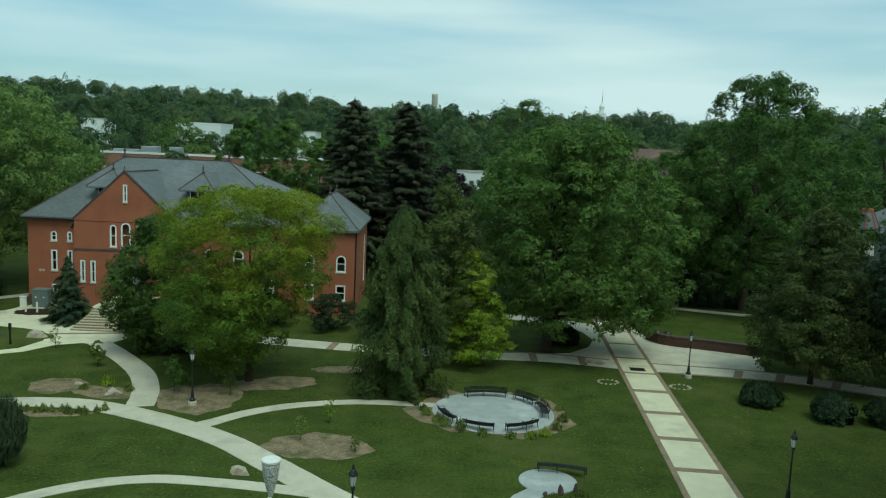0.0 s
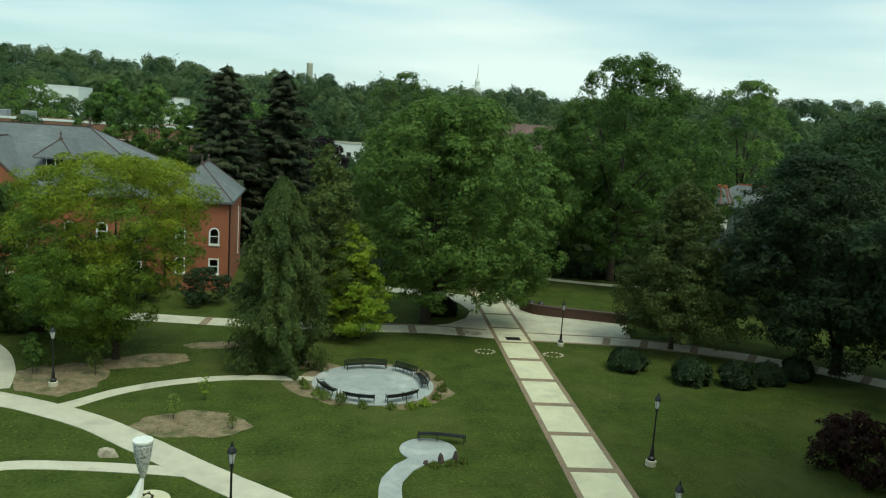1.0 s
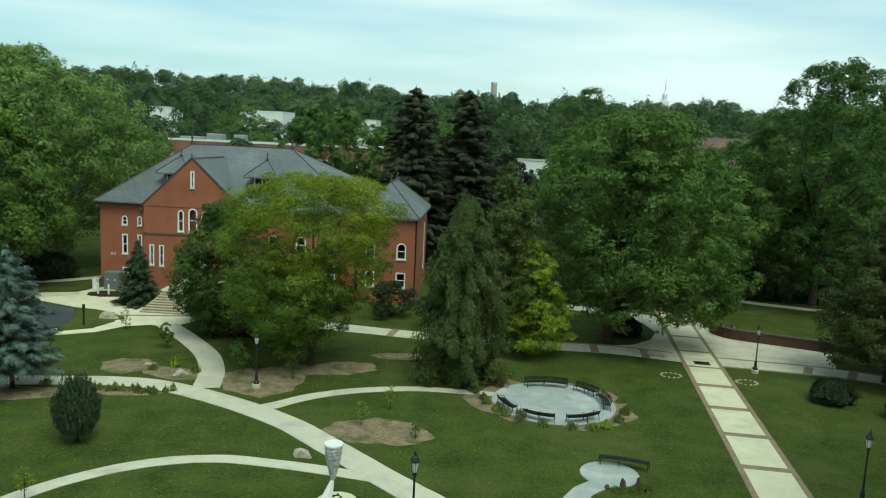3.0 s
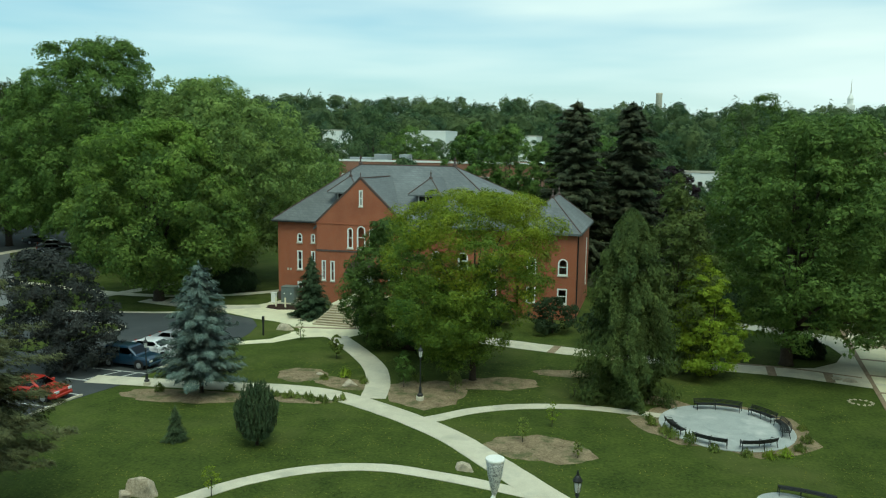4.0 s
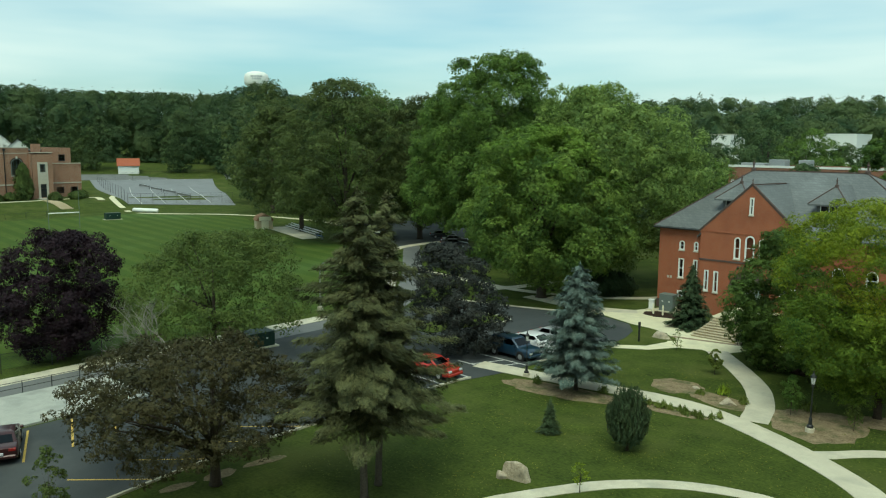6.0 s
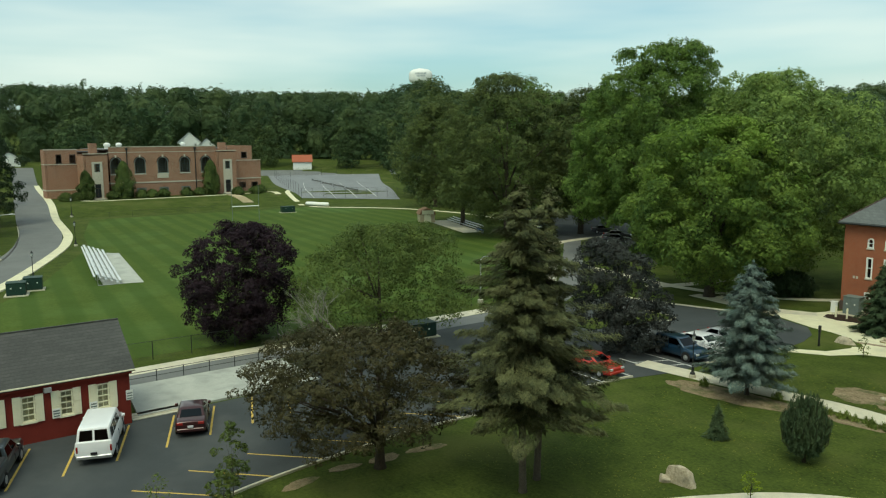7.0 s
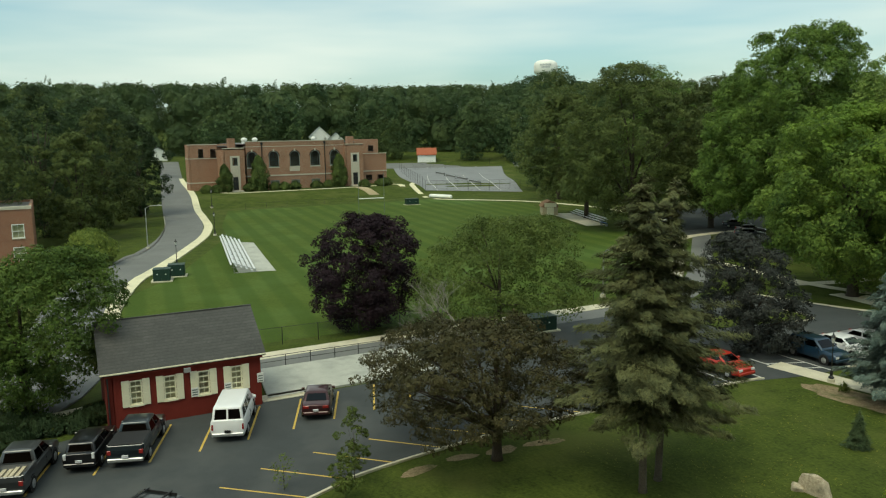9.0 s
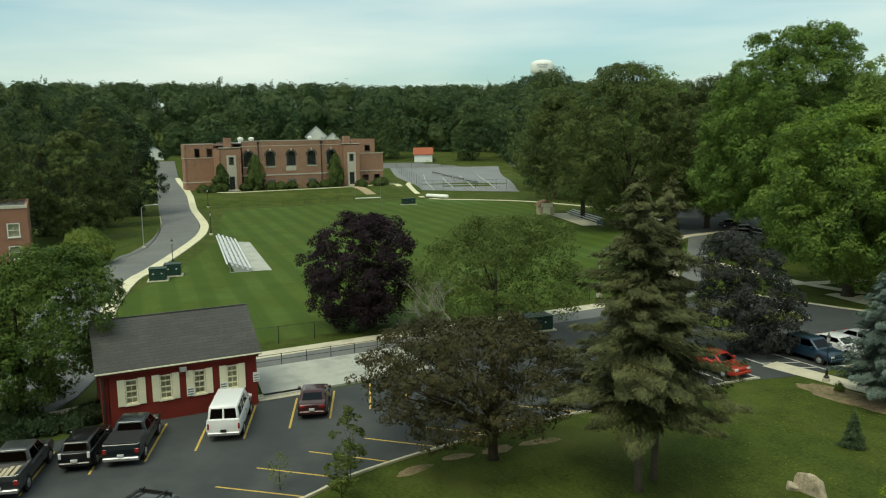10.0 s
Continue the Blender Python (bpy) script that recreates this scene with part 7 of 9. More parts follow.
def red_house():
    h = thing("red_house", "small red-painted brick house with a dark shingle roof and cream shutters", "house", (-51, 6.5, 0))
    x0, y0, y1, zt = -48.0, 2.05, 11.05, 3.3
    wins = []
    for y in (1.62, 3.54, 5.5, 7.48):
        wins.append((y - 0.33, y + 0.33, 1.3, 2.75))
    pl = wall(h, (x0, y0), (x0, y1), -0.2, zt, M_REDBRICK, wins, thick=0.35, bars=(2, 4), frame_w=0.055, mat=M_CREAM, blind=0.98)
    for w in wins:
        for s in (-1, 1):
            xc = (w[0] + w[1]) / 2 + s * 0.57
            sh = put(part("shutter", boxes((xc - 0.21, xc + 0.21, -0.07, -0.005, 1.22, 2.82)), M_CREAM, h, "cream wooden shutter"), h, pl)
            part("louvre_panel", boxes((xc - 0.15, xc + 0.15, -0.082, -0.068, 1.3, 1.95), (xc - 0.15, xc + 0.15, -0.082, -0.068, 2.05, 2.74)), M_CREAM, sh)
    # notices on two shutters
    for yy in (4.93, 6.91):
        nb = put(part("notice", boxes((yy - 0.21, yy + 0.21, -0.11, -0.085, 1.25, 1.8)), M_WHITE, h, "white parking notice"), h, pl)
        part("notice_lines", boxes(*[(yy - 0.16, yy + 0.16, -0.118, -0.112, 1.32 + 0.15 * k, 1.4 + 0.15 * k) for k in range(3)]), M_BOXGREY, nb)
    nb = put(part("notice", boxes((8.75, 9.15, -0.06, -0.01, 1.5, 2.1)), M_WHITE, h, "white notice plate"), h, pl)
    part("notice_lines", boxes(*[(8.8, 9.1, -0.07, -0.062, 1.56 + 0.16 * k, 1.62 + 0.16 * k) for k in range(3)]), M_BOXGREY, nb)
    put(part("vent_hood", bevelled(boxes((4.35, 4.75, -0.3, 0.0, 2.85, 3.15)), 0.03), M_STEEL, h, "grey metal vent hood"), h, pl)
    xb = -54.6
    wall(h, (x0, y1), (xb, y1), -0.2, zt, M_REDBRICK, top=(3.3, 5.45))
    wall(h, (xb, y0), (x0, y0), -0.2, zt, M_REDBRICK, top=(3.3, 5.45))
    wall(h, (xb, y1), (xb, y0), -0.2, zt, M_REDBRICK)
    xr, zr, o = -51.3, 5.62, 0.3
    ze = zt - 0.02
    f = []
    for s, xe in ((1, x0 + 0.28), (-1, xb - 0.28)):
        a, b, c, d = (xe, y0 - o, ze), (xe, y1 + o, ze), (xr, y1 + o, zr), (xr, y0 - o, zr)
        up = [(p[0], p[1], p[2] + 0.16) for p in (a, b, c, d)]
        f += [[a, b, c, d], up, [a, b, up[1], up[0]], [a, d, up[3], up[0]], [b, c, up[2], up[1]]]
    put(part("roof", hull_roof(bmesh.new(), f), M_SHINGLE, h, "dark weathered shingle roof"), h, Matrix.Identity(4))
    slab(h, "gutter", [(x0 + 0.24, x0 + 0.36, y0 - o, y1 + o, zt + 0.05, zt + 0.12)], M_CREAM)
    slab(h, "fascia", [(x0, x0 + 0.24, y0 - 0.1, y1 + 0.1, zt - 0.14, zt)], M_REDBRICK)
    bm = bmesh.new()
    strip3(bm, (xr, y0 - o, zr + 0.17), (xr, y1 + o, zr + 0.17), 0.07)
    put(part("ridge", bm, M_SHINGLE, h), h, Matrix.Identity(4))
    bm = bmesh.new()
    tube(bm, [(x0 + 0.08, y0 + 0.1, 0), (x0 + 0.08, y0 + 0.1, 3.2)], 0.05, 6)
    put(part("downpipe", bm, M_BLACK, h), h, Matrix.Identity(4))
    return h


red_house()


def flat_block(name, label, x0, x1, y0, y1, z0, z1, mat, rows=(), facing="y", roof=None, cap=None, blind=0.0):
    """A plain flat-roofed block with rows of real windows on its visible side. rows: z0, z1, count, width."""
    b = thing(name, label, "building", ((x0 + x1) / 2, (y0 + y1) / 2, z0))
    L = x1 - x0 if facing == "y" else y1 - y0
    holes = []
    for za, zb, n, w in rows:
        for k in range(n):
            c = L * (k + 0.5) / n
            holes.append((c - w / 2, c + w / 2, za, zb))
    front, side = ((x0, y0), (x1, y0)), ((x1, y0), (x1, y1))
    kw = dict(bars=(2, 2), depth=0.2, frame_w=0.1, blind=blind)
    wall(b, *front, z0 - 0.5, z1, mat, holes if facing == "y" else [], **kw)
    wall(b, *side, z0 - 0.5, z1, mat, holes if facing == "x" else [], **kw)
    wall(b, (x1, y1), (x0, y1), z0 - 0.5, z1, mat)
    wall(b, (x0, y1), (x0, y0), z0 - 0.5, z1, mat)
    slab(b, "flat_roof", [(x0 + 0.4, x1 - 0.4, y0 + 0.4, y1 - 0.4, z1 - 0.5, z1 - 0.3)], roof or M_FLATROOF)
    slab(b, "parapet_cap", [(x0 - 0.1, x1 + 0.1, y0 - 0.1, y0 + 0.5, z1, z1 + 0.4), (x1 - 0.5, x1 + 0.1, y0 + 0.5, y1, z1, z1 + 0.4)], cap or M_STONE)
    return b


flat_block("school_block", "salmon brick school block with a flat dark roof", -138, -119.5, -24, -2.4, 0, 7.5, M_SCHOOLBRICK, [(3.6, 5.5, 6, 1.5), (0.6, 2.4, 6, 1.5)], "x", blind=0.97)
flat_block("campus_block", "long low brick block with a white roof edge behind the hall", -63, -22.5, 150, 176, 0, 13.1, M_SCHOOLBRICK, [(8.4, 10.6, 14, 1.9), (4.2, 6.4, 14, 1.9)], cap=M_WHITE)
for x, w in ((-56.2, 3.0), (-50.8, 2.0), (-61.6, 4.6)):
    solo("rooftop_unit", bevelled(boxes((x, x + w, 152, 154.5, 12.6, 14.6 if w < 4 else 13.9)), 0.06), M_STEEL, "pale metal rooftop air handling unit", "rooftop unit", group="rooftop units")
flat_block("white_block", "white flat-roofed block among the trees", -124, -116.5, 278, 290, gz(-118, 280), 21.1, M_WHITE)
flat_block("long_block", "long pale school roof above the trees", -95.5, -79, 292, 310, gz(-80, 292), 21.3, M_WHITE, cap=M_WHITE)
flat_block("white_block", "white flat-roofed block among the trees", -51.4, -44.6, 296, 310, gz(-48, 298), 19.9, M_WHITE)
flat_block("white_annex", "white flat-roofed annex behind the spruces", 5, 13, 160, 170, 0, 12.0, M_WHITE, [(8.2, 10.4, 4, 1.1)])


def gable_house(name, label, x, y, z, w, d, wall_h, roof_h, mat, roof, rz=0.0, wins=2):
    """A house whose gable faces its local -y."""
    t = thing(name, label, "house", (x, y, z), rz)
    hw = w / 2
    holes = [(w * (k + 0.5) / wins - 0.45, w * (k + 0.5) / wins + 0.45, wall_h - 1.9, wall_h - 0.5) for k in range(wins)]
    P = t.matrix_basis
    for p0, p1, top, ho in (((-hw, 0), (hw, 0), (hw, wall_h + roof_h - 0.15), holes), ((hw, 0), (hw, d), None, []), ((hw, d), (-hw, d), (hw, wall_h + roof_h - 0.15), []), ((-hw, d), (-hw, 0), None, [])):
        L = math.hypot(p1[0] - p0[0], p1[1] - p0[1])
        m = P @ pose(p0[0], p0[1], 0, 0, 0, math.degrees(math.atan2(p1[1] - p0[1], p1[0] - p0[0])))
        put(part("wall", wall_mesh(L, -1.0, wall_h, ho, 0.25, mat, top), None, t), t, m)
        for h in ho:
            window(t, m, h)
    f = []
    for s in (-1, 1):
        a, b, c, e = (s * (hw + 0.4), -0.4, wall_h - 0.35), (s * (hw + 0.4), d + 0.4, wall_h - 0.35), (0, d + 0.4, wall_h + roof_h), (0, -0.4, wall_h + roof_h)
        up = [(p[0], p[1], p[2] + 0.18) for p in (a, b, c, e)]
        f += [[a, b, c, e], up, [a, b, up[1], up[0]], [a, e, up[3], up[0]], [b, c, up[2], up[1]]]
    part("roof", hull_roof(bmesh.new(), f), roof, t)
    return t


gable_house("white_house", "white gabled house behind the gymnasium", -314, 101, gz(-314, 101), 9, 12, 8.5, 4.2, M_WHITE, M_SHINGLE, 72)
gable_house("white_house", "white gabled house behind the gymnasium", -311, 107, gz(-311, 107), 6, 8, 7.5, 2.6, M_WHITE, M_SHINGLE, 72)
gable_house("red_roofed_house", "small house with a bright red roof", -279, 136.8, gz(-279, 136.8), 10, 7, 2.6, 2.2, M_WHITE, M_COPPER, 155)
gable_house("white_garage", "small white garage beyond the road", -327, 39, gz(-327, 39), 7, 6, 3.2, 2.2, M_WHITE, M_SHINGLE, 85)
gable_house("brick_house", "big brown-roofed house half hidden by trees", 48, 152, 0, 16, 14, 12.4, 5.6, M_SCHOOLBRICK, M_BROWNROOF, 95, 3)
gable_house("grey_house", "grey house half hidden behind the trees", 36, 112, 0, 9, 10, 8.5, 4.0, M_WHITE, M_SLATE, 10)
gable_house("white_house", "white house under the maples", -70, 116, 0, 7, 8, 3.6, 2.4, M_WHITE, M_SHINGLE, 25)


def turret_house():
    t = thing("turret_house", "grey-roofed house with a rust-red ridged turret", "house", (61, 103, 0), -30)
    part("wall", boxes((-5, 8, 0, 9, -0.5, 8.0)), M_BOXGREY, t)
    part("roof", hip_roof(-5, 8, 0, 9, 8.1, (-0.5, 4.5, 11.2), (3.5, 4.5, 11.2)), M_SLATE, t)
    tw = bmesh.new()
    lathe(tw, [(1.3, 5.0), (1.3, 8.6)], 8, (-2.6, -1.0))
    tur = part("turret", tw, M_WHITE, t, "white windowed turret")
    rf = bmesh.new()
    lathe(rf, [(1.75, 8.5), (1.7, 8.7), (0.75, 10.9), (0.65, 11.1)], 8, (-2.6, -1.0))
    part("turret_roof", rf, M_SLATE, tur)
    rb = bmesh.new()
    for k in range(8):
        a = 6.2832 * k / 8
        tube(rb, [(-2.6 + 1.75 * math.cos(a), -1 + 1.75 * math.sin(a), 8.6), (-2.6 + 0.72 * math.cos(a), -1 + 0.72 * math.sin(a), 11.0)], 0.09, 4)
    lathe(rb, [(0.8, 10.95), (0.75, 11.2), (0.1, 11.4)], 8, (-2.6, -1.0))
    part("ridge_tile", rb, M_COPPER, tur)
    wn = bmesh.new()
    for k in range(8):
        a = 6.2832 * (k + 0.5) / 8
        box(wn, -0.3, 0.3, 1.22, 1.3, 6.9, 8.3, pose(-2.6, -1.0, 0, 0, 0, math.degrees(a)))
    part("turret_window", wn, M_DARKIN, tur)
    rid = bmesh.new()
    strip3(rid, (-0.5, 4.5, 11.25), (3.5, 4.5, 11.25), 0.14)
    part("ridge_tile", rid, M_COPPER, t)


turret_house()

# far landmarks
bm = bmesh.new()
lathe(bm, [(4.2, 0), (3.3, 52), (3.5, 53), (3.5, 55), (3.0, 55.2)], 20)
ob = solo("chimney_stack", bm, M_STONE, "tall pale industrial chimney on the skyline", "chimney", at=pose(-3, 900, 19.3), smooth=True)


def church_spire():
    s = thing("church_spire", "white church cupola with a needle spire on the skyline", "spire", (183, 881, 23.4))
    part("tower", boxes((-4, 4, -4, 4, -4.2, 37)), M_WHITE, s)
    bm = bmesh.new()
    lathe(bm, [(3.4, 37), (3.4, 38), (2.8, 38.2), (2.8, 43), (3.2, 43.2), (2.6, 45), (1.2, 47.5), (0.5, 49)], 10)
    part("cupola", bm, M_WHITE, s)
    bm = bmesh.new()
    tube(bm, [(0, 0, 48.8), (0, 0, 63)], [0.5, 0.1], 6)
    part("needle", bm, M_STONE, s)


church_spire()


def water_tower():
    w = thing("water_tower", "pale green-white water tower on the skyline", "water tower", (-745.5, 504, 17.4))
    bm = bmesh.new()
    lathe(bm, [(3.2, 0), (3.0, 50), (7, 58), (12.6, 62.0), (13.2, 65), (13.2, 70), (12.4, 73), (9, 75.4), (3, 76.6), (0.5, 76.8)], 28)
    part("tank", bm, M_WHITE, w, smooth=True)
    bm = bmesh.new()
    for r in range(2):
        for k in range(8 - 2 * r):
            a = math.atan2(-504, 745) + (k - 3.5 + r) * 0.12
            box(bm, -0.55, 0.55, -0.1, 0.1, 69.6 - 2.6 * r, 71.4 - 2.6 * r, pose(13.3 * math.cos(a), 13.3 * math.sin(a), 0, 0, 0, math.degrees(a) - 90))
    part("lettering", bm, M_STEEL, w, "two rows of faint grey lettering")


water_tower()

# ---------------------------------------------------------------- fixtures on the lawn


def lamp_post(H=3.75):
    t = thing("lamp_post", "black iron lamp post with a glass lantern on a pale footing", "lamp post", group="lamp posts on the lawns")
    bm = bmesh.new()
    lathe(bm, [(0.27, -0.1), (0.27, 0.26), (0.24, 0.3)], 12)
    part("footing", bm, M_CONC, t)
    bm = bmesh.new()
    lathe(bm, [(0.2, 0.3), (0.2, 0.42), (0.11, 0.5), (0.1, 0.85), (0.06, 0.95), (0.05, 1.1), (0.038, H - 0.95), (0.09, H - 0.9), (0.06, H - 0.82), (0.1, H - 0.76)], 12)
    part("post", bm, M_BLACK, t, smooth=False)
    bm = bmesh.new()
    lathe(bm, [(0.09, H - 0.76), (0.15, H - 0.36), (0.145, H - 0.33)], 10)
    part("lantern_glass", bm, M_LIGHTLENS, t, "clear glass lantern")
    bm = bmesh.new()
    lathe(bm, [(0.175, H - 0.36), (0.175, H - 0.32), (0.1, H - 0.18), (0.06, H - 0.14), (0.045, H - 0.06), (0.02, H + 0.06)], 10)
    for k in range(5):
        a = 6.2832 * k / 5
        tube(bm, [(0.095 * math.cos(a), 0.095 * math.sin(a), H - 0.77), (0.155 * math.cos(a), 0.155 * math.sin(a), H - 0.34)], 0.011, 4)
    part("lantern_cap", bm, M_BLACK, t)
    return t


LAMP = lamp_post()
LAMP.matrix_basis = pose(-14.5, 48.3, 0)
for x, y, s in [(-2.4, 30.0, 1.12), (20.8, 58.9, 1.0), (18.6, 36.6, 1.06), (14.95, 26.7, 1.04), (-33.6, 45.6, 0.9), (-106.5, 14.2, 0.95), (-136, 24.6, 1.1), (-185.5, 33.2, 1.2)]:
    copy_thing(LAMP, pose(x, y, gz(x, y)) @ Matrix.Scale(s, 4))


def street_lamp(x, y, H, rz, arm=2.0):
    t = thing("street_lamp", "pale steel street lamp with a curved arm", "street lamp", (x, y, gz(x, y)), rz, "street lamps")
    bm = bmesh.new()
    tube(bm, [(0, 0, 0), (0, 0, H - 0.5)], [0.09, 0.06], 8)
    tube(bm, [(0, 0, H - 0.5), (0.3 * arm, 0, H - 0.12), (arm, 0, H)], [0.055, 0.05, 0.045], 6)
    part("pole", bm, M_STEEL, t)
    part("lamp_head", bevelled(boxes((arm - 0.1, arm + 0.55, -0.13, 0.13, H - 0.07, H + 0.07)), 0.03), M_STEEL, t)
    bm = bmesh.new()
    lathe(bm, [(0.3, -0.1), (0.3, 0.35), (0.25, 0.4)], 12)
    part("footing", bm, M_CONC, t)


street_lamp(-124.8, 12.6, 6.7, 60)
street_lamp(-62.6, 49.4, 5.0, 20, 1.2)


def arc_bench(R, a0, a1, label, backrest=True):
    """A curved slatted bench about the origin; the sitter faces inwards."""
    t = thing("bench", label, "bench", group="benches round the plaza")
    n = max(int(abs(a1 - a0) / 5), 4)
    A = [radians(a0 + (a1 - a0) * k / n) for k in range(n + 1)]
    for i, (r, z) in enumerate([(R - 0.42, 0.43), (R - 0.30, 0.44), (R - 0.18, 0.44), (R - 0.06, 0.43)] + ([(R + 0.03, 0.52), (R + 0.055, 0.61), (R + 0.08, 0.7)] if backrest else [])):
        bm = bmesh.new()
        prev = None
        for a in A:
            c, s = math.cos(a), math.sin(a)
            w = (0.05, 0.014) if i < 4 else (0.012, 0.03)
            row = [bm.verts.new(((r + dx) * c, (r + dx) * s, z + dz)) for dx, dz in ((-w[0], -w[1]), (w[0], -w[1]), (w[0], w[1]), (-w[0], w[1]))]
            if prev:
                for k in range(4):
                    bm.faces.new((prev[k], prev[(k + 1) % 4], row[(k + 1) % 4], row[k]))
            else:
                bm.faces.new(row)
            prev = row
        bm.faces.new(prev)
        part("seat_slat" if i < 4 else "back_slat", bm, M_BLACK, t)
    for a in (A[0], A[len(A) // 2], A[-1]):
        c, s = math.cos(a), math.sin(a)
        bm = bmesh.new()
        P = lambda r, z: (r * c, r * s, z)
        tube(bm, [P(R - 0.42, 0), P(R - 0.38, 0.25), P(R - 0.42, 0.43)], 0.024, 6)
        tube(bm, [P(R + 0.06, 0), P(R - 0.02, 0.3), P(R + 0.0, 0.45)] + ([P(R + 0.09, 0.74)] if backrest else []), 0.024, 6)
        tube(bm, [P(R - 0.42, 0.42), P(R, 0.42)], 0.022, 6)
        if backrest:
            tube(bm, [P(R - 0.42, 0.42), P(R - 0.42, 0.58), P(R + 0.04, 0.6)], 0.02, 6)
        part("bench_end", bm, M_BLACK, t, "cast iron bench end")
    return t


for a0, a1 in [(118, 70), (60, 30), (24, -14), (-44, -80), (-93, -124), (-138, -170)]:
    b = arc_bench(3.62, min(a0, a1), max(a0, a1), "curved black slatted iron bench on the round plaza")
    b.matrix_basis = pose(4.8, 48.95, 0.055) @ Matrix.Diagonal((1, 1, 0.84, 1))
b = arc_bench(6.0, 66, 91, "long low black slatted bench by the small plaza", False)
b.matrix_basis = pose(6.7, 34.1, 0.02)


def boulder(x, y, sx, sy, sz, seed, label, rz=0, mat=None):
    bm = bmesh.new()
    bmesh.ops.create_icosphere(bm, subdivisions=3, radius=1.0)
    off = Vector((seed * 3.1, seed * 1.7, 0))
    rr = random.Random(seed)
    cuts = [(Vector((rr.uniform(-1, 1), rr.uniform(-1, 1), rr.uniform(-0.3, 1))).normalized(), rr.uniform(0.5, 0.8)) for _ in range(14)]
    for v in bm.verts:
        p = v.co.copy()
        q = p * (1.1 + 0.25 * noise.noise(p * 1.3 + off))
        # broken faces
        for nrm, far_off in cuts:
            over = q.dot(nrm) - far_off
            if over > 0:
                q -= nrm * over
        q += p * 0.05 * noise.noise(p * 4.0 + off)
        v.co = Vector((q.x * sx, q.y * sy, q.z * sz))
    solo("boulder", bm, mat or M_ROCK, label, "rock", at=pose(x, y, 0.34 * sz + gz(x, y), 0, 0, rz), group="boulders on the lawn")


boulder(-9.1, 38.4, 0.78, 0.42, 0.36, 1, "long tan boulder beside the path", -15)
boulder(-23.1, 30.9, 0.85, 0.6, 0.85, 2, "big pale angular boulder on the lawn", 30)
boulder(-23.8, 30.4, 0.5, 0.42, 0.3, 23, "low tan block at the foot of the pale boulder", 10)
boulder(-20.1, 49.8, 0.62, 0.4, 0.35, 3, "brown boulder in the soil bed", 5)
boulder(-32.0, 63.3, 0.95, 0.5, 0.6, 4, "grey boulder on the grass island", 10)
boulder(-23.2, 51.6, 0.42, 0.3, 0.14, 5, "flat pale stone in the lawn")
boulder(14.4, 62.0, 0.7, 0.35, 0.22, 6, "flat grey stone beside the promenade", 10)
boulder(13.6, 62.2, 0.5, 0.35, 0.2, 7, "flat grey stone beside the promenade")
for i, (x, y) in enumerate([(7.4, 37.15), (8.2, 37.5), (6.55, 36.95)]):
    boulder(x, y, 0.16, 0.14, 0.5 if i < 2 else 0.25, 10 + i, "upright dark stone by the small plaza", mat=M_DKSTONE)
for i, (cx, cy, n) in enumerate([(14.1, 56.9, 13), (19.4, 56.3, 13)]):
    for k in range(n):
        a = 6.2832 * k / n
        boulder(cx + 0.75 * math.cos(a), cy + 0.6 * math.sin(a), 0.14, 0.12, 0.07, 30 + 20 * i + k, "small pale edging stone round a flower ring")


def mosaic_material():
    m = material("mosaic_tesserae", (0.50, 0.52, 0.50), (0.74, 0.75, 0.71), scale=4.0, fine=14.0, rough=0.4, bump=0.2)
    v = nd(m, "ShaderNodeTexVoronoi", Scale=24.0)
    tc = m.node_tree.nodes.new("ShaderNodeTexCoord")
    m.node_tree.links.new(tc.outputs["Object"], v.inputs["Vector"])
    r = nd(m, "ShaderNodeMapRange")
    r.inputs["From Min"].default_value = 0.62
    r.inputs["From Max"].default_value = 0.7
    sp = m.node_tree.nodes.new("ShaderNodeSeparateColor")
    m.node_tree.links.new(v.outputs["Color"], sp.inputs[0])
    m.node_tree.links.new(sp.outputs[0], r.inputs["Value"])
    recolour(m, r.outputs[0], (0.24, 0.25, 0.25))
    return m


M_MOSAIC = mosaic_material()


def sculpture():
    s = thing("sculpture", "tapering mosaic cone sculpture with a white top on a round slab", "sculpture", (-6.45, 33.6, 0))
    bm = bmesh.new()
    lathe(bm, [(0.95, -0.05), (0.95, 0.12), (0.9, 0.15)], 28, (0.25, -0.2))
    part("base_slab", bm, M_PANEL, s, "round cream concrete base")
    bm = bmesh.new()
    lathe(bm, [(0.06, 1.0), (0.13, 1.15), (0.24, 1.6), (0.34, 2.05), (0.4, 2.5), (0.41, 2.72)], 20)
    part("cone", bm, M_MOSAIC, s, "black and white mosaic cone", smooth=True)
    bm = bmesh.new()
    lathe(bm, [(0.44, 2.7), (0.45, 2.78), (0.43, 2.82), (0.36, 2.83)], 20)
    part("top_disc", bm, M_WHITE, s, "smooth white top disc")
    bm = bmesh.new()
    tube(bm, [(-0.3, -0.35, 0.1), (-0.12, -0.12, 0.6), (0.0, 0.0, 1.1)], [0.26, 0.2, 0.07], 6)
    part("prop", bm, M_WHITE, s, "slanting white prop")
    bm = bmesh.new()
    tube(bm, [(0.05, -0.1, 0.3), (0.3, -0.15, 0.42), (0.45, -0.18, 0.3), (0.4, -0.2, 0.14)], 0.07, 6)
    part("root", bm, M_BARK, s, "rusty curled root")


sculpture()

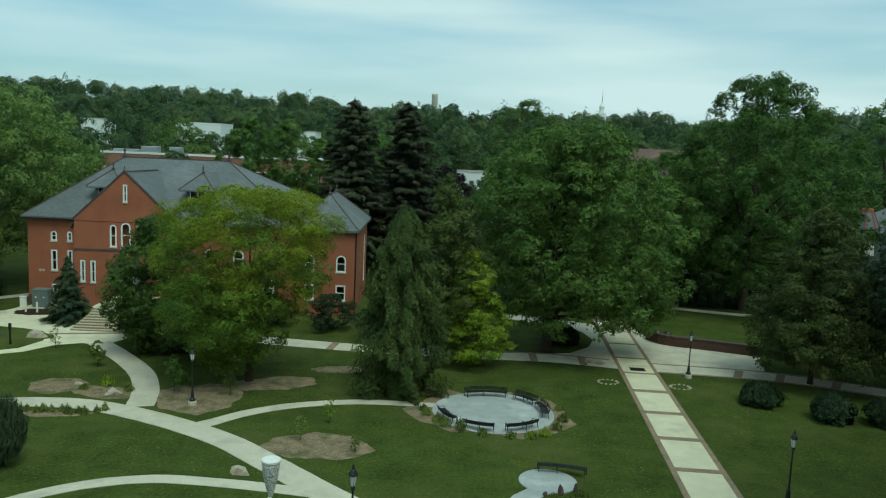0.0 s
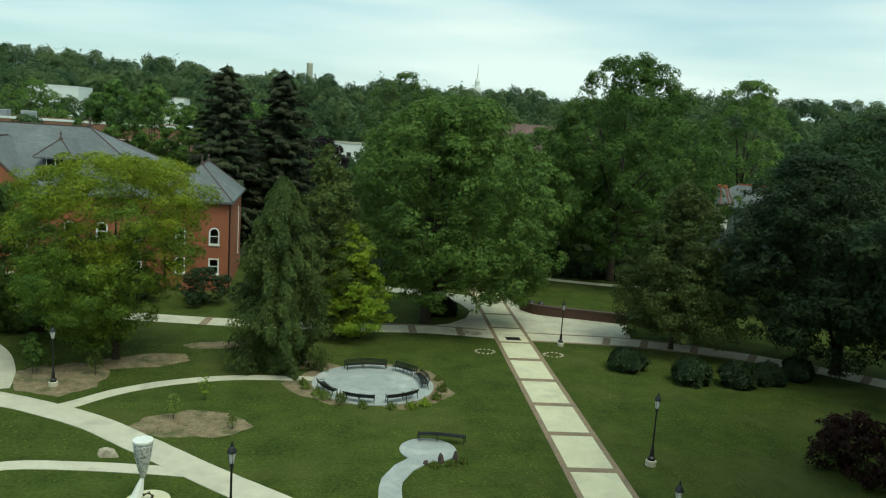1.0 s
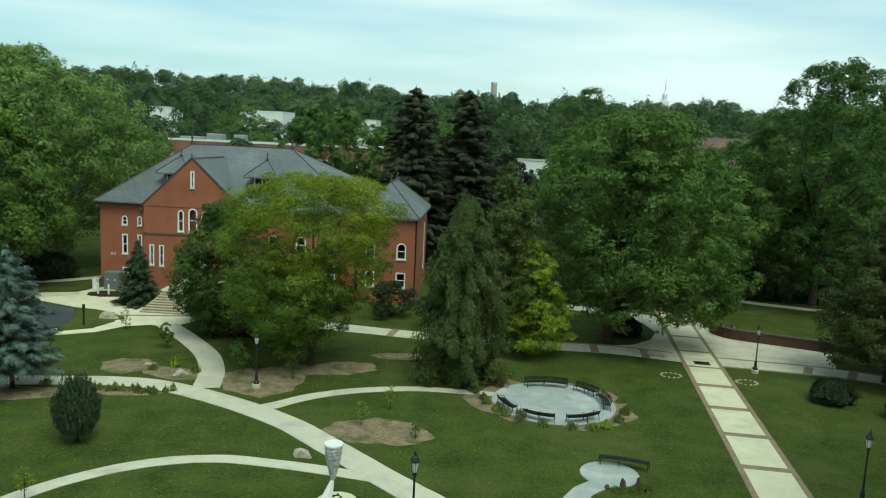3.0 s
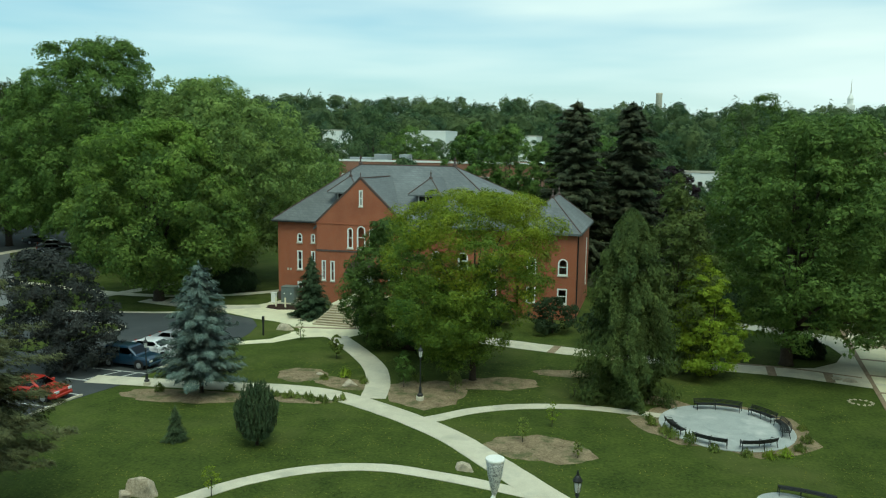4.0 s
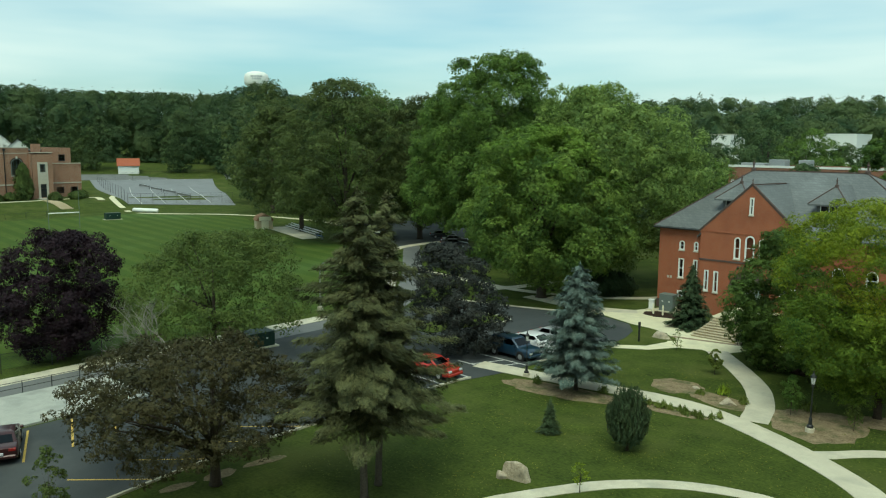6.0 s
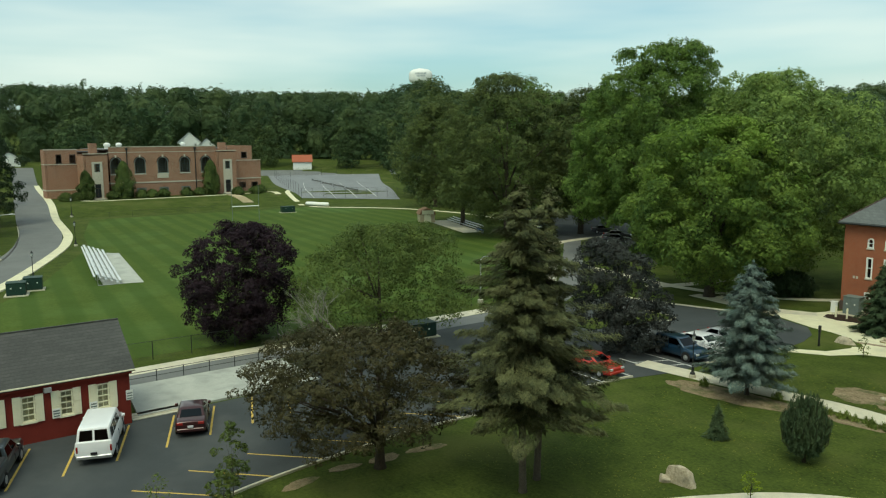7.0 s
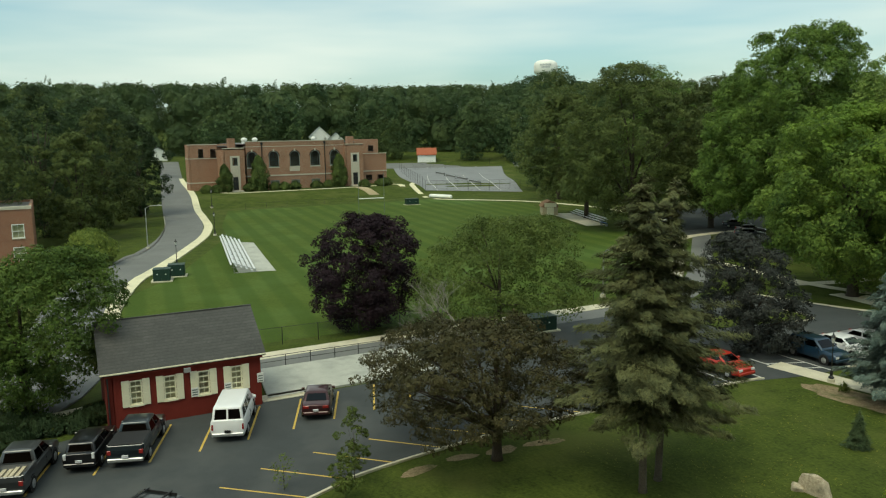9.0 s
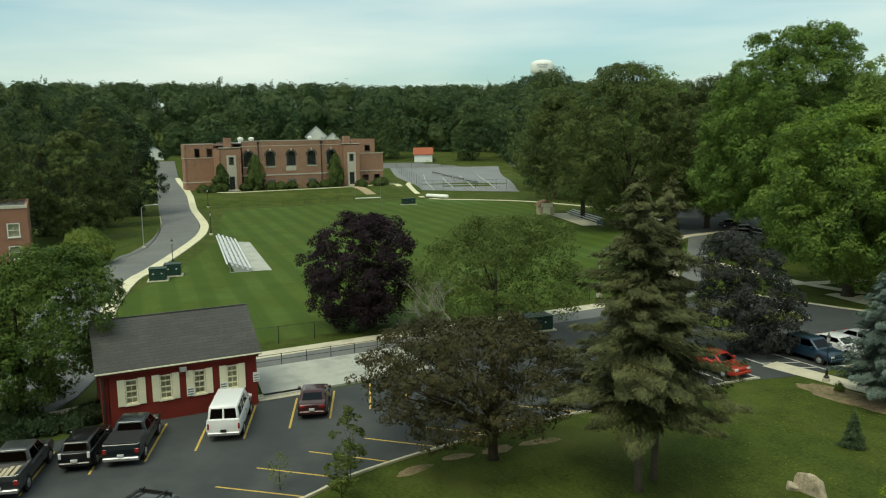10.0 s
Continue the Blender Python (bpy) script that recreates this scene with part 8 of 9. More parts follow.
# low wall, bins, bollards, cabinets
bm = ribbon([(20.9, 71.2), (21.6, 69.6), (23, 68.8), (25.5, 67.9), (28, 66.9), (31, 65.6), (35, 63.4)], 0.4, z=0.85, wobble=0.0)
solo("garden_wall", bm, M_WALLBRICK, "low dark red brick garden wall", "wall", "structure")
bm = ribbon([(20.9, 71.2), (21.6, 69.6), (23, 68.8), (25.5, 67.9), (28, 66.9), (31, 65.6), (35, 63.4)], 0.5, z=0.95, wobble=0.0)
for v in bm.verts:
    v.co.z = max(v.co.z, 0.84)
solo("wall_coping", bm, M_DKSTONE, "dark stone coping on the garden wall", "coping", "structure")


def litter_bin(x, y):
    t = thing("litter_bin", "dark litter bin with a cream panel", "bin", (x, y, 0.02), group="litter bins")
    bm = bmesh.new()
    lathe(bm, [(0.3, 0), (0.34, 0.9), (0.36, 0.95), (0.2, 1.12), (0.18, 1.12)], 14)
    part("drum", bm, M_BLACK, t)
    bm = bmesh.new()
    lathe(bm, [(0.352, 0.5), (0.356, 0.78)], 14)
    part("band", bm, M_CREAM, t)


litter_bin(22.3, 69.7)
litter_bin(21.5, 70.2)
for x, y in [(-37.4, 72.2), (-36.3, 72.1), (-35.1, 72.5)]:
    bm = bmesh.new()
    lathe(bm, [(0.09, -0.05), (0.09, 0.95), (0.06, 1.02), (0.01, 1.05)], 12)
    solo("bollard", bm, M_CREAM, "cream painted steel bollard by the cabinet", "bollard", group="bollards", at=pose(x, y, 0.02))


def cabinet(x, y, w, d, h, mat, label, rz=0.0, pad=0.25):
    t = thing("utility_cabinet", label, "utility cabinet", (x, y, gz(x, y)), rz, group="utility cabinets")
    part("pad", boxes((-w / 2 - pad, w / 2 + pad, -d / 2 - pad, d / 2 + pad, -0.1, 0.12)), M_CONC, t, "concrete pad")
    part("body", bevelled(boxes((-w / 2, w / 2, -d / 2, d / 2, 0.12, h)), 0.03), mat, t)
    part("lid", bevelled(boxes((-w / 2 - 0.04, w / 2 + 0.04, -d / 2 - 0.04, d / 2 + 0.04, h, h + 0.08)), 0.02), mat, t)
    for s in (-1, 1):
        dr = part("cabinet_door", boxes((s * w / 4 - w / 4 + 0.03, s * w / 4 + w / 4 - 0.03, -d / 2 - 0.025, -d / 2, 0.2, h - 0.08)), mat, t)
        part("warning_plate", boxes((s * w / 4 - 0.07, s * w / 4 + 0.07, -d / 2 - 0.035, -d / 2 - 0.026, h * 0.6, h * 0.6 + 0.12)), M_WHITE, dr)


cabinet(-36.9, 74.4, 1.5, 1.1, 1.75, M_BOXGREY, "grey-green transformer cabinet at the hall's corner")
cabinet(-38.4, 73.7, 0.5, 0.4, 1.1, M_WHITE, "small pale meter box at the hall's corner")
cabinet(-96.4, 11.1, 1.9, 1.6, 1.45, M_BOXGREEN, "dark green transformer cabinet by the road", 78)
cabinet(-98.8, 13.1, 1.9, 1.6, 1.45, M_BOXGREEN, "dark green transformer cabinet by the road", 78)
cabinet(-168, 76, 3.0, 1.6, 1.4, M_BOXGREEN, "dark green equipment box by the field", 85)
cabinet(-54.9, 36.3, 3.0, 1.7, 1.25, M_BOXGREEN, "dark green skip with a pale lid beside the lane", 85)
solo("sign_post", boxes((-0.06, 0.06, -0.06, 0.06, 0, 1.7), (-0.09, 0.09, -0.08, 0.08, 1.2, 1.72)), M_BLACK, "dark wooden sign post on the grass island", "sign post", at=pose(-32.8, 60.9, 0))

# ---------------------------------------------------------------- field furniture


def bleacher(x, y, L, rows, rz, label, seat=M_ALU):
    t = thing("bleacher", label, "bleacher", (x, y, 0), rz)
    for k in range(rows):
        part("seat_plank", boxes((-L / 2, L / 2, 0.62 * k - 0.13, 0.62 * k + 0.13, 0.42 + 0.22 * k, 0.47 + 0.22 * k)), seat, t)
        part("foot_plank", boxes((-L / 2, L / 2, 0.62 * k + 0.2, 0.62 * k + 0.42, 0.2 + 0.22 * k, 0.24 + 0.22 * k)), seat, t)
    n = max(int(L / 4), 2)
    for k in range(n + 1):
        xx = -L / 2 + L * k / n
        bm = bmesh.new()
        tube(bm, [(xx, 0, 0.02), (xx, 0, 0.42)], 0.03, 5)
        tube(bm, [(xx, 0.62 * (rows - 1), 0.02), (xx, 0.62 * (rows - 1), 0.42 + 0.22 * (rows - 1))], 0.03, 5)
        tube(bm, [(xx, 0, 0.36), (xx, 0.62 * (rows - 1), 0.36 + 0.22 * (rows - 1))], 0.03, 5)
        tube(bm, [(xx, 0, 0.05), (xx, 0.62 * (rows - 1), 0.05)], 0.03, 5)
        part("support", bm, M_STEEL, t)
    return t


bleacher(-111.2, 24.2, 29.5, 5, 171.6, "long silver aluminium bleacher beside the field")
bm = bmesh.new()
prism(bm, [(-127.5, 24.0), (-123.4, 28.2), (-96.2, 24.6), (-97.2, 20.2)], -0.02, 0.03)
solo("bleacher_pad", bm, M_APRON, "grey asphalt pad under the bleacher", "paving", "structure")
bleacher(-122, 91.5, 17, 3, -18, "low silver aluminium bleacher by the shed")
bm = bmesh.new()
prism(bm, [(-133, 91), (-112, 84.5), (-111, 88), (-131, 95)], -0.02, 0.02)
solo("bleacher_pad", bm, M_CONC, "pale concrete pad by the shed", "paving", "structure")
t = thing("team_bench", "blue team bench by the field", "bench", (-110.6, 87.3, 0), -18)
part("seat", boxes((-1.4, 1.4, -0.2, 0.2, 0.5, 0.56)), material("blue_paint", (0.02, 0.07, 0.22), (0.04, 0.12, 0.32), rough=0.5, bump=0.05), t)
for sx in (-1.25, 1.25):
    part("bench_leg", boxes((sx - 0.05, sx + 0.05, -0.2, 0.2, 0, 0.5)), M_STEEL, t)


def goal_post(x, y, rz, width, bar=3.1, top=8.8):
    """Two thin uprights with a white crossbar between them."""
    t = thing("goal_post", "tall thin goal post with a white crossbar on the field", "goal post", (x, y, 0), rz)
    for s in (-1, 1):
        bm = bmesh.new()
        tube(bm, [(s * width / 2, 0, -0.2), (s * width / 2, 0, bar), (s * width / 2, 0, top)], [0.06, 0.055, 0.035], 8)
        part("upright", bm, M_BOXGREY, t, "thin grey upright")
    bm = bmesh.new()
    tube(bm, [(-width / 2, 0, bar), (width / 2, 0, bar)], 0.11, 8)
    part("crossbar", bm, M_WHITE, t, "white crossbar")


goal_post(-155.9, 61.1, 80, 5.5)


def shed():
    s = thing("garden_shed", "tan shed with an orange-brown barn roof at the field's edge", "shed", (-131.5, 89.8, 0), -25)
    part("body", boxes((-1.9, 1.9, -1.5, 1.5, -0.1, 1.75)), M_TAN, s)
    prof = [(-1.75, 1.65), (-1.25, 2.45), (0, 2.95), (1.25, 2.45), (1.75, 1.65)]
    bm = bmesh.new()
    a = [bm.verts.new((-2.05, y, z)) for y, z in prof]
    b = [bm.verts.new((2.05, y, z)) for y, z in prof]
    for i in range(4):
        bm.faces.new((a[i], a[i + 1], b[i + 1], b[i]))
    bm.faces.new(a[::-1])
    bm.faces.new(b)
    bm.faces.new((a[0], b[0], b[4], a[4]))
    part("roof", bm, M_TANROOF, s, "weathered orange-brown gambrel roof")
    part("gable_face", boxes((2.05, 2.08, -1.2, 1.2, 1.7, 2.5)), M_CREAM, s)
    part("shed_door", boxes((1.9, 1.95, -0.7, 0.7, 0.05, 1.65)), M_CREAM, s)


shed()


def fence(ctrl, h, label, gap=3.0, mat=None, mesh_step=0.28):
    """Posts, rails and crossing wires along a line."""
    pts = curve_points(ctrl, gap)
    f = thing("chain_fence", label, "fence", (pts[0].x, pts[0].y, 0), kind="structure")
    post = bmesh.new()
    tube(post, [(0, 0, -0.1), (0, 0, h)], 0.035, 6)
    post = mesh_of(post, mat or M_BLACK, "post")
    bm, wires = bmesh.new(), bmesh.new()
    for i, p in enumerate(pts):
        o = part("fence_post", post, None, f)
        put(o, f, pose(p.x, p.y, gz(p.x, p.y)))
        if i:
            q = pts[i - 1]
            zp, zq = gz(p.x, p.y), gz(q.x, q.y)
            for z in (h - 0.03,):
                tube(bm, [(q.x, q.y, zq + z), (p.x, p.y, zp + z)], 0.02, 4)
            n = max(int((p - q).length / mesh_step), 1)
            for k in range(-int(h / mesh_step), n):
                for s in (0, 1):
                    u0, u1 = k * mesh_step, k * mesh_step + h
                    L = (p - q).length
                    a, b = max(u0, 0), min(u1, L)
                    if b <= a:
                        continue
                    za, zb = a - u0, b - u0
                    if s:
                        za, zb = h - za, h - zb
                    A, B = q.lerp(p, a / L), q.lerp(p, b / L)
                    A3, B3 = Vector((A.x, A.y, zq + za)), Vector((B.x, B.y, zq + zb))
                    w = Vector((0, 0, 0.005))
                    wires.faces.new([wires.verts.new(v) for v in (A3 - w, B3 - w, B3 + w, A3 + w)])
    put(part("rail", bm, mat or M_BLACK, f), f, Matrix.Identity(4))
    put(part("wire_mesh", wires, mat or M_BLACK, f, "thin black wire mesh"), f, Matrix.Identity(4))


fence([(-61.6, 9), (-61.4, 16), (-61.2, 30), (-61.6, 44), (-62.5, 54)], 1.5, "black chain-link fence along the field")
fence([(-181.5, 40), (-181.8, 55), (-182.6, 72)], 1.3, "low chain-link fence below the gymnasium's bank", 4.0, mesh_step=0.5)
fence([(-191, 90.5), (-187, 118)], 3.0, "tall chain-link fence of the tennis courts", 3.0, M_BLACK, 0.7)
fence([(-191, 90.5), (-262, 114)], 3.0, "tall chain-link fence of the tennis courts", 6.0, M_BLACK, 0.9)
fence([(-262, 114), (-252, 152)], 3.0, "tall chain-link fence of the tennis courts", 5.0, M_BLACK, 0.9)


def apron_rail():
    r = thing("handrail", "thin black handrail behind the concrete apron", "railing", (-55.4, 12.6, 0))
    for k in range(7):
        bm = bmesh.new()
        tube(bm, [(-55.4, 12.7 + 1.9 * k, 0.0), (-55.4, 12.7 + 1.9 * k, 0.95)], 0.03, 6)
        put(part("rail_post", bm, M_BLACK, r), r, Matrix.Identity(4))
    for z in (0.92, 0.5):
        bm = bmesh.new()
        tube(bm, [(-55.4, 12.6, z), (-55.4, 24.2, z)], 0.02, 6)
        put(part("rail", bm, M_BLACK, r), r, Matrix.Identity(4))


apron_rail()
s = thing("apron_steps", "short concrete steps beside the red house", "steps", (-49, 12.2, 0))
for k in range(3):
    slab(s, "step", [(-48.65 + 0.0 - 0.32 * k, -48.3 - 0.32 * k, 11.2, 14.2, -0.05, 0.05 + 0.045 * k)], M_CONC)
bm = bmesh.new()
prism(bm, [(-91, 89), (-104, 93), (-126, 109), (-122, 126), (-106, 124), (-94, 108)], -0.03, 0.02)
solo("street_car_park", bm, M_ASPH, "dark asphalt car park under the trees", "car park", "structure")
# tennis courts: surface, lines and nets
solo("tennis_court", ribbon([(-188, 104), (-205, 110), (-235, 121.5), (-259, 132)], 27, z=0.05, step=4, wobble=0.0, ends=40), M_COURT, "pale blue-grey tennis courts behind tall fences", "tennis court", "structure")
solo("court_apron", ribbon([(-259, 131), (-272, 137)], 56, z=0.03, step=4, wobble=0.0), M_ROAD, "grey asphalt beyond the tennis courts", "paving", "structure")
for k in range(4):
    x, y = -198 - 13.5 * k, 109.6 + 3.0 * k
    t = thing("tennis_net", "grey tennis net between posts", "net", (x, y, gz(x, y) + 0.05), -12, group="tennis nets")
    part("net", boxes((-5.6, 5.6, -0.02, 0.02, 0.45, 0.92)), M_ROAD, t)
    part("net_tape", boxes((-5.6, 5.6, -0.03, 0.03, 0.92, 1.0)), M_STEEL, t)
    for s in (-1, 1):
        part("net_post", boxes((s * 5.7 - 0.06, s * 5.7 + 0.06, -0.06, 0.06, -0.2, 1.1)), M_BLACK, t)
for off in (-10, -4, 2, 8):
    solo("court_line", ribbon([(-189, 102), (-205, 107.5), (-235, 121), (-260, 133)], 0.14, z=0.07, step=4, wobble=0.0, side=off), M_LINEW, "white tennis court line", "marking", "structure")
bm = bmesh.new()
tube(bm, [(-3.6, 0, 0.5), (-3.3, 0, 0.55), (3.3, 0, 0.55), (3.6, 0, 0.5)], [0.3, 0.5, 0.5, 0.3], 12)
solo("tarpaulin_roll", bm, M_WHITE, "long white rolled tarpaulin by the field", "tarpaulin", at=pose(-179.5, 89.3, 0, 0, 0, 25))

# ---------------------------------------------------------------- vehicles


def car_paint(name, c, metal=0.3):
    m = material(name, tuple(0.9 * v for v in c), c, scale=2.0, fine=30.0, rough=0.3, bump=0.0, metal=metal, spec=0.5)
    m.node_tree.nodes["Principled BSDF"].inputs["Coat Weight"].default_value = 0.6
    m.node_tree.nodes["Principled BSDF"].inputs["Coat Roughness"].default_value = 0.08
    return m


M_TYRE = material("tyre_rubber", (0.012, 0.012, 0.012), (0.025, 0.025, 0.025), scale=8.0, fine=30.0, rough=0.9, bump=0.1)
M_RIM = material("wheel_alloy", (0.40, 0.41, 0.42), (0.55, 0.56, 0.57), scale=8.0, fine=30.0, rough=0.35, metal=0.8, bump=0.0)
M_TAIL = material("red_tail_lens", (0.22, 0.012, 0.010), (0.35, 0.02, 0.016), scale=8.0, fine=30.0, rough=0.2, bump=0.0, spec=0.6)
M_HEAD = material("clear_head_lens", (0.55, 0.56, 0.56), (0.75, 0.76, 0.76), scale=8.0, fine=30.0, rough=0.15, bump=0.0, spec=0.6)
M_PLATE = material("plate_white", (0.55, 0.56, 0.58), (0.7, 0.71, 0.73), scale=8.0, fine=30.0, rough=0.5, bump=0.0)
M_TRIM = material("black_plastic_trim", (0.012, 0.012, 0.013), (0.03, 0.03, 0.031), scale=8.0, fine=30.0, rough=0.6, bump=0.0)


def loft(bm, sections):
    """Skin over cross-sections, each a list of points of equal count, closed across and capped."""
    rings = [[bm.verts.new(p) for p in s] for s in sections]
    n = len(rings[0])
    for a, b in zip(rings, rings[1:]):
        for k in range(n):
            bm.faces.new((a[k], a[(k + 1) % n], b[(k + 1) % n], b[k]))
    bm.faces.new(rings[0][::-1])
    bm.faces.new(rings[-1])
    return bm


def body_section(x, hw, z0, z1, tuck=0.06):
    return [(x, -hw + tuck, z0), (x, hw - tuck, z0), (x, hw, z0 + 0.18), (x, hw, z0 + 0.55 * (z1 - z0)), (x, hw - 0.05, z1 - 0.05), (x, hw - 0.14, z1), (x, -hw + 0.14, z1), (x, -hw + 0.05, z1 - 0.05), (x, -hw, z0 + 0.55 * (z1 - z0)), (x, -hw, z0 + 0.18)]


def inset_panel(corners, margin, depth=0.012, lift=0.006):
    """A thin pane that lies just over a four-sided face, inset from its edges. margin: fractions left, right, bottom, top."""
    a, b, c, d = [Vector(p) for p in corners]
    l, r, lo, hi = margin
    at = lambda u, v: a.lerp(b, u).lerp(d.lerp(c, u), v)
    n = (b - a).cross(d - a).normalized()
    q = [at(l, lo), at(1 - r, lo), at(1 - r, 1 - hi), at(l, 1 - hi)]
    bm = bmesh.new()
    v0 = [bm.verts.new(p - n * (depth - lift)) for p in q]
    mid = sum(q, Vector()) / 4
    v1 = [bm.verts.new(p + n * lift + 0.03 * (mid - p)) for p in q]
    bm.faces.new(v1)
    bm.faces.new(v0[::-1])
    for i in range(4):
        bm.faces.new((v0[i], v0[(i + 1) % 4], v1[(i + 1) % 4], v1[i]))
    return bm


def rounded(bm, width, limit=0.5, segments=3):
    bmesh.ops.recalc_face_normals(bm, faces=bm.faces)
    bmesh.ops.bevel(bm, geom=[e for e in bm.edges if len(e.link_faces) == 2 and e.calc_face_angle(0) > limit], offset=width, segments=segments, affect="EDGES", profile=0.5)
    return bm


def vehicle(name, label, paint, x, y, rz, L, W, lower, cab, bed=None, wheel=0.34, rear_lamp_z=0.75, rack=False, lean=0.16, side_lights=((0.06, 0.52), (0.56, 0.94)), rear_lights=((0.1, 0.9),), lamp=None, lamp_size=(0.1, 0.24), bumper=None, plate=None, cover=None, load=None):
    """A car from its lower body (x, half-width factor, z0, z1) and its cabin (base and roof lines in x and z)."""
    t = thing(name, label, "car" if name != "van" else "van", (x, y, 0.02), rz)
    hw = W / 2
    bm = rounded(loft(bmesh.new(), [body_section(a, hw * f, z0, z1) for a, f, z0, z1 in lower]), 0.05)
    part("body", bm, paint, t, smooth=True)
    # cabin with a domed roof: base line x0..x1 at zb, roof line r0..r1 at zr
    x0, x1, r0, r1, zb, zr = cab
    hb, hr = hw - 0.07, hw - 0.07 - lean
    B = [(x0, -hb, zb - 0.08), (x1, -hb, zb - 0.08), (x1, hb, zb - 0.08), (x0, hb, zb - 0.08)]
    T = [(r0, -hr, zr - 0.04), (r1, -hr, zr - 0.04), (r1, hr, zr - 0.04), (r0, hr, zr - 0.04)]
    crest = [(r0 + 0.12 * (r1 - r0), -0.72 * hr, zr), (r1 - 0.12 * (r1 - r0), -0.72 * hr, zr), (r1 - 0.12 * (r1 - r0), 0.72 * hr, zr), (r0 + 0.12 * (r1 - r0), 0.72 * hr, zr)]
    bm = rounded(loft(bmesh.new(), [B, T, crest]), 0.07, 0.3)
    cabin = part("cabin", bm, paint, t, smooth=True)
    faces = {"windscreen": ((B[1], B[2], T[2], T[1]), ((0.08, 0.92),)), "rear_window": ((B[3], B[0], T[0], T[3]), rear_lights), "side_window": ((B[0], B[1], T[1], T[0]), side_lights), "side_window.": ((B[2], B[3], T[3], T[2]), [(1 - b, 1 - a) for a, b in side_lights])}
    for kind, (quad, spans) in faces.items():
        for a, b in spans:
            part(kind.strip("."), inset_panel(quad, (a, 1 - b, 0.2, 0.14)), M_CARGLASS, cabin, "dark tinted glass")
    # wheels
    xs = (lower[0][0] + 0.2 * L, lower[-1][0] - 0.19 * L)
    for wx in xs:
        for s in (-1, 1):
            bm = bmesh.new()
            lathe(bm, [(wheel * 0.62, -0.11), (wheel * 0.95, -0.11), (wheel, -0.07), (wheel, 0.07), (wheel * 0.95, 0.11), (wheel * 0.62, 0.11)], 20)
            bmesh.ops.transform(bm, matrix=pose(wx, s * (hw - 0.1), wheel - 0.02, 90, 0, 0), verts=bm.verts)
            w = part("wheel", bm, M_TYRE, t)
            bm = bmesh.new()
            lathe(bm, [(wheel * 0.62, -0.02), (wheel * 0.58, 0.02), (wheel * 0.2, 0.04), (wheel * 0.15, 0.06)], 12)
            bmesh.ops.transform(bm, matrix=pose(wx, s * (hw + 0.0), wheel - 0.02, 90 if s < 0 else -90, 0, 0), verts=bm.verts)
            part("rim", bm, M_RIM, w)
            bm = bmesh.new()
            lathe(bm, [(wheel * 1.16, 0), (wheel * 1.16, 0.012)], 16)
            bmesh.ops.transform(bm, matrix=pose(wx, s * (hw * 0.995 - 0.008), wheel, 90 if s < 0 else -90, 0, 0), verts=bm.verts)
            part("wheel_arch", bm, M_TRIM, t)
    xr, xf = lower[0][0], lower[-1][0]
    wr, wf = hw * lower[0][1], hw * lower[-1][1]
    lw, lh = lamp_size
    for s in (-1, 1):
        yl = s * (wr - lw - 0.03)
        part("tail_lamp", bevelled(boxes((xr - 0.03, xr + 0.1, yl - lw, yl + lw, rear_lamp_z, rear_lamp_z + lh)), 0.015), lamp or M_TAIL, t)
        part("head_lamp", bevelled(boxes((xf - 0.14, xf + 0.02, s * (wf - 0.22) - 0.17, s * (wf - 0.22) + 0.17, 0.6, 0.76)), 0.02), M_HEAD, t)
        part("door_mirror", bevelled(boxes((x1 - 0.55, x1 - 0.38, s * (hw + 0.06) - 0.09, s * (hw + 0.06) + 0.09, zb, zb + 0.16)), 0.03), paint, t)
        for xd in (x0 + 0.52 * (x1 - x0), x1 - 0.3):
            part("door_seam", boxes((xd - 0.012, xd + 0.012, s * (hw - 0.02) - 0.03, s * (hw - 0.02) + 0.022, lower[2][2] + 0.2, zb - 0.14)), M_TRIM, t)
    part("rear_bumper", bevelled(boxes((xr - 0.1, xr + 0.14, -wr + 0.03, wr - 0.03, 0.36, 0.56)), 0.04), bumper or paint, t)
    part("front_bumper", bevelled(boxes((xf - 0.14, xf + 0.07, -wf + 0.03, wf - 0.03, 0.32, 0.52)), 0.04), bumper or paint, t)
    part("number_plate", boxes((xr - 0.12, xr - 0.035, -0.16, 0.16, 0.6, 0.72)), plate or M_PLATE, t)
    if bed:
        part("load_bed", boxes((bed[0], bed[1], -hw + 0.2, hw - 0.2, bed[2], bed[2] + 0.02)), M_TRIM, t)
        for s in (-1, 1):
            part("bed_rail", bevelled(boxes((bed[0], bed[1], s * (hw - 0.12) - 0.08, s * (hw - 0.12) + 0.08, bed[2] - 0.1, bed[2] + 0.26)), 0.03), paint, t)
        part("tailgate", bevelled(boxes((bed[0] - 0.1, bed[0], -hw + 0.1, hw - 0.1, bed[2] - 0.34, bed[2] + 0.25)), 0.03), paint, t)
        if cover:
            part("bed_cover", bevelled(boxes((bed[0], bed[1], -hw + 0.1, hw - 0.1, bed[2] + 0.25, bed[2] + 0.3)), 0.02), cover, t, "flat dark bed cover")
        if load:
            for k in range(4):
                part("plank", boxes((bed[0] + 0.1, bed[1] - 0.3 - 0.1 * k, -0.55 + 0.26 * k, -0.37 + 0.26 * k, bed[2] + 0.02, bed[2] + 0.09 + 0.03 * (k % 2))), load, t, "loose plank in the bed")
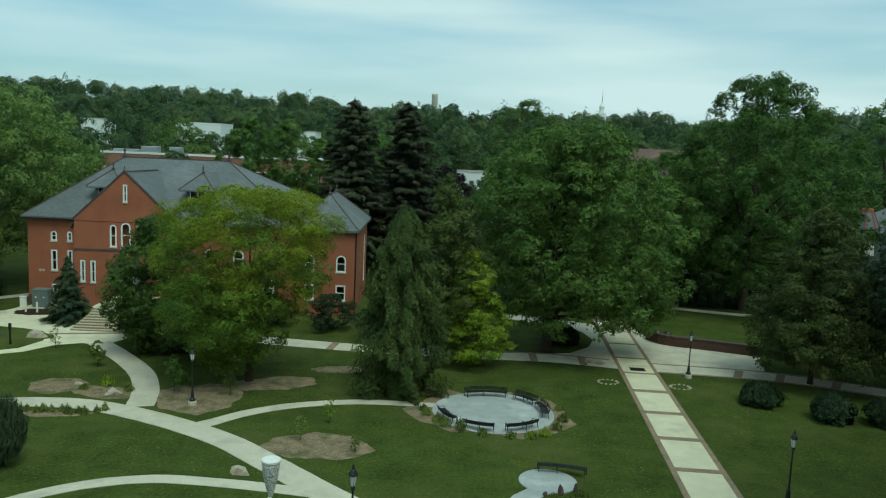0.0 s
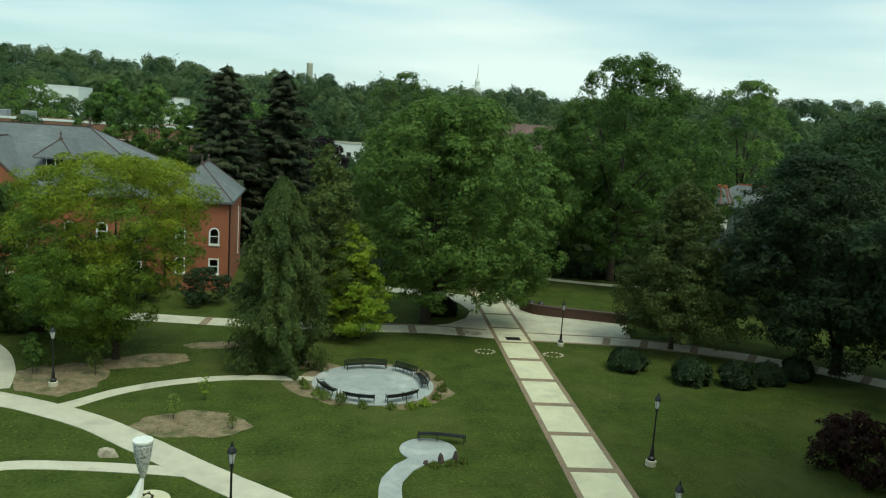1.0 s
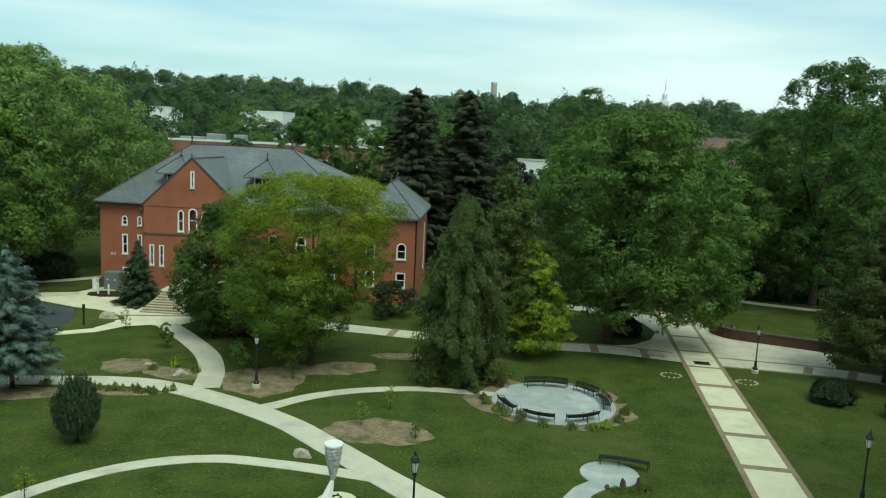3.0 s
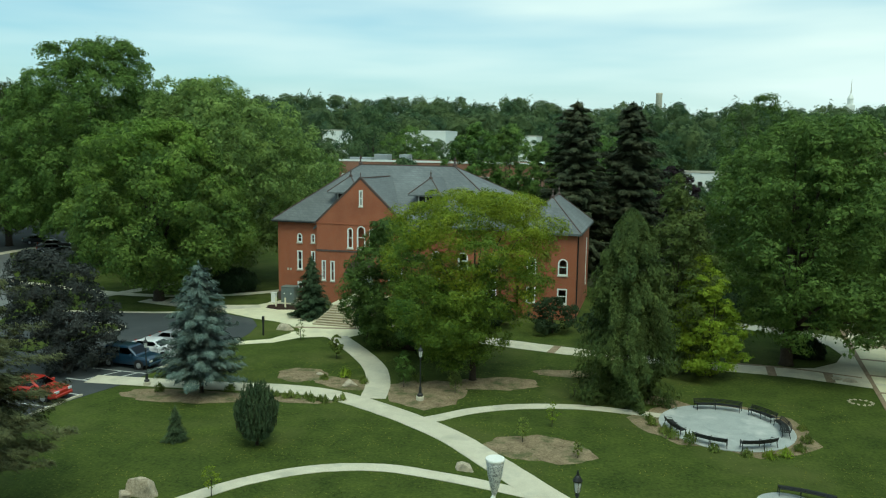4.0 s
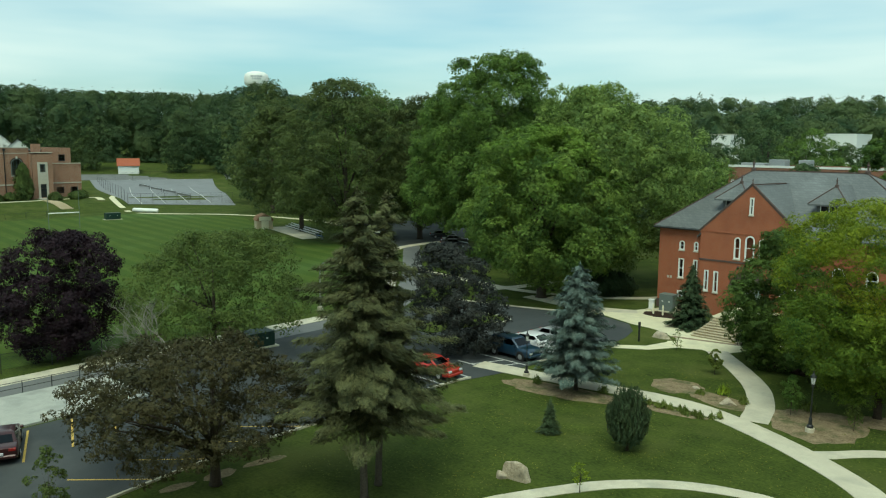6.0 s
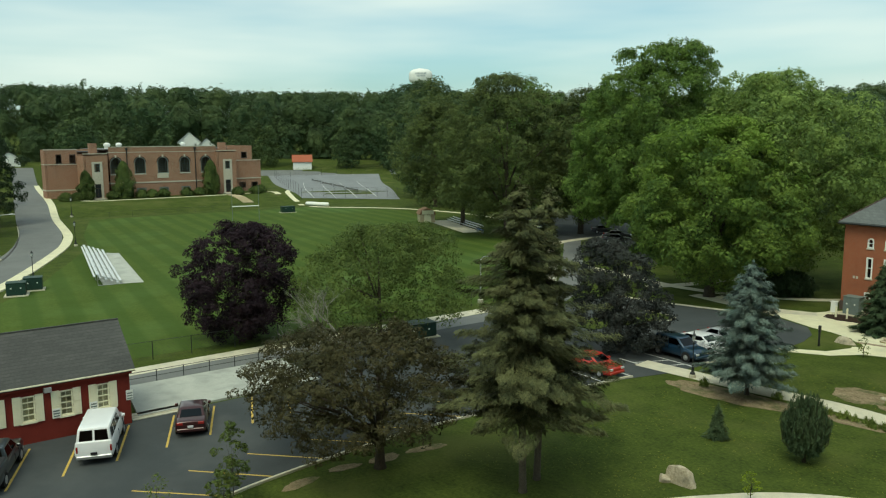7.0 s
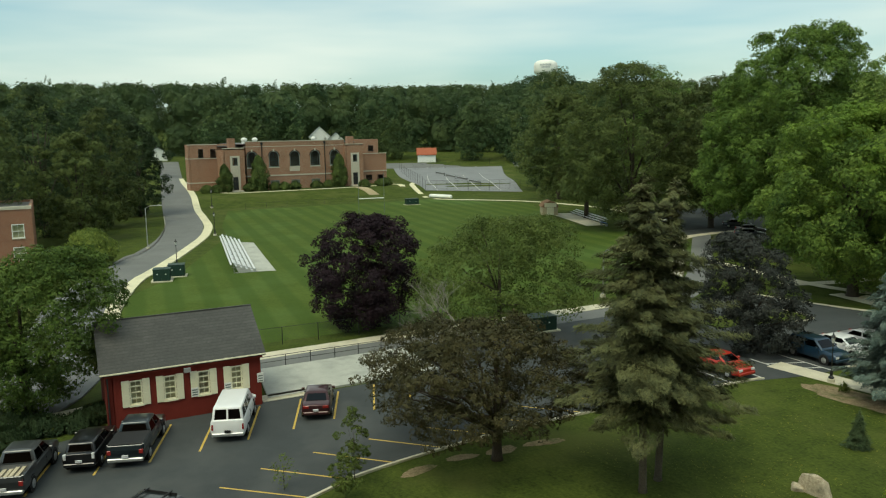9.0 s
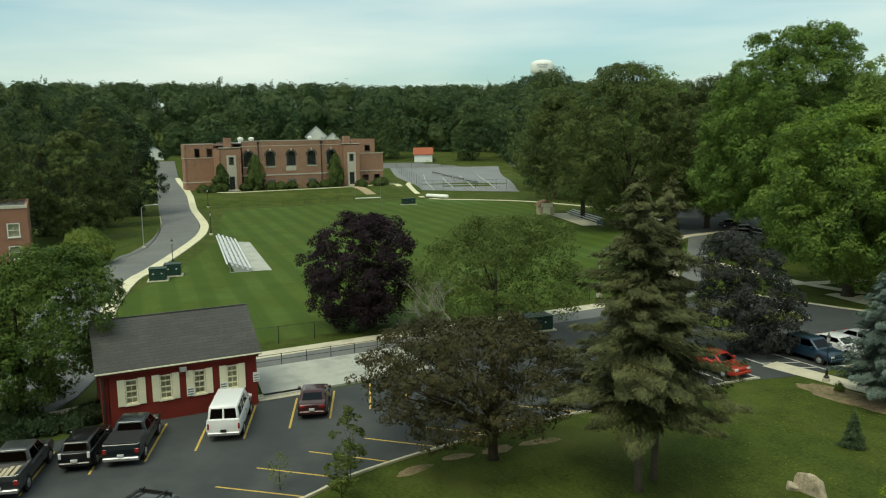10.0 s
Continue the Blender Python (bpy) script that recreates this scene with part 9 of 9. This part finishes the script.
    if rack:
        for s in (-1, 1):
            part("roof_rail", boxes((r0 + 0.2, r1 - 0.2, s * (hr - 0.1) - 0.02, s * (hr - 0.1) + 0.02, zr - 0.02, zr + 0.08)), M_TRIM, t)
        for xx in (r0 + 0.4, r1 - 0.5):
            part("cross_bar", boxes((xx - 0.03, xx + 0.03, -hr, hr, zr + 0.08, zr + 0.12)), M_TRIM, t)
    return t


SEDAN = dict(L=4.7, W=1.78, lower=[(-2.3, 0.88, 0.4, 0.92), (-2.15, 0.96, 0.3, 0.98), (-1.4, 1.0, 0.24, 1.0), (0.9, 1.0, 0.24, 0.96), (1.9, 0.97, 0.26, 0.84), (2.25, 0.9, 0.34, 0.74)], cab=(-1.75, 1.15, -1.05, 0.3, 0.97, 1.42), wheel=0.32)
SUV = dict(L=4.6, W=1.85, lower=[(-2.25, 0.92, 0.42, 1.02), (-2.1, 0.98, 0.34, 1.06), (-1.3, 1.0, 0.3, 1.05), (0.9, 1.0, 0.3, 1.02), (1.85, 0.97, 0.32, 0.95), (2.25, 0.9, 0.4, 0.82)], cab=(-2.1, 1.2, -1.7, 0.35, 1.04, 1.66), wheel=0.36)
PICKUP = dict(L=5.5, W=1.95, lower=[(-2.75, 0.95, 0.5, 1.0), (-2.6, 1.0, 0.42, 1.0), (-1.5, 1.0, 0.4, 1.02), (0.0, 1.0, 0.4, 1.08), (1.2, 1.0, 0.4, 1.08), (2.35, 0.97, 0.42, 1.0), (2.7, 0.92, 0.5, 0.9)], cab=(-0.8, 1.5, -0.6, 0.75, 1.06, 1.72), wheel=0.39, bed=(-2.65, -0.85, 0.98), bumper=M_STEEL, lean=0.2)
VAN = dict(L=5.4, W=1.92, lower=[(-2.65, 0.95, 0.45, 1.28), (-2.55, 1.0, 0.4, 1.3), (0.9, 1.0, 0.38, 1.28), (1.7, 0.99, 0.4, 1.18), (2.5, 0.93, 0.45, 1.05), (2.65, 0.86, 0.5, 0.95)], cab=(-2.6, 1.7, -2.42, 0.8, 1.22, 2.0), wheel=0.37, lean=0.12, side_lights=((0.05, 0.27), (0.3, 0.52), (0.56, 0.8)), rear_lights=((0.08, 0.47), (0.53, 0.92)), bumper=M_STEEL, plate=M_TRIM)

white_paint = car_paint("white_car_paint", (0.86, 0.87, 0.86), 0.0)
vehicle("van", "white passenger van with dark rear windows, parked", white_paint, -45.2, 8.75, 160, rear_lamp_z=0.72, lamp_size=(0.05, 0.34), **VAN)
vehicle("sedan", "dark maroon saloon car, parked", car_paint("maroon_car_paint", (0.050, 0.011, 0.012)), -45.7, 14.0, 159, lamp_size=(0.17, 0.16), **SEDAN)
vehicle("pickup", "dark slate pickup truck with a covered bed, parked", car_paint("slate_car_paint", (0.022, 0.034, 0.042)), -44.4, 3.35, 161, cover=M_TRIM, **PICKUP)
vehicle("hatchback", "small black hatchback with pale tail lamps, parked beside a pickup", car_paint("black_car_paint", (0.010, 0.010, 0.012)), -44.4, 1.0, 162, lamp=M_HEAD, lamp_size=(0.07, 0.3), **{**SUV, "L": 4.4, "W": 1.72, "cab": (-2.05, 1.1, -1.8, 0.2, 1.0, 1.5)})
vehicle("pickup", "grey pickup truck with planks in its open bed, parked", car_paint("grey_car_paint", (0.06, 0.065, 0.068)), -43.1, -2.2, 163, load=M_STEP, **PICKUP)
vehicle("estate_car", "black estate car with a roof rack, parked", car_paint("jet_car_paint", (0.012, 0.016, 0.016)), -33.4, 3.4, 47, rack=True, **SUV)
vehicle("sedan", "bright red car, parked nose to the lawn", car_paint("red_car_paint", (0.52, 0.035, 0.02)), -38.9, 41.1, 2, **SEDAN)
vehicle("estate_car", "deep blue people carrier, parked", car_paint("blue_car_paint", (0.010, 0.038, 0.075)), -37.7, 49.4, -2, **SUV)
vehicle("sedan", "white car behind the blue spruce, parked", car_paint("pearl_car_paint", (0.7, 0.71, 0.71), 0.0), -37.6, 52.2, 0, **SEDAN)
vehicle("sedan", "silver car behind the blue spruce, parked", car_paint("silver_car_paint", (0.45, 0.46, 0.47), 0.4), -37.4, 55.1, 0, **SEDAN)
for i, (x, y, rz, c) in enumerate([(-86, 96, 45, (0.02, 0.02, 0.022)), (-89.5, 100, 45, (0.03, 0.03, 0.034)), (-96, 104, 45, (0.02, 0.022, 0.03))]):
    vehicle("sedan", "parked car seen through the trees", car_paint("passing_car_paint", c), x, y, rz, **SEDAN)
